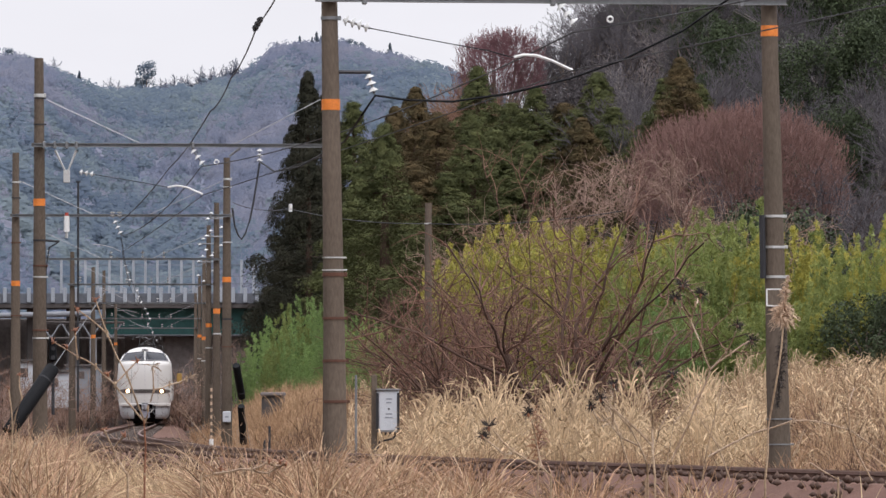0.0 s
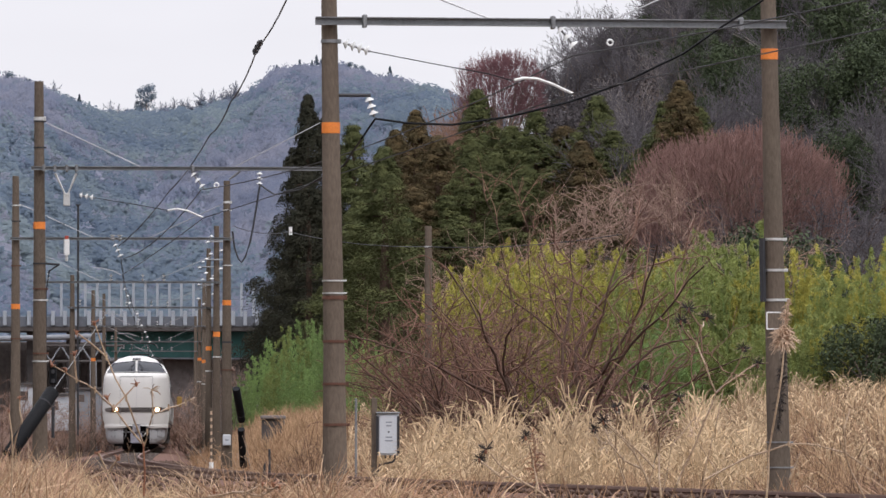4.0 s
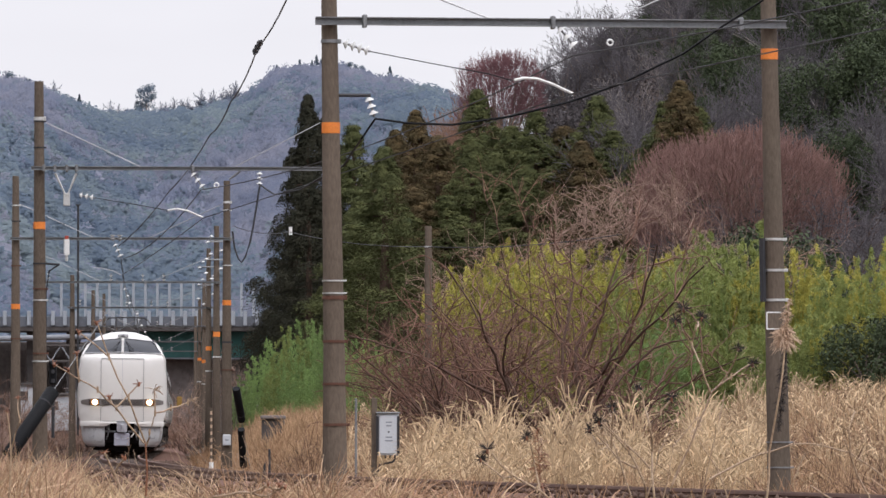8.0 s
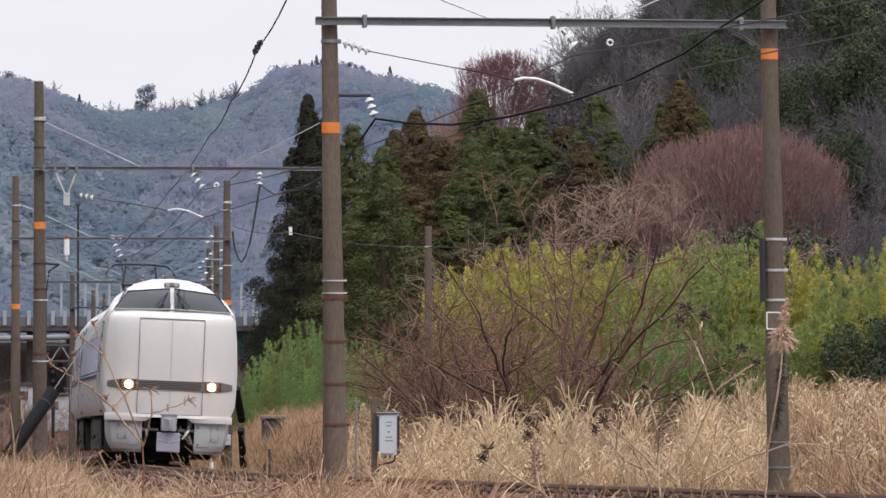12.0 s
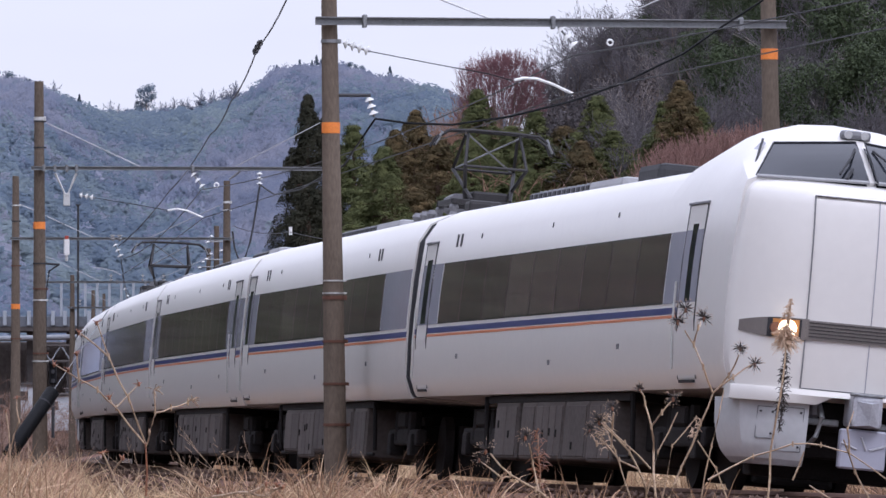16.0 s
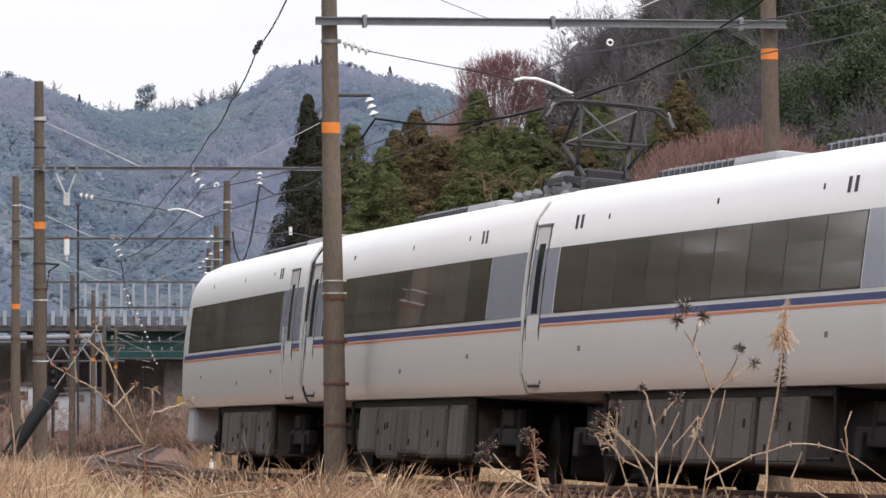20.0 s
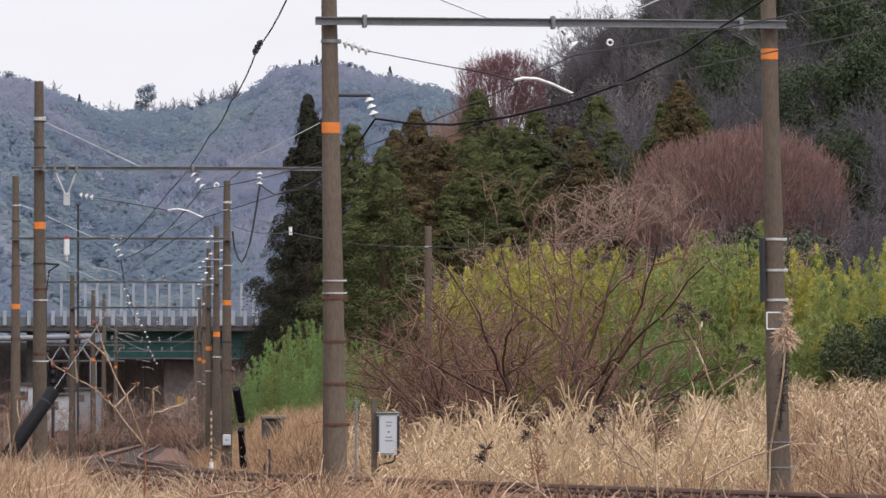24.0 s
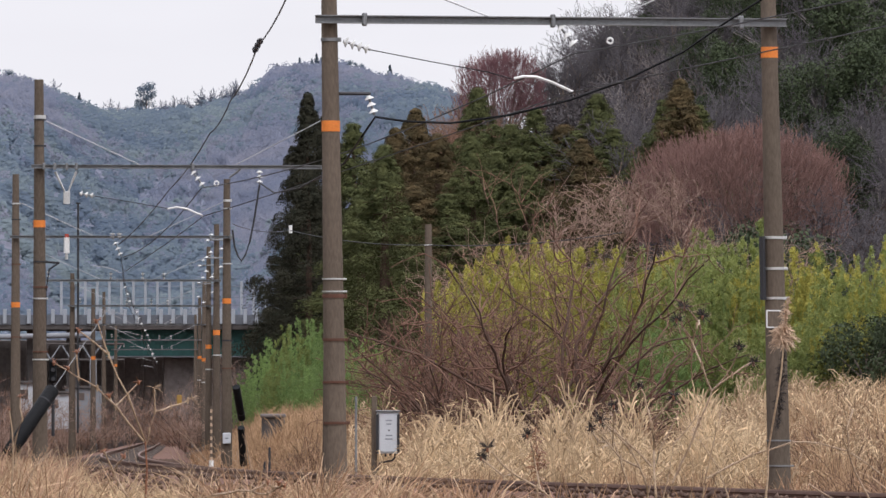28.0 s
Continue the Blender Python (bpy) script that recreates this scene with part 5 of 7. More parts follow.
def round_variant(seed, height, radius, material, n=12000, size=0.21):
    """An evergreen broadleaf tree: lobes of leaves on limbs, nearly to the ground."""
    rng = np.random.default_rng(seed)
    k = 44
    th, ph = rng.random(k) * 2 * math.pi, rng.random(k) ** 0.8
    flat = np.sqrt(np.clip(1 - (ph * 1.05 - 0.25) ** 2, 0.1, 1))
    lob = np.stack([np.cos(th) * radius * 0.8 * flat, np.sin(th) * radius * 0.8 * flat, height * (0.14 + 0.74 * ph)], -1)
    lr = radius * (0.2 + 0.22 * rng.random(k))
    per = n // k
    d = rng.normal(size=(k, per, 3))
    d /= np.linalg.norm(d, axis=2, keepdims=True)
    c = lob[:, None] + d * (lr[:, None, None] * (0.75 + 0.4 * rng.random((k, per, 1))))
    v, f = shell_leaf(rng, c.reshape(-1, 3), d.reshape(-1, 3) + np.array([0, 0, 0.3]), np.full(k * per, size), 0.7, 0.5)
    t = Mesh().tube([(0, 0, -1), (0.1, 0.1, height * 0.3), (0, 0, height * 0.6)], [radius * 0.07, radius * 0.05, 0.04], 7)
    for p in lob[:10]:
        t.tube([(0.05, 0.05, height * 0.3), tuple(p)], [radius * 0.03, 0.02], 5, False)
    return t.done("trunk", M_BARK), array_mesh("crown", v, f, material)


def curve(rng, p, d, length, bend, steps, r0, r1, out, wander=0.1):
    """A curving shoot; returns its points and headings."""
    p, d = np.array(p, float), np.array(d, float)
    d /= np.linalg.norm(d)
    pts = [(p, d)]
    for i in range(steps):
        q = p + d * length / steps
        a, b = r0 + (r1 - r0) * i / steps, r0 + (r1 - r0) * (i + 1) / steps
        out.append((*p, *q, a, b))
        d = d + bend / steps + rng.normal(size=3) * wander
        d /= np.linalg.norm(d)
        p = q
        pts.append((p, d))
    return pts


def arching_shrub(seed, twig_mat, stems=9, height=4.6, splay=0.75, side=6, twigs=4, droop=-0.25, curl=0.25, low=3, thick=0.03, shoot=(0.16, 0.38), fine=1.0):
    """Stems that fan out of one root and arch over, with curving side shoots and twigs."""
    rng = np.random.default_rng(seed)
    big, small = [], []
    for i in range(stems):
        a = 2 * math.pi * (i + rng.random() * 0.7) / stems
        sp = splay * rng.uniform(0.25, 1.0)
        d = np.array([math.cos(a) * sp, math.sin(a) * sp, 1.0])
        pts = curve(rng, (rng.normal() * 0.18, rng.normal() * 0.18, -0.2), d, height * rng.uniform(0.7, 1.1), np.array([math.cos(a), math.sin(a), 0]) * 0.3 + np.array([0, 0, droop]), 11, thick, thick * 0.3, big, 0.17)
        for k in range(side):
            p, h = pts[rng.integers(low, 11)]
            sd = h * 0.5 + rng.normal(size=3) * 0.6 + np.array([0, 0, 0.25])
            q = curve(rng, p, sd, height * rng.uniform(*shoot), rng.normal(size=3) * curl * 2 + np.array([0, 0, 0.15]), 6, 0.016 * fine, 0.007 * fine, small, 0.22)
            for _ in range(twigs):
                p2, h2 = q[rng.integers(1, 7)]
                curve(rng, p2, h2 * 0.7 + rng.normal(size=3) * 0.7, height * rng.uniform(0.06, 0.15), rng.normal(size=3) * curl * 3, 3, 0.008 * fine, 0.0055 * fine, small, 0.2)
    return array_mesh("limbs", *sticks(big, 5), M_BARKBROWN), array_mesh("twigs", *sticks(small, 3), twig_mat)


def dome_tree(seed, rx, rz, lift, twig_mat, n=3600):
    """A broad tree whose fine twigs end on one rounded dome."""
    rng = np.random.default_rng(seed)
    big, small = [], []
    for i in range(30):
        a, sp = rng.random() * 2 * math.pi, rng.random() ** 0.6
        tip = np.array([math.cos(a) * rx * 0.75 * sp, math.sin(a) * rx * 0.75 * sp, lift + rz * (0.9 - 0.6 * sp * sp) * 0.8])
        curve(rng, (rng.normal() * 0.3, rng.normal() * 0.3, -0.3), tip + np.array([0, 0, 0.6]), np.linalg.norm(tip), np.array([tip[0], tip[1], 0]) / rx * 0.4, 8, 0.1, 0.02, big, 0.05)
    for i in range(n):
        u = rng.normal(size=3)
        u[2] = abs(u[2]) * 1.1 - 0.04
        u /= np.linalg.norm(u)
        u *= (abs(u[0]) ** 4.2 + abs(u[1]) ** 4.2 + abs(u[2]) ** 4.2) ** (-1 / 4.2)
        lobes = 1 + 0.06 * math.sin(u[0] * 5 + 1) + 0.07 * math.sin(u[1] * 7 + u[0] * 11) + rng.normal() * 0.045
        end = u * np.array([rx, rx, rz]) * lobes * (1 if i % 3 else rng.uniform(0.6, 1.0))
        end[2] += lift
        size = rng.uniform(0.35, 0.85) * rz / 3.0
        start = end - np.array([u[0] * 0.45, u[1] * 0.45, 0.9]) * size + rng.normal(size=3) * 0.12
        way = end - start
        pts = curve(rng, start, way, np.linalg.norm(way), np.array([0, 0, 0.35]), 3, 0.013, 0.008, small, 0.2)
        for _ in range(2):
            p, h = pts[rng.integers(0, 3)]
            curve(rng, p, h + rng.normal(size=3) * 0.6 + np.array([0, 0, 0.2]), np.linalg.norm(way) * 0.5, np.array([0, 0, 0.3]), 2, 0.009, 0.007, small, 0.1)
    return array_mesh("limbs", *sticks(big, 6), M_BARK), array_mesh("twigs", *sticks(small, 3), twig_mat)


def leafy_tree(name, label, variant, m, group=""):
    trunk, crown = variant
    th = thing(name, label, "tree" if "tree" in name else "bush" if "bush" in name else "bamboo", group, m)
    st = part("trunk" if "bamboo" not in name else "stalk", trunk, None, th)
    if "bamboo" in name:
        tagged(st, kind="stuff")
    tagged(part("crown", crown, None, th), kind="stuff")
    return th


def bamboo_variant(seed, height, radius, material, culms=52, per=330, size=0.15):
    """A clump of bamboo: upright culms, each a narrow feathery plume with a nodding tip."""
    rng = np.random.default_rng(seed)
    cs, ds, segs = [], [], []
    for i in range(culms):
        a, rr = rng.random() * 2 * math.pi, radius * math.sqrt(rng.random())
        x, y = rr * math.cos(a), rr * math.sin(a)
        h = height * rng.uniform(0.55, 1.03) * (1 - 0.2 * (rr / radius) ** 2)
        lean_x, lean_y = rng.normal() * 0.06 * h, rng.normal() * 0.06 * h
        us = np.linspace(0, 1, 8)
        pts = np.stack([x + lean_x * us ** 2.4, y + lean_y * us ** 2.4, h * us * (1 - 0.04 * us ** 4) - 0.2 * (us == 0)], -1)
        for p, q, u in zip(pts[:-1], pts[1:], range(7)):
            segs.append((*p, *q, 0.022 * (1 - u / 7.5), 0.022 * (1 - (u + 1) / 7.5)))
        # sprays in whorls up the culm, shorter towards the tip
        nb = 22
        bu = np.concatenate([1 - rng.random(nb - 3) ** 1.05 * 0.97, [0.96, 0.985, 1.0]])
        ba = rng.random(nb) * 2 * math.pi
        which = rng.integers(0, nb, per)
        along = rng.random(per) ** 0.8
        reach = along * (0.05 + 0.42 * np.clip(1.04 - bu[which], 0, 0.7)) * height * 0.24
        base = np.stack([np.interp(bu[which], us, pts[:, k]) for k in range(3)], -1)
        base[:, 0] += np.cos(ba[which]) * reach
        base[:, 1] += np.sin(ba[which]) * reach
        base[:, 2] += 0.75 * reach - 0.9 * reach ** 2
        cs.append(base + rng.normal(size=(per, 3)) * 0.035)
        ds.append(np.stack([np.cos(ba[which]) * 0.8, np.sin(ba[which]) * 0.8, 0.5 - 1.1 * along], -1))
    c, d = np.concatenate(cs), np.concatenate(ds)
    v, f = quads_leaf(rng, c, d * 1.0, np.full(len(c), size), 0.2, 0.15)
    sv, sf = sticks(segs, 5)
    return array_mesh("culms", sv, sf, M_BAMBOOGREEN), array_mesh("crown", v, f, material)


US = np.array([0, 0.38, 0.68, 0.88, 1.0])


def trimmed(xy, height):
    """The height of grass before the track: lower where the line comes near."""
    b = 784 + 13330 * xy[:, 0] / xy[:, 1]
    return height * (1 - 0.16 * smooth01((b - 560) / 420)) * (1 - 0.4 * smooth01((b - 120) / 50) * smooth01((365 - b) / 40))


def blades(seed, xy, height, width, material, name, label, category, lean_amount=0.35, hook=0.0, shape=(1.0, 0.9, 0.7, 0.38, 0.06), sink=0.05):
    """Grass blades standing at places: each a bent tapering strip, its tip hooked over. One sheet of stuff."""
    rng = np.random.default_rng(seed)
    n = len(xy)
    x, y = xy[:, 0], xy[:, 1]
    z = ground_z(x, y)
    h = height * (0.4 + 0.75 * rng.random(n) ** 1.3) * (0.8 + 0.22 * np.sin(x * 2.3 + y * 0.31) + 0.2 * np.sin(x * 5.1 - y * 0.17 + 1.3))
    az = rng.random(n) * 2 * math.pi
    ln = lean_amount * (0.15 + rng.random(n)) * h
    hk = hook * (0.5 + rng.random(n))
    dx, dy = np.cos(az), np.sin(az) * 0.6
    w = width * (0.6 + 0.8 * rng.random(n))
    tilt = rng.normal(size=n) * 0.5
    verts = []
    for u, k in zip(US, shape):
        over = np.maximum(0, u - 0.72) / 0.28
        run = ln * u ** 1.7 + hk * over
        cx, cy = x + dx * run, y + dy * run
        cz = z - sink + h * (u - 0.3 * np.minimum(1.5, ln / h) ** 2 * u ** 2.5) - hk * 1.1 * over ** 2
        verts += [np.stack([cx - w * k * 0.5, cy, cz - tilt * w * k * 0.5], -1), np.stack([cx + w * k * 0.5, cy, cz + tilt * w * k * 0.5], -1)]
    v = np.stack(verts, 1).reshape(-1, 3)
    q = np.array([[2 * i, 2 * i + 1, 2 * i + 3, 2 * i + 2] for i in range(len(US) - 1)])
    f = (q[None] + (np.arange(n) * 2 * len(US))[:, None, None]).reshape(-1, 4)
    return tagged(new(name, array_mesh(name, v, f, material)), label, category, kind="stuff")


def wedge(rng, n, y0, y1, px0, px1):
    """n places between two depths and two bearings."""
    y = np.sqrt(y0 * y0 + rng.random(n) * (y1 * y1 - y0 * y0))
    px = px0 + rng.random(n) * (px1 - px0)
    return np.stack([(px - 784) / 13330 * y, y], -1)


def clumped(rng, n, y0, y1, px0, px1, k, spread):
    c = wedge(rng, k, y0, y1, px0, px1)
    return c[rng.integers(0, k, n)] + rng.normal(size=(n, 2)) * spread


def off_track(xy, near=2.6):
    lx = np.interp(-xy[:, 1], -Y_LINE, X_LINE)
    return xy[np.abs(xy[:, 0] - lx) > near]


def at_px(px, y, z=None):
    """A pose at a bearing and depth, on the ground."""
    x = (px - 784) / 13330 * y
    return x, y, float(ground_z(x, y)) if z is None else z


def placed(px, y, turn, size=1.0, z=None):
    x, y, z = at_px(px, y, z)
    return pose(x, y, z, 0, 0, turn) @ Matrix.Diagonal((size, size, size, 1))


def put(ob, m):
    """Place and size a thing."""
    ob.matrix_basis = m
    return ob


def variant(seed, mat_twig, bark=None, **kw):
    (lv, lf), (tv, tf) = bare_tree_meshes(seed, **kw)
    return array_mesh("limbs", lv, lf, bark or M_BARK), array_mesh("twigs", tv, tf, mat_twig)


def build_trees():
    rnd = random.Random(4)
    # cedars: bearing, depth, height of the tip, kind
    ced = [cedar_variant(1, 15, 3.0, M_CEDAR), cedar_variant(2, 15, 3.3, M_CEDARBROWN), cedar_variant(3, 15, 3.1, M_CEDAR), cedar_variant(4, 15, 2.8, M_CEDARBROWN), cedar_variant(5, 15, 3.2, M_CEDARDARK)]
    spots = [(545, 330, 165, 4), (535, 336, 250, 4), (575, 338, 205, 4), (528, 345, 380, 4), (603, 336, 255, 4), (548, 318, 300, 4), (625, 325, 220, 0), (680, 300, 258, 2), (735, 335, 190, 3), (592, 345, 300, 4), (846, 350, 157, 2), (700, 345, 225, 3), (775, 320, 238, 1), (836, 312, 243, 2),
             (905, 345, 222, 0), (948, 332, 195, 0), (1000, 332, 222, 1), (1058, 330, 168, 2), (1030, 310, 245, 3), (880, 316, 270, 0), (580, 322, 330, 4), (640, 305, 335, 0), (735, 308, 330, 1), (790, 308, 345, 0), (1085, 322, 230, 0), (930, 310, 290, 2),
             (1205, 311, 138, 3), (1178, 313, 178, 0), (1236, 313, 188, 2)]
    for px, y, top, k in spots:
        x, y, z = at_px(px, y)
        h = EYE_Z + (768.5 - top) / 13330 * y - z
        t = leafy_tree("cedar_tree", ("tall dark green cedar with rounded boughs", "tall browning cedar with ragged drooping boughs", "tall dark green cedar with rounded boughs", "tall browning cedar with ragged drooping boughs", "tall blackish cedar with dense shaded boughs")[k], ced[k], None, "cedars by the line")
        w = max(h / 15, 0.8) * (1.0 if k == 4 else 1.4)
        put(t, pose(x, y, z, 0, 0, rnd.random() * 360) @ Matrix.Diagonal((w, w, h / 15, 1)))
    # bamboo
    bam = [bamboo_variant(21, 5, 2.0, M_BAMBOOYELLOW), bamboo_variant(22, 5, 2.0, M_BAMBOO), bamboo_variant(23, 5, 2.0, M_BAMBOOGREEN)]
    row = [(452, 300, 655, 2), (470, 298, 622, 2), (495, 294, 590, 2), (520, 290, 563, 1), (548, 296, 552, 2), (575, 290, 560, 2), (600, 280, 580, 2), (632, 276, 585, 2), (660, 268, 590, 1), (690, 262, 625, 1), (740, 245, 610, 2), (500, 286, 635, 1), (535, 284, 620, 2), (565, 282, 640, 2), (630, 262, 640, 2), (715, 250, 650, 1), (780, 232, 600, 1),
           (838, 218, 440, 0), (870, 215, 415, 0), (905, 218, 395, 0), (940, 213, 400, 0), (975, 220, 405, 0), (1015, 222, 420, 0), (1060, 214, 405, 0), (1095, 219, 415, 0), (1130, 218, 410, 1), (1165, 213, 418, 1), (1200, 218, 410, 0), (1240, 216, 405, 1), (1278, 212, 375, 1), (1296, 214, 355, 1),
           (1330, 216, 420, 1), (1365, 212, 425, 0), (1405, 214, 420, 1), (1440, 212, 410, 0), (1475, 216, 425, 1), (1510, 208, 430, 1), (1545, 212, 412, 1), (1575, 208, 405, 0), (1620, 210, 390, 1), (880, 205, 560, 0), (1000, 204, 540, 0), (1110, 204, 530, 1), (1180, 203, 540, 2), (1230, 204, 540, 1), (1290, 204, 560, 1), (1345, 203, 540, 1), (1410, 201, 540, 1), (1450, 200, 540, 1), (1490, 200, 560, 0)]
    for px, y, top, k in row:
        x, y, z = at_px(px, y)
        h = EYE_Z + (768.5 - top) / 13330 * y - z
        t = leafy_tree("bamboo_clump", ("yellow-green", "light green", "deep green")[k] + " bamboo clump with feathery drooping leaves", bam[k], None, "bamboo along the line")
        w = max(h / 5, 0.7) * 0.72
        put(t, pose(x, y, z, 0, 0, rnd.random() * 360) @ Matrix.Diagonal((w, w, h / 5 * 0.97, 1)))
    # leafless shrubs: bearing, depth, turn, height, kind
    shrub = [arching_shrub(31, M_TWIGBROWN, stems=12, side=7, twigs=4, thick=0.038, shoot=(0.14, 0.32), fine=1.15), arching_shrub(32, M_TWIGBROWN, stems=10, splay=1.0, droop=-0.35, side=6, twigs=4, thick=0.035, fine=1.1), arching_shrub(35, M_TWIGPALE, stems=6, splay=0.2, droop=-0.05, side=12, twigs=7, curl=0.8, low=8, thick=0.016, shoot=(0.08, 0.18), fine=0.55),
             arching_shrub(33, M_TWIG, stems=4, splay=0.16, droop=0.1, side=7, twigs=3, curl=0.12, low=5, thick=0.014, shoot=(0.08, 0.22), fine=0.6)]
    for px, y, turn, size, k in [(985, 170, 0, 1.36, 0), (905, 176, 80, 1.04, 1), (1070, 180, 150, 1.09, 0), (815, 186, 30, 0.84, 0), (752, 196, 200, 0.78, 1), (850, 176, 310, 0.84, 0), (800, 182, 140, 0.90, 0), (760, 184, 30, 0.84, 0), (1085, 174, 120, 0.59, 1), (735, 188, 120, 0.72, 0), (715, 192, 40, 0.6, 1), (775, 180, 280, 0.90, 0),
                                 (1110, 229, 40, 1.78, 2), (1055, 231, 160, 1.78, 2), (1150, 230, 260, 1.83, 2), (1085, 233, 310, 1.87, 2), (1185, 231, 200, 1.71, 2), (1020, 232, 90, 1.72, 2), (1130, 234, 130, 1.85, 2), (1000, 230, 20, 1.54, 2), (1070, 227, 70, 1.65, 2), (940, 185, 60, 1.50, 3), (972, 190, 100, 1.50, 3), (1000, 188, 10, 1.35, 3), (890, 172, 150, 0.65, 1), (1130, 172, 70, 0.65, 1)]:
        t = bare_tree("bare_shrub", ("leafless brown shrub with curving thin branches", "low leafless shrub with tangled brown twigs", "leafless shrub crowned with pale curling twigs", "upright leafless shoots above tangled brush")[k], shrub[k], None, group="shrubs by the line")
        put(t, placed(px, y, turn, size))
    brush = arching_shrub(36, M_TWIGGREY, stems=9, splay=0.9, droop=-0.1, side=12, twigs=8)
    for px, y, size in ((1420, 284, 0.9), (1475, 288, 1.1), (1530, 284, 1.2), (1575, 288, 1.2), (1380, 290, 0.7), (1240, 286, 0.6), (1180, 290, 0.8), (1500, 300, 1.3), (1150, 297, 1.0), (1215, 297, 1.05), (1270, 298, 1.0), (1330, 297, 1.05), (1390, 298, 1.1), (1450, 297, 1.15)):
        put(bare_tree("bare_shrub", "leafless grey brush at the foot of the slope", brush, None, group="brush on the slope"), placed(px, y, px, size))
    tangle = arching_shrub(39, M_TWIG, stems=9, splay=0.9, droop=-0.2, side=8, twigs=6)
    for px, y, size in ((-15, 300, 0.75), (15, 330, 0.8), (48, 345, 0.7), (-5, 390, 1.0), (40, 400, 0.9), (110, 420, 0.6), (150, 430, 0.7), (300, 430, 0.75), (322, 420, 0.7), (338, 440, 0.8), (290, 470, 0.8), (312, 480, 0.9), (85, 470, 0.8), (20, 470, 1.1), (178, 470, 0.8)):
        put(bare_tree("bare_shrub", "leafless brown brush below the bridge", tangle, None, group="brush below the bridge"), placed(px, y, px, size))
    pale_tangle = arching_shrub(40, M_TWIGPALE, stems=9, splay=0.55, droop=-0.05, side=7, twigs=4, thick=0.02, fine=0.8)
    for px, y, size in ((-12, 235, 0.8), (12, 250, 0.7), (45, 270, 0.6), (30, 310, 0.8), (75, 320, 0.75), (118, 380, 0.85), (150, 390, 0.95), (190, 400, 0.9), (225, 450, 1.0), (262, 440, 0.95), (325, 400, 0.95), (345, 390, 0.8), (415, 380, 0.7), (436, 372, 0.75), (302, 460, 1.1)):
        put(bare_tree("bare_shrub", "pale leafless brush before the bridge", pale_tangle, None, group="brush below the bridge"), placed(px, y, px, size))
    bush = round_variant(53, 4, 2.2, M_EVER, 9000, 0.13)
    # the two at far right stand in for a shaded hollow in the bamboo
    for px, y, size in ((1535, 199, 0.62), (1572, 200, 0.55), (1348, 205, 0.4), (1300, 206, 0.35), (1335, 280, 1.1), (1378, 282, 1.2), (1412, 280, 0.9)):
        put(leafy_tree("evergreen_bush", "low dark evergreen bush, also filling the bamboo's dark hollow", bush, None, "bushes by the bamboo"), placed(px, y, px, size))
    # reddish and grey leafless trees, evergreens on the slope
    x, y, z = at_px(1312, 300)
    top = EYE_Z + (768.5 - 242) / 13330 * y
    red_v = [dome_tree(43, 4.0, 3.7, top - z - 3.75, M_TWIGRED, 4800), dome_tree(44, 2.25, 3.0, (EYE_Z + (768.5 - 98) / 13330 * 430) - at_px(888, 430)[2] - 3.1, M_TWIGMAROON, 2300)]
    for px, y, turn, size, k in [(1312, 300, 0, 1, 0), (888, 430, 50, 1, 1)]:
        lab = "rounded leafless tree with dense reddish twigs" if k == 0 else "leafless maroon-budded tree on the hill"
        put(bare_tree("reddish_bare_tree", lab, red_v[k], None, group="reddish trees on the slope"), placed(px, y, turn, size))
    grey_v = [variant(41, M_TWIGGREY, M_PALETRUNK, height=10, levels=3, spread=0.42, lift=0.2, kids=3, stems=2, r=0.18, splay=0.2, min_r=0.018, keep=0.35), variant(42, M_TWIGGREY, height=10, levels=3, spread=0.5, lift=0.22, kids=3, stems=2, r=0.16, splay=0.3, min_r=0.018, keep=0.35), variant(45, M_TWIG, height=9, levels=3, spread=0.45, lift=0.2, kids=3, stems=3, r=0.14, splay=0.3, min_r=0.018, keep=0.5)]
    ever = [round_variant(51, 9, 3.2, M_EVER, 20000, 0.155), round_variant(52, 9, 3.0, M_EVER, 20000, 0.155)]
    def slope(px, y, k, size):
        if k < 3:
            put(bare_tree("bare_tree", "leafless grey tree on the wooded slope", grey_v[k], None, group="trees on the slope"), placed(px, y, rnd.random() * 360, size))
        elif k < 5:
            put(leafy_tree("evergreen_tree", "dark evergreen tree on the wooded slope", ever[k - 3], None, "trees on the slope"), placed(px, y, rnd.random() * 360, size))
        else:
            put(leafy_tree("cedar_tree", "browning cedar on the wooded slope", ced[k - 5], None, "trees on the slope"), placed(px, y, rnd.random() * 360, size))
    for i in range(150):
        y = 318 + 250 * rnd.random() ** 0.9
        px = rnd.uniform(1110 - min(y - 318, 60) * 0.3, 1660)
        k = rnd.choice((0, 1, 0, 0, 1, 3, 4)) if px < 1330 else rnd.choice((3, 4, 0, 3, 0, 1, 0))
        slope(px, y, k, rnd.uniform(0.48, 0.76))
    for px, y in ((975, 440), (1010, 436), (1040, 445), (945, 455), (1065, 440), (1050, 470), (1000, 452), (1030, 460), (1070, 450), (1085, 462)):
        slope(px, y, rnd.choice((0, 1)), rnd.uniform(0.55, 0.72))
    for i in range(26):
        slope(rnd.uniform(715, 850), rnd.uniform(410, 470), 2, rnd.uniform(0.62, 0.85))
    limbs_v = [variant(k, M_PALETRUNK, M_PALETRUNK, height=9, levels=3, spread=0.5, lift=0.12, kids=2, stems=2, r=0.1, splay=0.35, min_r=0.02, keep=0.12) for k in (46, 47)]
    for i in range(22):
        px, y = rnd.uniform(1090, 1600), rnd.uniform(314, 380)
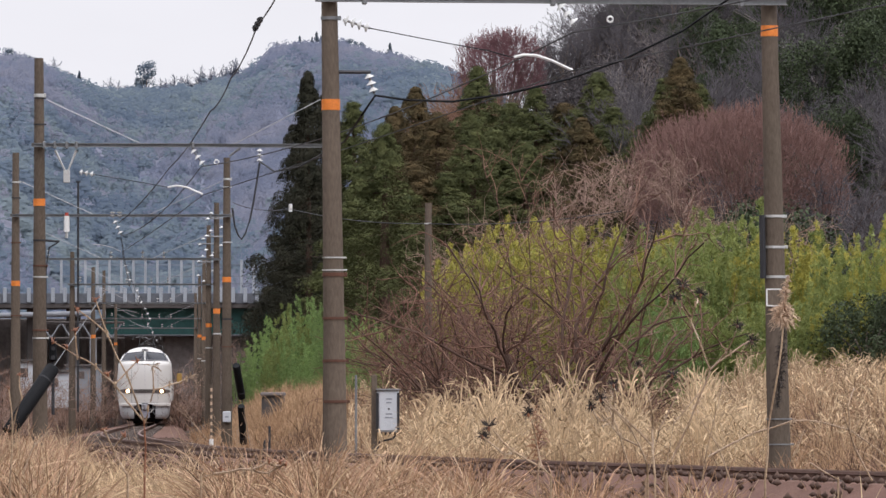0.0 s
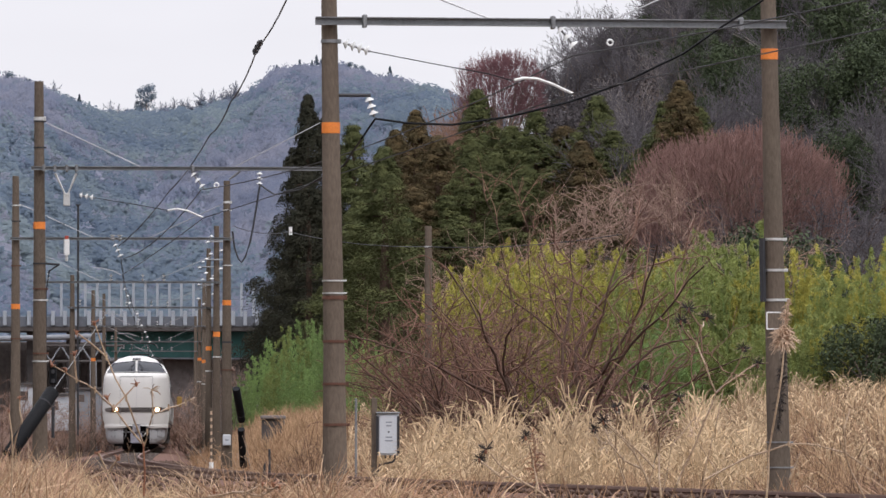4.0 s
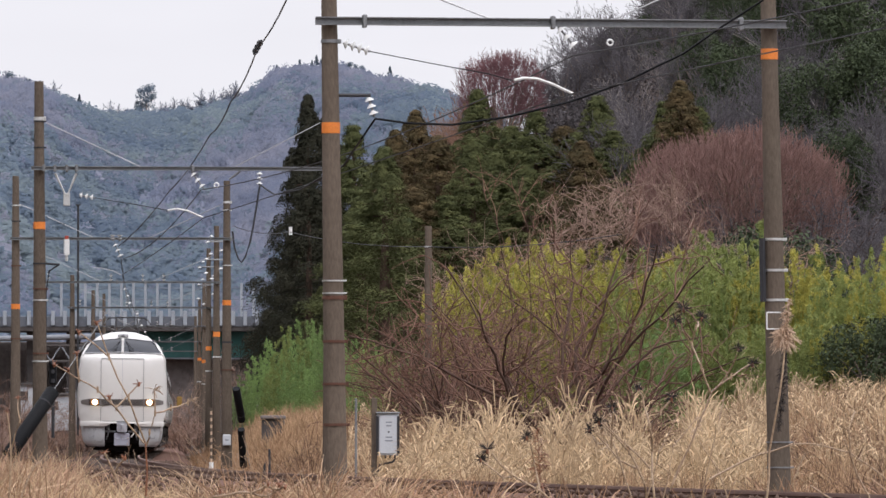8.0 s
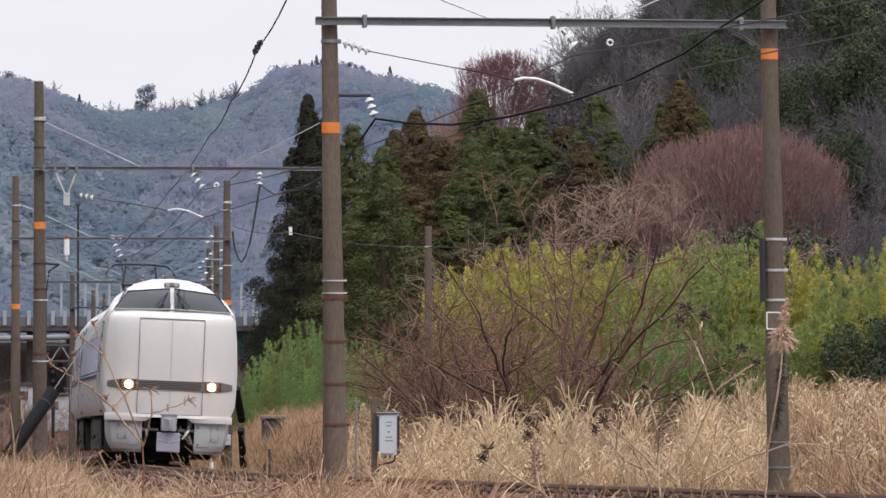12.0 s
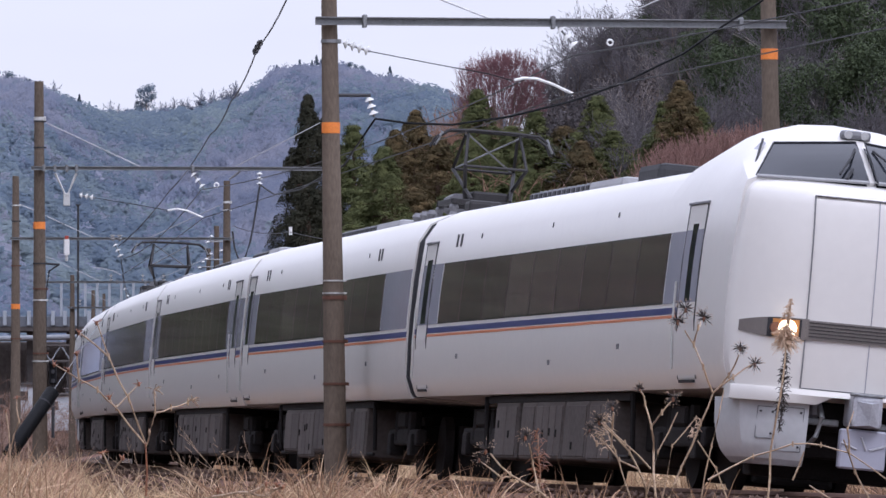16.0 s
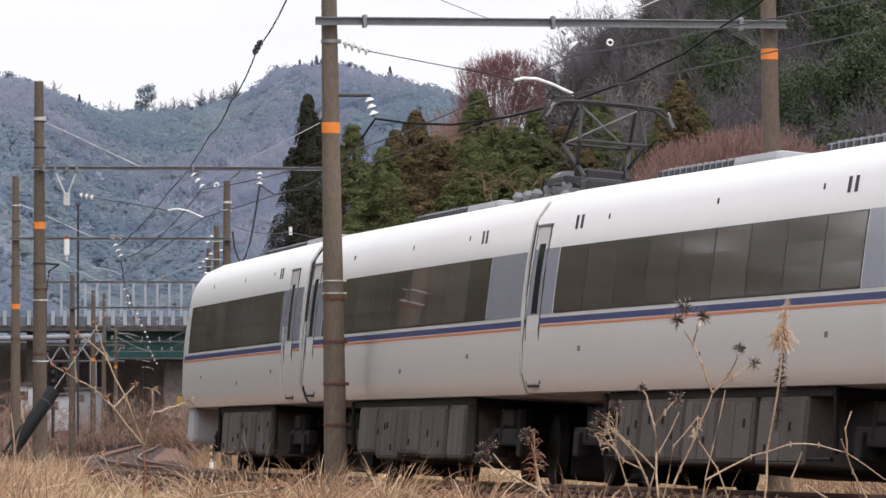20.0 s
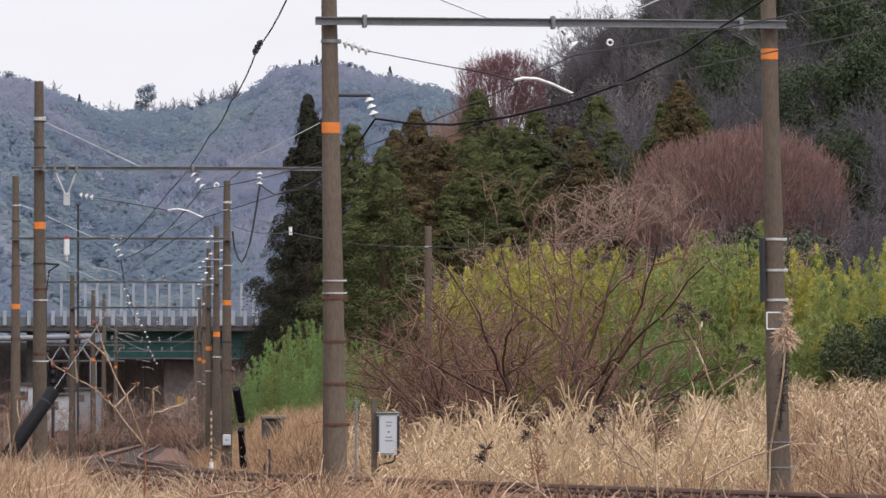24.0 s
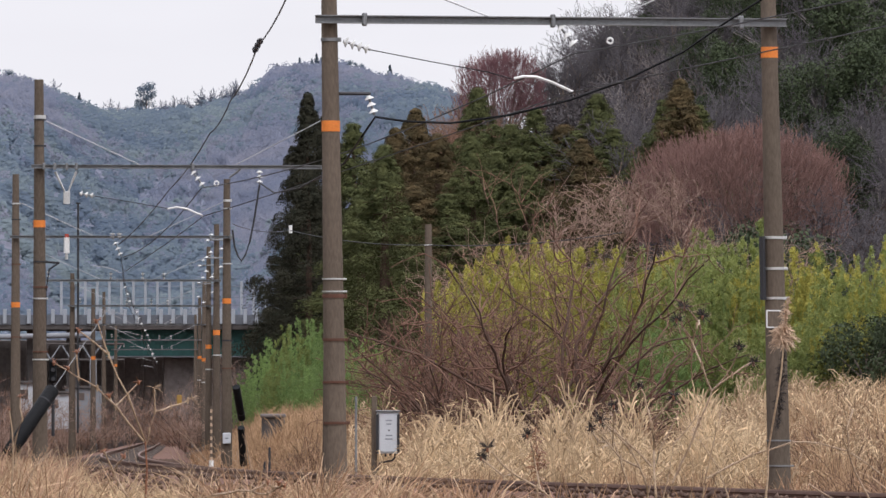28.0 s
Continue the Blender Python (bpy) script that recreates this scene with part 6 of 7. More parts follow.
        put(bare_tree("bare_tree", "pale-limbed leafless tree on the wooded slope", limbs_v[i % 2], None, group="trees on the slope"), placed(px, y, rnd.random() * 360, rnd.uniform(0.4, 0.62)))
    build_other_side([cedar_variant(81, 15, 3.0, M_CEDAR, 130, 40, 0.2), cedar_variant(82, 15, 3.1, M_CEDAR, 130, 40, 0.2)], [round_variant(83, 9, 3.2, M_EVER, 4000, 0.34)], grey_v)
    for i in range(16):
        slope(rnd.uniform(1400, 1640), rnd.uniform(316, 350), rnd.choice((0, 1)), rnd.uniform(0.5, 0.7))
    for px, y, size, k in ((1440, 330, 0.7, 3), (1530, 345, 0.9, 4), (1480, 370, 0.9, 3), (1340, 318, 0.45, 4), (1400, 312, 0.4, 3), (1560, 330, 0.8, 3), (1300, 350, 0.6, 4)):
        slope(px, y, k, size)


def build_other_side(ced, ever, grey_v):
    """Out-of-view trees on the rise across the line, added for the windows to reflect."""
    rnd = random.Random(21)
    for i in range(190):
        y = rnd.uniform(95, 420) if i < 110 else rnd.uniform(-170, 95)
        x = -15 - max(y, 0) * 0.055 - rnd.random() * 24 - (8 if i >= 110 else 0)
        m = pose(x, y, float(ground_z(x, y)), 0, 0, rnd.random() * 360)
        # a gap cut so the panes reflect sky, with only a few trees left
        if y > 100 and -0.7 < (x - 3.7) / (y - 76) < -0.405 and i % 11:
            continue
        k = i % 5
        if k < 2:
            put(leafy_tree("cedar_tree", "out-of-view dark cedar across the line, reflected in the windows", ced[k], None, "trees across the line"), m @ Matrix.Diagonal((1.1, 1.1, 1.1, 1)))
        elif k < 4:
            put(leafy_tree("evergreen_tree", "out-of-view dark evergreen across the line, reflected in the windows", ever[0], None, "trees across the line"), m @ Matrix.Diagonal((1.4, 1.4, 1.5, 1)))
        else:
            put(bare_tree("bare_tree", "out-of-view leafless grey tree across the line, reflected in the windows", grey_v[0], None, group="trees across the line"), m)


def build_woods():
    rng = np.random.default_rng(11)
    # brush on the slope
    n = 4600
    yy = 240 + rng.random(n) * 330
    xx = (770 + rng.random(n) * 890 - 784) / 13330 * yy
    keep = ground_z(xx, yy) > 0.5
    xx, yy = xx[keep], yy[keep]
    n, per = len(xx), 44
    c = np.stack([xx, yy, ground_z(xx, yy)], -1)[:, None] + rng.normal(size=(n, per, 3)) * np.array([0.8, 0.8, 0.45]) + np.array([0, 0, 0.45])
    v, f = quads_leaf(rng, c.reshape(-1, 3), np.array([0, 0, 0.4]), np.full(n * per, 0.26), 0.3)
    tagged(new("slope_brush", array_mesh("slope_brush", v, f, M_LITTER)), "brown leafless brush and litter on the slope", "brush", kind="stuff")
    # far woods over the ridge, haze in their colour: soft crowns, some leafy, some bare and upright
    n = 6800
    yy = 780 + rng.random(n) ** 0.8 * 780
    xx = (-40 + rng.random(n) * 920 - 784) / 13330 * yy
    base = np.stack([xx, yy, ground_z(xx, yy)], -1)
    patch = np.sin(xx * 0.11 + 1) + np.sin(yy * 0.021 + xx * 0.05) + rng.normal(size=n) * 0.7
    for test, mt, lab, sprigs, leafy in ((patch > 0.0, M_HAZELEAF, "distant grey-green woods tinted with haze", 70, True), (patch <= 0.0, M_HAZETWIG, "distant leafless grey woods tinted with haze", 70, False)):
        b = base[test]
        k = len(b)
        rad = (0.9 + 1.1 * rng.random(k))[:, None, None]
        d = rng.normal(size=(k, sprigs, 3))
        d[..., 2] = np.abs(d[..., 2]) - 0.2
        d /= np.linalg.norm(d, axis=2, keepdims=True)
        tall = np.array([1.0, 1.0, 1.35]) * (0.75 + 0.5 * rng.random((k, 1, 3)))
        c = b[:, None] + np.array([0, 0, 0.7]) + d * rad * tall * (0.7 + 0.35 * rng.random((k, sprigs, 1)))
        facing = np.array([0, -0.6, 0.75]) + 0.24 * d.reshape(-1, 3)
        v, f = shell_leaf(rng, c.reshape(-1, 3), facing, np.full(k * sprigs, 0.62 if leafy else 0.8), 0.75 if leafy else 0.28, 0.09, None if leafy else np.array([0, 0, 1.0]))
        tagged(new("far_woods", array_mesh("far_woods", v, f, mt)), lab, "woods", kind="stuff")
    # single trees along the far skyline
    pine_t = round_variant(71, 9, 2.0, M_HAZELEAF, 2600, 0.3)
    cone_t = cedar_variant(72, 9, 2.1, M_HAZELEAF, 150, 26, 0.2)
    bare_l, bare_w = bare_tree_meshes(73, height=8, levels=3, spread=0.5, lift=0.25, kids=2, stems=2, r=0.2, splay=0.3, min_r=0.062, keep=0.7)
    bare_v = array_mesh("limbs", *bare_l, M_HAZETWIG), array_mesh("twigs", *bare_w, M_HAZETWIG)
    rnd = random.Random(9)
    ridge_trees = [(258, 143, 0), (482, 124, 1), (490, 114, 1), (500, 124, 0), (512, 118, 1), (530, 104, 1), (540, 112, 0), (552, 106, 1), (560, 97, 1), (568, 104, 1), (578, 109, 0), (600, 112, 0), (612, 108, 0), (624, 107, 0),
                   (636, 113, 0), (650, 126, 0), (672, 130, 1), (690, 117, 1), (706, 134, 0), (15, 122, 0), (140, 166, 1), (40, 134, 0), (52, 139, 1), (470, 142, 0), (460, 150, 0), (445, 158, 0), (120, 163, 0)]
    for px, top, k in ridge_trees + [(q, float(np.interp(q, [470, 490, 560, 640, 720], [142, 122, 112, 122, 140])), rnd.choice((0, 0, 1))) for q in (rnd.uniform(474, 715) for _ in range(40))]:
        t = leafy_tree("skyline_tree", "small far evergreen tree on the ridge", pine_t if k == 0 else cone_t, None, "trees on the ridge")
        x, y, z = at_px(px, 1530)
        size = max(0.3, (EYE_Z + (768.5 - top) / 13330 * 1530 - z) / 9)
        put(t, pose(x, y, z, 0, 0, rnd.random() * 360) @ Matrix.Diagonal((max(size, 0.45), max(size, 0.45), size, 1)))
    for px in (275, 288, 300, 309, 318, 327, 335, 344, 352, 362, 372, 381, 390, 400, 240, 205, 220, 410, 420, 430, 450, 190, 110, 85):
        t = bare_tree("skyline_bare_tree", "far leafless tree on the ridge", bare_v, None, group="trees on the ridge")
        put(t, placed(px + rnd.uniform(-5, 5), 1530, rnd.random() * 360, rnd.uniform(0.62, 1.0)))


def build_grass():
    rng = np.random.default_rng(12)
    plume = (0.24, 0.22, 0.32, 1.0, 0.7)
    # tall plumed straw beyond the track, in tufts
    blades(61, off_track(clumped(rng, 6000, 128, 196, 620, 1400, 160, 0.32), 2.9), 1.4, 0.018, M_TALLPLUME, "plumed_straw", "tall pale plumed grass beyond the track", "dry grass", 0.14, 0.24, plume)
    blades(65, off_track(clumped(rng, 9500, 128, 150, 640, 1330, 72, 0.22), 2.9), 1.78, 0.021, M_TALLPLUME, "plumed_straw_tufts", "tufts of tall hooked plume grass", "dry grass", 0.1, 0.26, plume)
    blades(82, off_track(clumped(rng, 3800, 128, 196, 1370, 1640, 90, 0.35), 2.9), 1.02, 0.019, M_TALLPLUME, "low_plumed_straw", "lower pale plumed grass beyond the track", "dry grass", 0.2, 0.2, plume)
    blades(66, off_track(clumped(rng, 25000, 116, 200, 600, 1640, 420, 0.4), 2.9), 0.95, 0.0085, M_STRAWPALE, "tall_straw", "pale dry grass beyond the track", "dry grass", 0.35, 0.05)
    blades(62, off_track(wedge(rng, 23000, 106, 235, 400, 1640), 2.75), 0.72, 0.009, M_STRAW, "dry_grass", "tangled dry brown grass beside the track", "dry grass", 0.8, 0.05)
    blades(70, off_track(wedge(rng, 16000, 108, 190, 420, 1640), 2.8), 0.85, 0.016, M_STRAWDARK, "dark_straw", "dark dead stems standing in for shaded gaps in the grass", "dead weeds", 0.8, 0.03)
    blades(67, off_track(wedge(rng, 14000, 108, 330, -60, 500), 2.3), 0.7, 0.017, M_STRAW, "verge_grass", "dry grass along the far track verge", "dry grass", 1.0, 0.04)
    blades(75, off_track(clumped(rng, 8000, 150, 245, 410, 680, 150, 0.35), 2.6), 0.62, 0.012, M_STRAWPALE, "pale_verge_straw", "pale dry grass below the bamboo", "dry grass", 0.6, 0.05)
    blades(80, off_track(wedge(rng, 12000, 112, 175, 390, 680), 2.5), 0.45, 0.016, M_PALESTRAND, "low_verge_straw", "low bleached grass on the verge", "dry grass", 1.2, 0.04)
    blades(81, off_track(clumped(rng, 9000, 222, 284, 412, 640, 190, 0.5), 2.6), 0.95, 0.017, M_STRAWPALE, "verge_tufts", "tufts of pale grass before the bamboo", "dry grass", 0.5, 0.08)
    # left verge, taller
    blades(68, off_track(clumped(rng, 7000, 96, 150, -70, 130, 120, 0.25), 2.4), 1.15, 0.012, M_RUSSET, "left_straw", "tall tangled straw beside the stay guard", "dry grass", 0.8, 0.06)
    blades(73, off_track(clumped(rng, 6000, 96, 150, -70, 140, 110, 0.25), 2.4), 1.1, 0.01, M_TALLPLUME, "left_pale_straw", "pale fine straw beside the stay guard", "dry grass", 0.9, 0.08)
    blades(74, off_track(clumped(rng, 9000, 84, 99, -60, 700, 200, 0.22), 2.0), 1.0, 0.013, M_TALLPLUME, "near_fine_straw", "fine pale straw before the track", "dry grass", 1.2, 0.06)
    # before the track
    def near(seed, xy, height, width, mt, name, label, kind, *shape):
        blades(seed, xy, trimmed(xy, height), width, mt, name, label, kind, *shape)
    near(63, off_track(clumped(rng, 15000, 66, 99, -60, 1640, 420, 0.2), 2.0), 1.17, 0.0105, M_STRAW, "near_grass", "dry straw-coloured grass before the track", "dry grass", 1.0, 0.05)
    near(69, off_track(wedge(rng, 12500, 60, 98, -60, 1640), 2.0), 1.0, 0.012, M_TALLPLUME, "near_pale_grass", "pale dry blades before the track", "dry grass", 1.1, 0.05)
    near(64, off_track(wedge(rng, 6500, 70, 98.5, -60, 1640), 1.9), 0.95, 0.014, M_STRAWDARK, "dead_weeds", "dark dead weeds among the straw", "dead weeds", 0.9, 0.03)
    near(71, off_track(clumped(rng, 12000, 70, 99, -60, 1640, 300, 0.25), 1.9), 1.1, 0.014, M_RUSSET, "russet_grass", "russet dead grass before the track", "dry grass", 1.1, 0.06)
    near(78, off_track(clumped(rng, 5200, 78, 98, -60, 1640, 360, 0.3), 2.0), 1.15, 0.02, M_PALESTRAND, "arching_straw", "pale arching straw strands before the track", "dry grass", 1.7, 0.12)
    near(79, off_track(clumped(rng, 2200, 100, 128, -60, 640, 160, 0.3), 2.4), 1.0, 0.024, M_PALESTRAND, "bent_straw", "pale bent straw beside the stay guard", "dry grass", 1.6, 0.12)
    blades(72, off_track(clumped(rng, 9000, 108, 190, 380, 1640, 240, 0.4), 2.7), 0.75, 0.011, M_RUSSET, "russet_verge", "russet dead grass beyond the track", "dry grass", 0.8, 0.05)
    # litter along the track's near edge
    for seed, n, mt, name, label in ((76, 6500, M_RUSSET, "track_edge_grass", "russet grass along the edge of the ballast"), (77, 9000, M_STRAWDARK, "track_edge_weeds", "dark dead weeds along the edge of the ballast")):
        yy = 62 + rng.random(n) * 75
        off = rng.choice((-1, 1), n) * (2.3 + rng.random(n) * 1.1)
        blades(seed, np.stack([np.interp(-yy, -Y_LINE, X_LINE) + off, yy], -1), 0.72, 0.012, mt, name, label, "dry grass", 1.0, 0.05)
    # saplings before the rails
    sap = [variant(k, M_PALETWIG, M_PALETWIG, height=2.3, levels=3, spread=0.42, lift=0.16, kids=1, stems=n, r=0.01, splay=0.3, min_r=0.004, keep=0.6) for k, n in ((34, 2), (37, 1), (38, 2))]
    for i, (px, y, turn, size) in enumerate(((372, 94, 0, 0.95), (338, 96, 120, 1.0), (428, 93, 200, 0.85), (405, 90, 60, 0.75), (612, 93, 300, 0.7), (575, 92, 10, 0.6))):
        put(bare_tree("bare_sapling", "pale leafless sapling in the dry grass", sap[i % 3], None, group="saplings by the rails"), placed(px, y, turn, size))


def build_bridge():
    """The road bridge across the valley."""
    y = 600
    br = thing("road_bridge", "green steel girder road bridge with tall barrier posts", "bridge")
    x0, x1 = (-140 - 784) / 13330 * y, (500 - 784) / 13330 * y
    def zz(py):
        return EYE_Z + (768.5 - py) / 13330 * y
    def xx(px):
        return (px - 784) / 13330 * y
    part("girder", Mesh().box(((xx(190) + x1) / 2, y - 2, (zz(634) + zz(588)) / 2), (x1 - xx(190), 1.0, zz(588) - zz(634)), 0.05), M_GIRDER, br, "green painted steel girder")
    for i in range(16):
        part("girder_stiffener", Mesh().box((xx(198 + i * 19), y - 2.53, (zz(632) + zz(590)) / 2), (0.05, 0.06, zz(590) - zz(632))), M_GIRDER, br)
    part("girder_flange", Mesh().box(((xx(190) + x1) / 2, y - 2.2, zz(635)), (x1 - xx(190), 0.9, 0.1), 0.02), M_CONC, br)
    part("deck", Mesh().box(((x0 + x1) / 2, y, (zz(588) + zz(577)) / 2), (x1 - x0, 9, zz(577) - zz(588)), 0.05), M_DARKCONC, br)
    part("parapet", Mesh().box(((x0 + x1) / 2, y - 4.4, (zz(580) + zz(562)) / 2), (x1 - x0, 0.3, zz(562) - zz(580)), 0.04), M_PARAPET, br, "blue-grey concrete parapet")
    x = x0
    while x < x1:
        part("parapet_bracket", Mesh().box((x + 0.3, y - 4.66, zz(565)), (0.3, 0.2, zz(552) - zz(578)), 0.03), M_POSTGREY, br)
        if x > xx(100):
            part("barrier_post", Mesh().box((x, y - 4.4, (zz(568) + zz(503)) / 2), (0.2, 0.2, zz(503) - zz(568)), 0.015), M_POSTGREY, br)
        x += 0.95
    for py in (512, 532, 545):
        part("barrier_rail", Mesh().box(((xx(100) + x1) / 2, y - 4.35, zz(py)), (x1 - xx(100), 0.06, 0.07)), M_BARRIER, br)
    part("abutment", Mesh().box((xx(400), y + 2, (zz(636) - 1) / 2), (xx(520) - xx(300), 5, zz(636) + 1), 0.1), M_WALLSTONE, br, "stained stone abutment")
    part("retaining_wall", Mesh().box(((xx(-80) + xx(300)) / 2, y + 6, (zz(604) - 1) / 2), (xx(300) - xx(-80), 1.5, zz(604) + 1), 0.1), M_WALLSTONE, br, "stone retaining wall under the bridge")
    for k in range(11):
        part("wall_buttress", Mesh().box((xx(-60 + 34 * k), y + 5.1, (zz(618) - 1) / 2), (0.35, 0.4, zz(618) + 1), 0.05), M_WALLSTONE, br)
    for px in (-40, 60, 130):
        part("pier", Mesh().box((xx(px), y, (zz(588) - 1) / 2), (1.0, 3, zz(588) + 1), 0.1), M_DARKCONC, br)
    # truss span and pipe at its near side
    tr = thing("pipe_bridge", "pale pipe on a dark steel truss beside the bridge", "pipe bridge")
    d = 560
    part("pipe", Mesh().tube([bearing(-60, 601, d), bearing(165, 596, d)], 0.2, 12), M_CONC, tr, smooth=True)
    part("lower_chord", Mesh().tube([bearing(70, 640, d), bearing(220, 640, d)], 0.1, 6), M_DARKCONC, tr)
    part("upper_chord", Mesh().tube([bearing(70, 612, d), bearing(220, 612, d)], 0.1, 6), M_DARKCONC, tr)
    for i in range(8):
        part("truss_diagonal", Mesh().tube([bearing(72 + i * 18, 640 if i % 2 else 612, d), bearing(90 + i * 18, 612 if i % 2 else 640, d)], 0.06, 6), M_CONC, tr)
    part("support", Mesh().box((bearing(165, 700, d).x, d, 2.6), (0.5, 0.5, 7.0), 0.03), M_CONC, tr)
    part("support", Mesh().box((bearing(72, 700, d).x, d, 2.6), (0.5, 0.5, 7.0), 0.03), M_DARKCONC, tr)


def box_at(name, label, category, px0, px1, py0, py1, depth, thick, material, bevel=0.03):
    a, b = bearing(px0, py1, depth), bearing(px1, py0, depth)
    th = thing(name, label, category)
    body = part("body", Mesh().box(((a.x + b.x) / 2, depth, (a.z + b.z) / 2), (b.x - a.x, thick, b.z - a.z), bevel), material, th)
    return th, body


def build_small():
    # relay cabinet on its post
    d = 146
    box, case = box_at("relay_cabinet", "pale grey metal cabinet on a post in dry grass", "cabinet", 667, 706, 732, 806, d, 0.26, M_BOX, 0.012)
    lx, rx, tz, bz = bearing(667, 0, d).x, bearing(706, 0, d).x, bearing(0, 732, d).z, bearing(0, 806, d).z
    part("cabinet_door", Mesh().box(((lx + rx) / 2 + 0.015, d - 0.14, (tz + bz) / 2), (rx - lx - 0.06, 0.02, tz - bz - 0.06), 0.008), M_BOX, box)
    for x in (lx + 0.012, rx - 0.012):
        part("cabinet_edge", Mesh().box((x, d - 0.15, (tz + bz) / 2 - 0.02), (0.05, 0.03, tz - bz - 0.06)), M_SEAM, box, "dark rubber edge")
    part("cabinet_roof", Mesh().box(((lx + rx) / 2, d - 0.02, tz + 0.012), (rx - lx + 0.05, 0.34, 0.03), 0.01), M_STEEL, box)
    for dz, w in ((-0.17, 0.12), (-0.24, 0.1), (-0.46, 0.13), (-0.53, 0.15)):
        part("print_bar", Mesh().box(((lx + rx) / 2 + 0.02, d - 0.152, tz + dz), (w, 0.004, 0.025)), M_PRINT, box)
    part("keyhole", Mesh().tube([((lx + rx) / 2 + 0.02, d - 0.15, tz - 0.36), ((lx + rx) / 2 + 0.02, d - 0.158, tz - 0.36)], 0.018, 8), M_SEAM, box)
    for i in range(4):
        part("cable_gland", Mesh().tube([(lx + 0.08 + i * 0.09, d, bz), (lx + 0.08 + i * 0.09, d, bz - 0.06)], 0.02, 6), M_SEAM, box)
    part("post", Mesh().box((lx - 0.05, d + 0.02, (tz - 0.7) / 2 + 0.15), (0.11, 0.11, tz + 1.0), 0.012), M_POLE, box)
    part("cable", Mesh().tube([(rx - 0.06, d, bz - 0.05), (rx - 0.12, d, bz - 0.13), (lx + 0.06, d, bz - 0.18), (lx - 0.02, d, bz - 0.4)], 0.022, 6), M_SEAM, box)
    # pole behind the shrubs
    x, y, z = at_px(758, 190)
    p = thing("lone_pole", "single brown concrete pole among the shrubs", "pole", m=pose(x, y, 0))
    pole = concrete_pole(p, (0, 0, -1), 5.92, 0.115, 0.085)
    collar(pole, "strap", 0, 0, 5.4, 0.1, 0.03, M_BRIGHT)
    # thin mast
    m = thing("thin_mast", "thin dark steel mast beside the line", "mast")
    part("mast", Mesh().tube([bearing(138, 770, 300), bearing(138, 364, 300)], 0.045, 8), M_SEAM, m)
    part("mast_cap", Mesh().box(bearing(138, 363, 300), (0.2, 0.1, 0.06), 0.01), M_SEAM, m)
    # stay guards: black pipes round slanting stays
    for pts, r, d in ((((16, 806), (94, 692)), 0.145, 150), (((418, 688), (428, 745)), 0.11, 212), (((427, 760), (431, 826)), 0.10, 206)):
        g = thing("stay_guard", "black plastic guard pipe on a slanting stay", "guard pipe", "stay guards")
        a, b = bearing(*pts[0], d), bearing(*pts[1], d + 0.8)
        u = (b - a).normalized()
        part("pipe", Mesh().tube([a, a + u * 0.02, b - u * 0.03, b], [r * 0.93, r, r, r * 0.9], 18), M_BLACK, g, smooth=True)
        part("stay", Mesh().tube([b, b + u * 2.2], 0.009, 6), M_STEEL, g)
        part("pipe_clip", Mesh().tube([a.lerp(b, 0.8), a.lerp(b, 0.8) + u * 0.03], r + 0.006, 16), M_SEAM, g)
    # signal head, distance post, stakes, sign
    sg = thing("railway_signal", "black railway signal head on a thin post", "signal")
    part("head", Mesh().box(bearing(94, 660, 240), (0.24, 0.2, 0.75), 0.06), M_BLACK, sg)
    part("post", Mesh().tube([bearing(94, 775, 240), bearing(94, 660, 240)], 0.05, 8), M_SEAM, sg)
    for k in (642, 658, 674):
        part("lens_hood", Mesh().tube([bearing(94, k, 239.88), bearing(94, k, 239.7)], 0.07, 10), M_SEAM, sg)
    ps = thing("striped_post", "thin post with black and white stripes", "post")
    for i in range(18):
        part("stripe", Mesh().tube([bearing(374, 830 - i * 6, 200), bearing(374, 824 - i * 6, 200)], 0.03 if i > 1 else 0.06, 8), (M_POLE if i % 2 else M_PLUME) if i > 1 else M_PORC, ps)
    for px, y0, y1 in ((468, 820, 836), (477, 795, 836), (630, 705, 740)):
        st = thing("short_stake", "short dark stake in the dry grass", "stake", "stakes")
        part("stake", Mesh().box((bearing(px, y0, 140).x, 140, (bearing(px, y0, 140).z - 0.6) / 2), (0.045, 0.045, bearing(px, y0, 140).z + 0.6), 0.006), M_SEAM if y0 > 750 else M_STEEL, st)
    cul, _ = box_at("stone_culvert", "low dark stone culvert in the dry grass", "culvert", 464, 503, 742, 790, 232, 1.6, M_DARKCONC, 0.08)
    a, b = bearing(462, 742, 232), bearing(505, 742, 232)
    part("cap_stone", Mesh().box(((a.x + b.x) / 2, 232, a.z + 0.05), (b.x - a.x, 1.8, 0.12), 0.03), M_WALLSTONE, cul)
    box_at("yellow_sign", "small yellow sign beside the track", "sign", 313, 322, 702, 720, 330, 0.05, M_YELLOW)
    # low buildings beyond the line
    for px0, px1, py0, py1, d, mt, lab in ((36, 66, 682, 735, 420, M_PLASTER, "low white plastered hut beyond the line"), (84, 124, 700, 738, 430, M_PLASTER, "low white shed beyond the line"), (118, 182, 690, 742, 520, M_CONC, "grey retaining wall beyond the line")):
        th, body = box_at("shed", lab, "shed", px0, px1, py0, py1 + 25, d, 3.0, mt, 0.05)
        a, b = bearing(px0 - 2, py0, d), bearing(px1 + 2, py0 - 3, d)
        part("shed_roof", Mesh().box(((a.x + b.x) / 2, d, a.z + 0.06), (b.x - a.x, 3.4, 0.14), 0.02), M_DARKCONC, th)
        part("shed_window", Mesh().box(((a.x + b.x) / 2 - 0.2, d - 1.52, a.z - 0.6), (0.5, 0.05, 0.5), 0.01), M_GLASS, th)


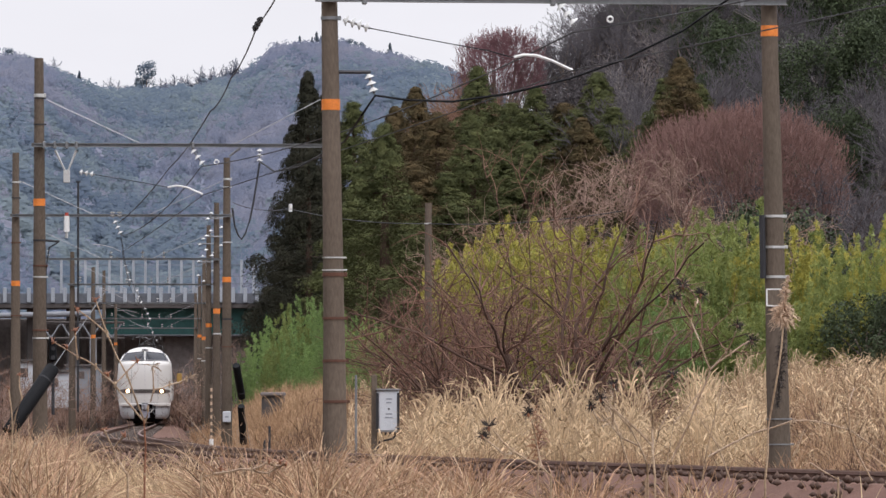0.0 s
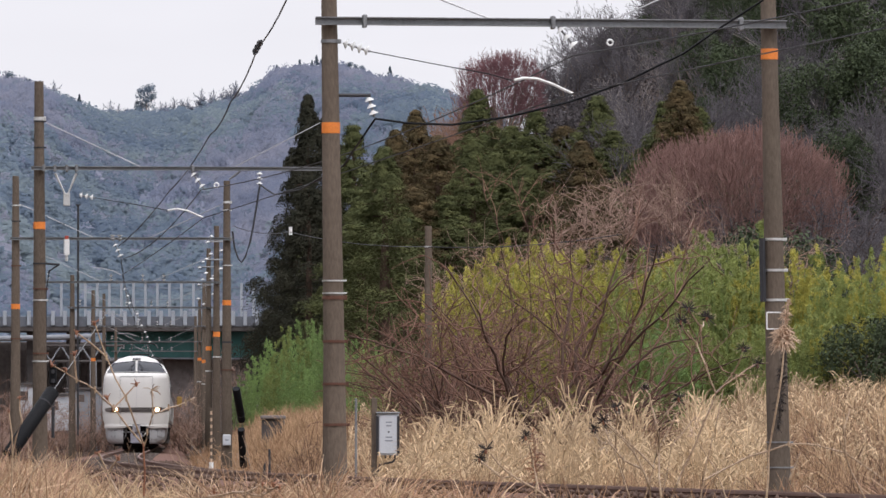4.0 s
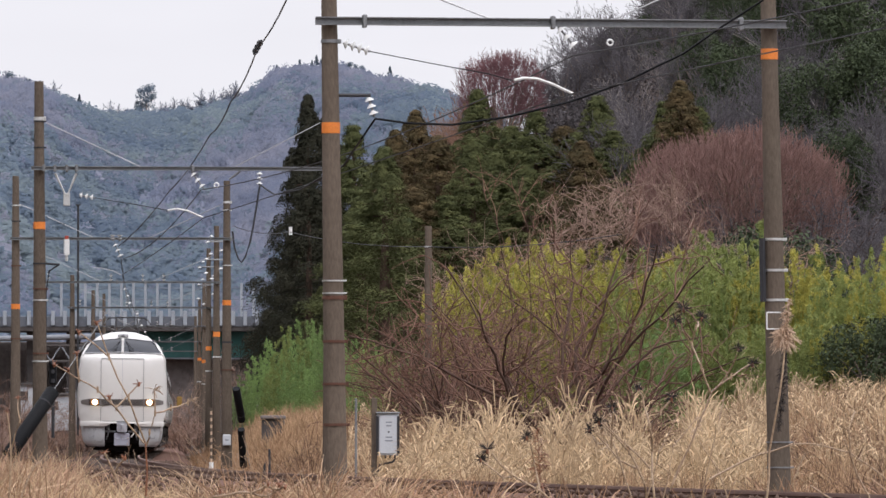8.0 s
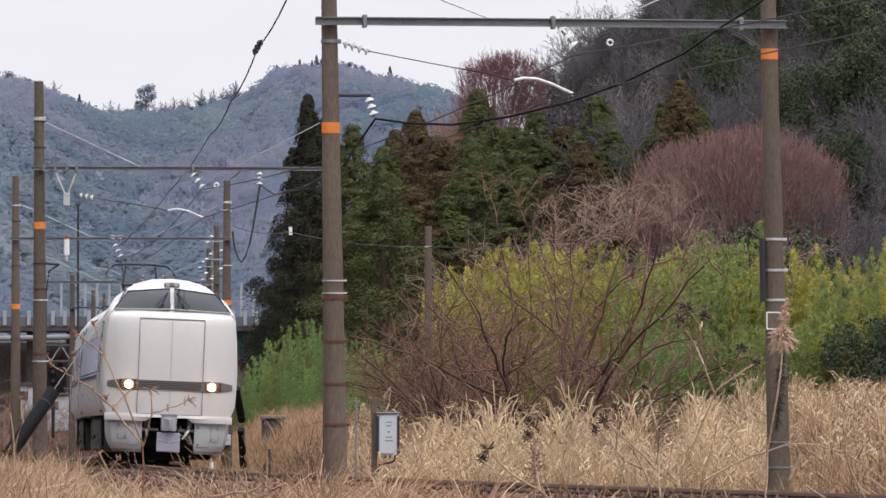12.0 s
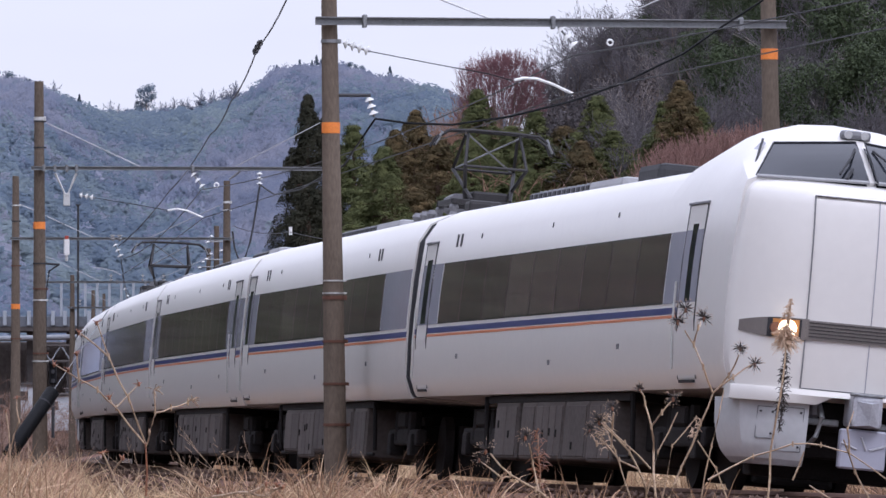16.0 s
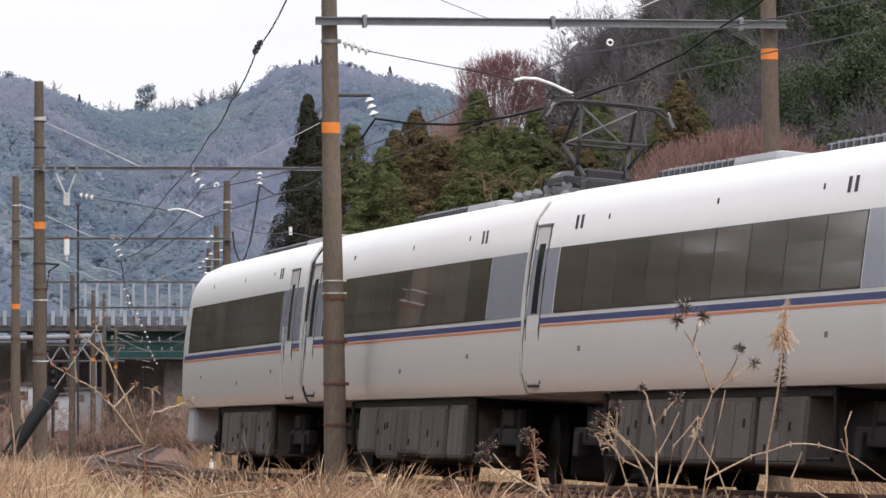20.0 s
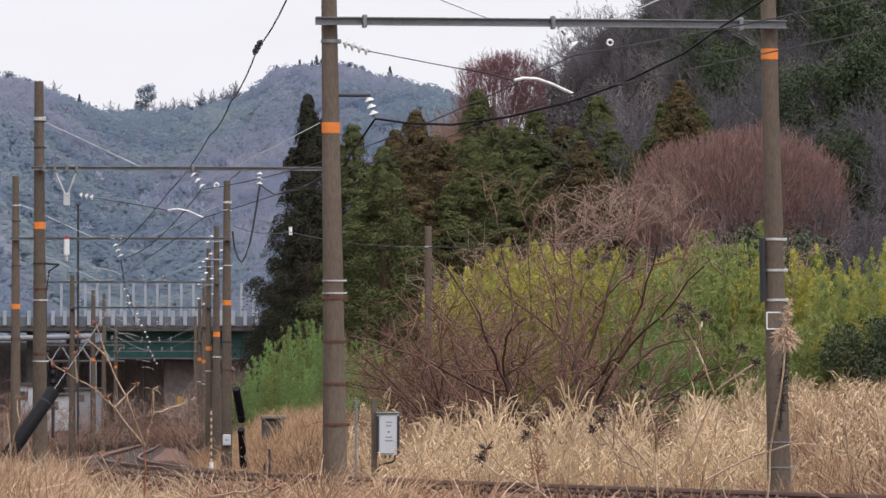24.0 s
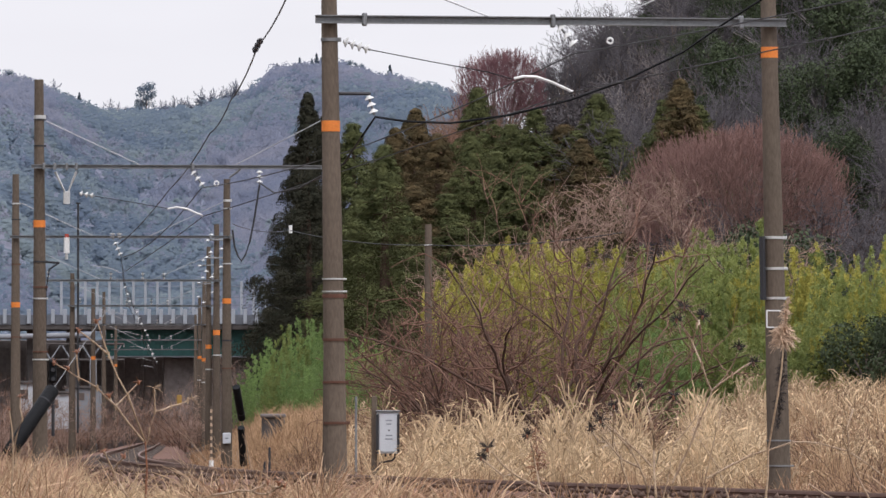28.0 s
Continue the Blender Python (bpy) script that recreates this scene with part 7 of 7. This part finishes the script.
# ---- weeds close to the camera ----
def weed(d, stems, burrs=(), label="", buds=(), r=0.0009, fluff=(), red_foot=False, husks=()):
    """One plant: stems by bearings at its depth, seed heads at their tips."""
    root = bearing(*stems[0][0], d)
    base = Vector((root.x, d, float(ground_z(root.x, d))))
    th = thing("dry_weed", label or "dry brown weed with bare forked stems", "weed", "weeds before the camera", Matrix.Translation(base))
    rng = random.Random(int(root.x * 1000))
    for k, st in enumerate(stems):
        pts = [bearing(px, py, d + 0.006 * k + rng.uniform(-0.01, 0.01)) - base for px, py in st]
        if k == 0:
            pts = [Vector((0, 0, -0.02))] + pts
        # smooth the stem with midpoints
        fine = []
        for a, b in zip(pts[:-1], pts[1:]):
            fine += [a, a.lerp(b, 0.5) + Vector((rng.uniform(-1, 1), 0, rng.uniform(-1, 1))) * 0.0012]
        fine.append(pts[-1])
        rr = [r * (1.25 - 0.5 * i / len(fine)) * (1.0 if k == 0 else 0.8) for i in range(len(fine))]
        so = part("stem", Mesh().tube(fine, rr, 7), M_REDSTEM if red_foot and k == 0 else M_STEM, th, smooth=True)
        for q in pts[1:-1]:
            part("node", Mesh().tube([q - Vector((0, 0, 0.003)), q, q + Vector((0, 0, 0.003))], [r * 0.8, r * 1.25, r * 0.8], 7), M_STEM, so, smooth=True)
    for px, py, size in burrs:
        c = bearing(px, py, d) - base
        b = Mesh()
        tips = Mesh()
        for i in range(38):
            u = Vector((rng.gauss(0, 1), rng.gauss(0, 1), rng.gauss(0, 1) + 0.25)).normalized()
            far = c + u * size * 0.8 * rng.uniform(0.6, 1.0)
            b.tube([c + u * size * 0.06, c + u * size * 0.38, far], [0.0002, 0.00036, 0.00014], 4)
            tips.tube([far, far + u * size * 0.16 + Vector((rng.uniform(-1, 1), 0, rng.uniform(-1, 1))) * size * 0.06], [0.00022, 0.0001], 3)
        head = tagged(part("burr", b, M_BURR, th, "spiky dark seed head"), kind="stuff")
        tagged(part("bristles", tips, M_PLUME, head, "pale bristle tips"), kind="stuff")
        part("calyx", Mesh().tube([c - Vector((0, 0, size * 0.32)), c - Vector((0, 0, size * 0.15)), c + Vector((0, 0, size * 0.05))], [0.0008, 0.0014, 0.0009], 7), M_REDSTEM, head, smooth=True)
    for px, py in buds:
        c = bearing(px, py, d) - base
        b = Mesh()
        b.tube([c - Vector((0, 0, 0.0022)), c, c + Vector((0, 0, 0.0018))], [0.0008, 0.0015, 0.001], 7)
        for i in range(5):
            u = Vector((rng.gauss(0, 1), rng.gauss(0, 1), rng.gauss(0.8, 0.6))).normalized()
            b.tube([c, c + u * rng.uniform(0.003, 0.006)], [0.0006, 0.0003], 4)
        tagged(part("bud", b, M_REDSTEM, th, "small dried flower head"), kind="stuff")
    for px, py in husks:
        c = bearing(px, py, d) - base
        b = Mesh()
        for i in range(11):
            u = Vector((rng.gauss(0.5, 0.8), rng.gauss(0, 0.8), rng.gauss(0.3, 0.6))).normalized()
            b.tube([c, c + u * rng.uniform(0.003, 0.006), c + u * 0.008 + Vector((0, 0, -0.0015))], [0.00025, 0.00035, 0.0002], 4)
        tagged(part("husk", b, M_STEM, th, "pale open seed husk"), kind="stuff")
    for px0, py0, px1, py1, w, n, mt in fluff:
        b = Mesh()
        for i in range(n):
            u = rng.random()
            c = bearing(px0 + (px1 - px0) * u, py0 + (py1 - py0) * u, d) - base
            t = Vector((rng.gauss(0, 1), rng.gauss(0, 0.6), rng.gauss(0.3, 0.6))).normalized() * w * rng.uniform(0.4, 1.1) * (0.35 + 1.3 * math.sin(math.pi * (0.08 + 0.84 * u)))
            b.tube([c, c + t * 0.6 + Vector((0, 0, 0.001)), c + t - Vector((0, 0, w * 0.25))], [0.0005, 0.0005, 0.0003], 3)
        tagged(part("plume", b, mt, th, "soft dry seed plume"), kind="stuff")
    return th


def build_weeds():
    w = []
    w.append(weed(6.4, [[(256, 880), (255, 785)], [(255, 785), (225, 705), (190, 632), (170, 574)], [(190, 632), (137, 589)], [(253, 785), (203, 722), (170, 690), (137, 672), (93, 646)], [(137, 672), (133, 628)], [(203, 722), (243, 680)], [(203, 722), (191, 704)],
                         [(256, 790), (262, 765), (272, 731), (270, 690)], [(272, 731), (300, 722), (330, 712), (345, 704)]], buds=((168, 572), (137, 589), (133, 626), (93, 646), (243, 680), (191, 704), (118, 655)), husks=((270, 690), (337, 710)), r=0.00085, red_foot=True))
    w.append(weed(6.5, [[(222, 884), (200, 845), (180, 802)], [(197, 838), (216, 811)]], buds=((180, 802), (216, 811)), r=0.00095))
    w.append(weed(6.3, [[(350, 886), (400, 876), (440, 872), (468, 858), (480, 866), (498, 860)], [(440, 872), (470, 878), (500, 862)]], buds=((470, 857), (490, 858), (500, 862), (385, 870))))
    w.append(weed(6.4, [[(972, 884), (950, 866), (905, 840), (870, 803)], [(905, 845), (890, 846), (850, 815)], [(955, 868), (945, 820), (938, 785)]], burrs=((862, 796, 0.0125), (850, 812, 0.010), (932, 773, 0.0105)), label="dry weed with spiky dark burrs"))
    w.append(weed(6.5, [[(1148, 884), (1142, 850), (1118, 800), (1068, 750)], [(1155, 830), (1110, 785), (1072, 748)], [(1090, 730), (1086, 790), (1060, 785), (1048, 762)], [(1132, 830), (1100, 815), (1066, 775)]], burrs=((1065, 745, 0.0125), (1048, 760, 0.009), (1088, 721, 0.010)), label="dry weed with spiky dark burrs"))
    w.append(weed(6.45, [[(1164, 884), (1160, 800), (1156, 755), (1145, 715), (1137, 692)], [(1156, 755), (1175, 730), (1192, 710)]], burrs=((1195, 704, 0.011), (1136, 688, 0.0075)), label="dry weed with spiky dark burrs"))
    w.append(weed(6.45, [[(1184, 884), (1205, 830), (1240, 750), (1262, 696)], [(1262, 696), (1245, 650), (1228, 610), (1212, 585)], [(1262, 696), (1298, 668), (1335, 643)], [(1262, 696), (1290, 665), (1308, 628)], [(1228, 610), (1236, 580), (1240, 570)]],
                  burrs=((1214, 546, 0.012), (1200, 568, 0.011), (1246, 562, 0.0115), (1310, 616, 0.0095), (1336, 644, 0.011)), label="tall dry weed with five spiky burrs"))
    w.append(weed(8.0, [[(1355, 890), (1360, 800), (1378, 700), (1388, 610), (1396, 530)]], label="dry stalk with a pale ragged plume", fluff=((1396, 530, 1385, 600, 0.005, 120, M_PLUME), (1388, 585, 1386, 618, 0.011, 300, M_PLUME), (1388, 625, 1376, 765, 0.006, 200, M_BURR)), r=0.0011))
    w.append(weed(9.0, [[(950, 892), (952, 830), (948, 770)]], label="dry stalk with a brown ragged plume", fluff=((955, 870, 947, 762, 0.011, 70, M_REDSTEM),)))
    w.append(weed(8.2, [[(1480, 890), (1430, 860)], [(1250, 850), (1330, 808), (1400, 786), (1450, 788), (1500, 802), (1568, 850)], [(1500, 802), (1497, 760), (1508, 728)], [(1540, 892), (1510, 835), (1490, 778)], [(1400, 850), (1420, 800)]], label="bent dry bramble stem close by", r=0.0011))
    w.append(weed(8.6, [[(1140, 892), (1165, 800), (1200, 730)], [(1170, 892), (1190, 790), (1230, 742)], [(1240, 892), (1260, 790), (1282, 690)], [(1120, 892), (1090, 800), (1065, 740)], [(1290, 892), (1268, 830), (1235, 780)]], label="tangled pale dry stems close by", r=0.00095, fluff=((1066, 800, 1075, 735, 0.012, 40, M_STEM), (1225, 775, 1235, 740, 0.008, 30, M_PLUME))))
    w.append(weed(8.4, [[(18, 892), (22, 800), (15, 730)], [(22, 800), (38, 745), (34, 705)], [(40, 880), (60, 830), (92, 798)]], label="pale dry stems close by", buds=((15, 728), (34, 704)), r=0.00095))
    return w


build_ground()
build_track()
build_line()
TRAIN = build_train()
build_bridge()
build_small()
build_trees()
build_woods()
build_grass()
WEEDS = build_weeds()
motions()
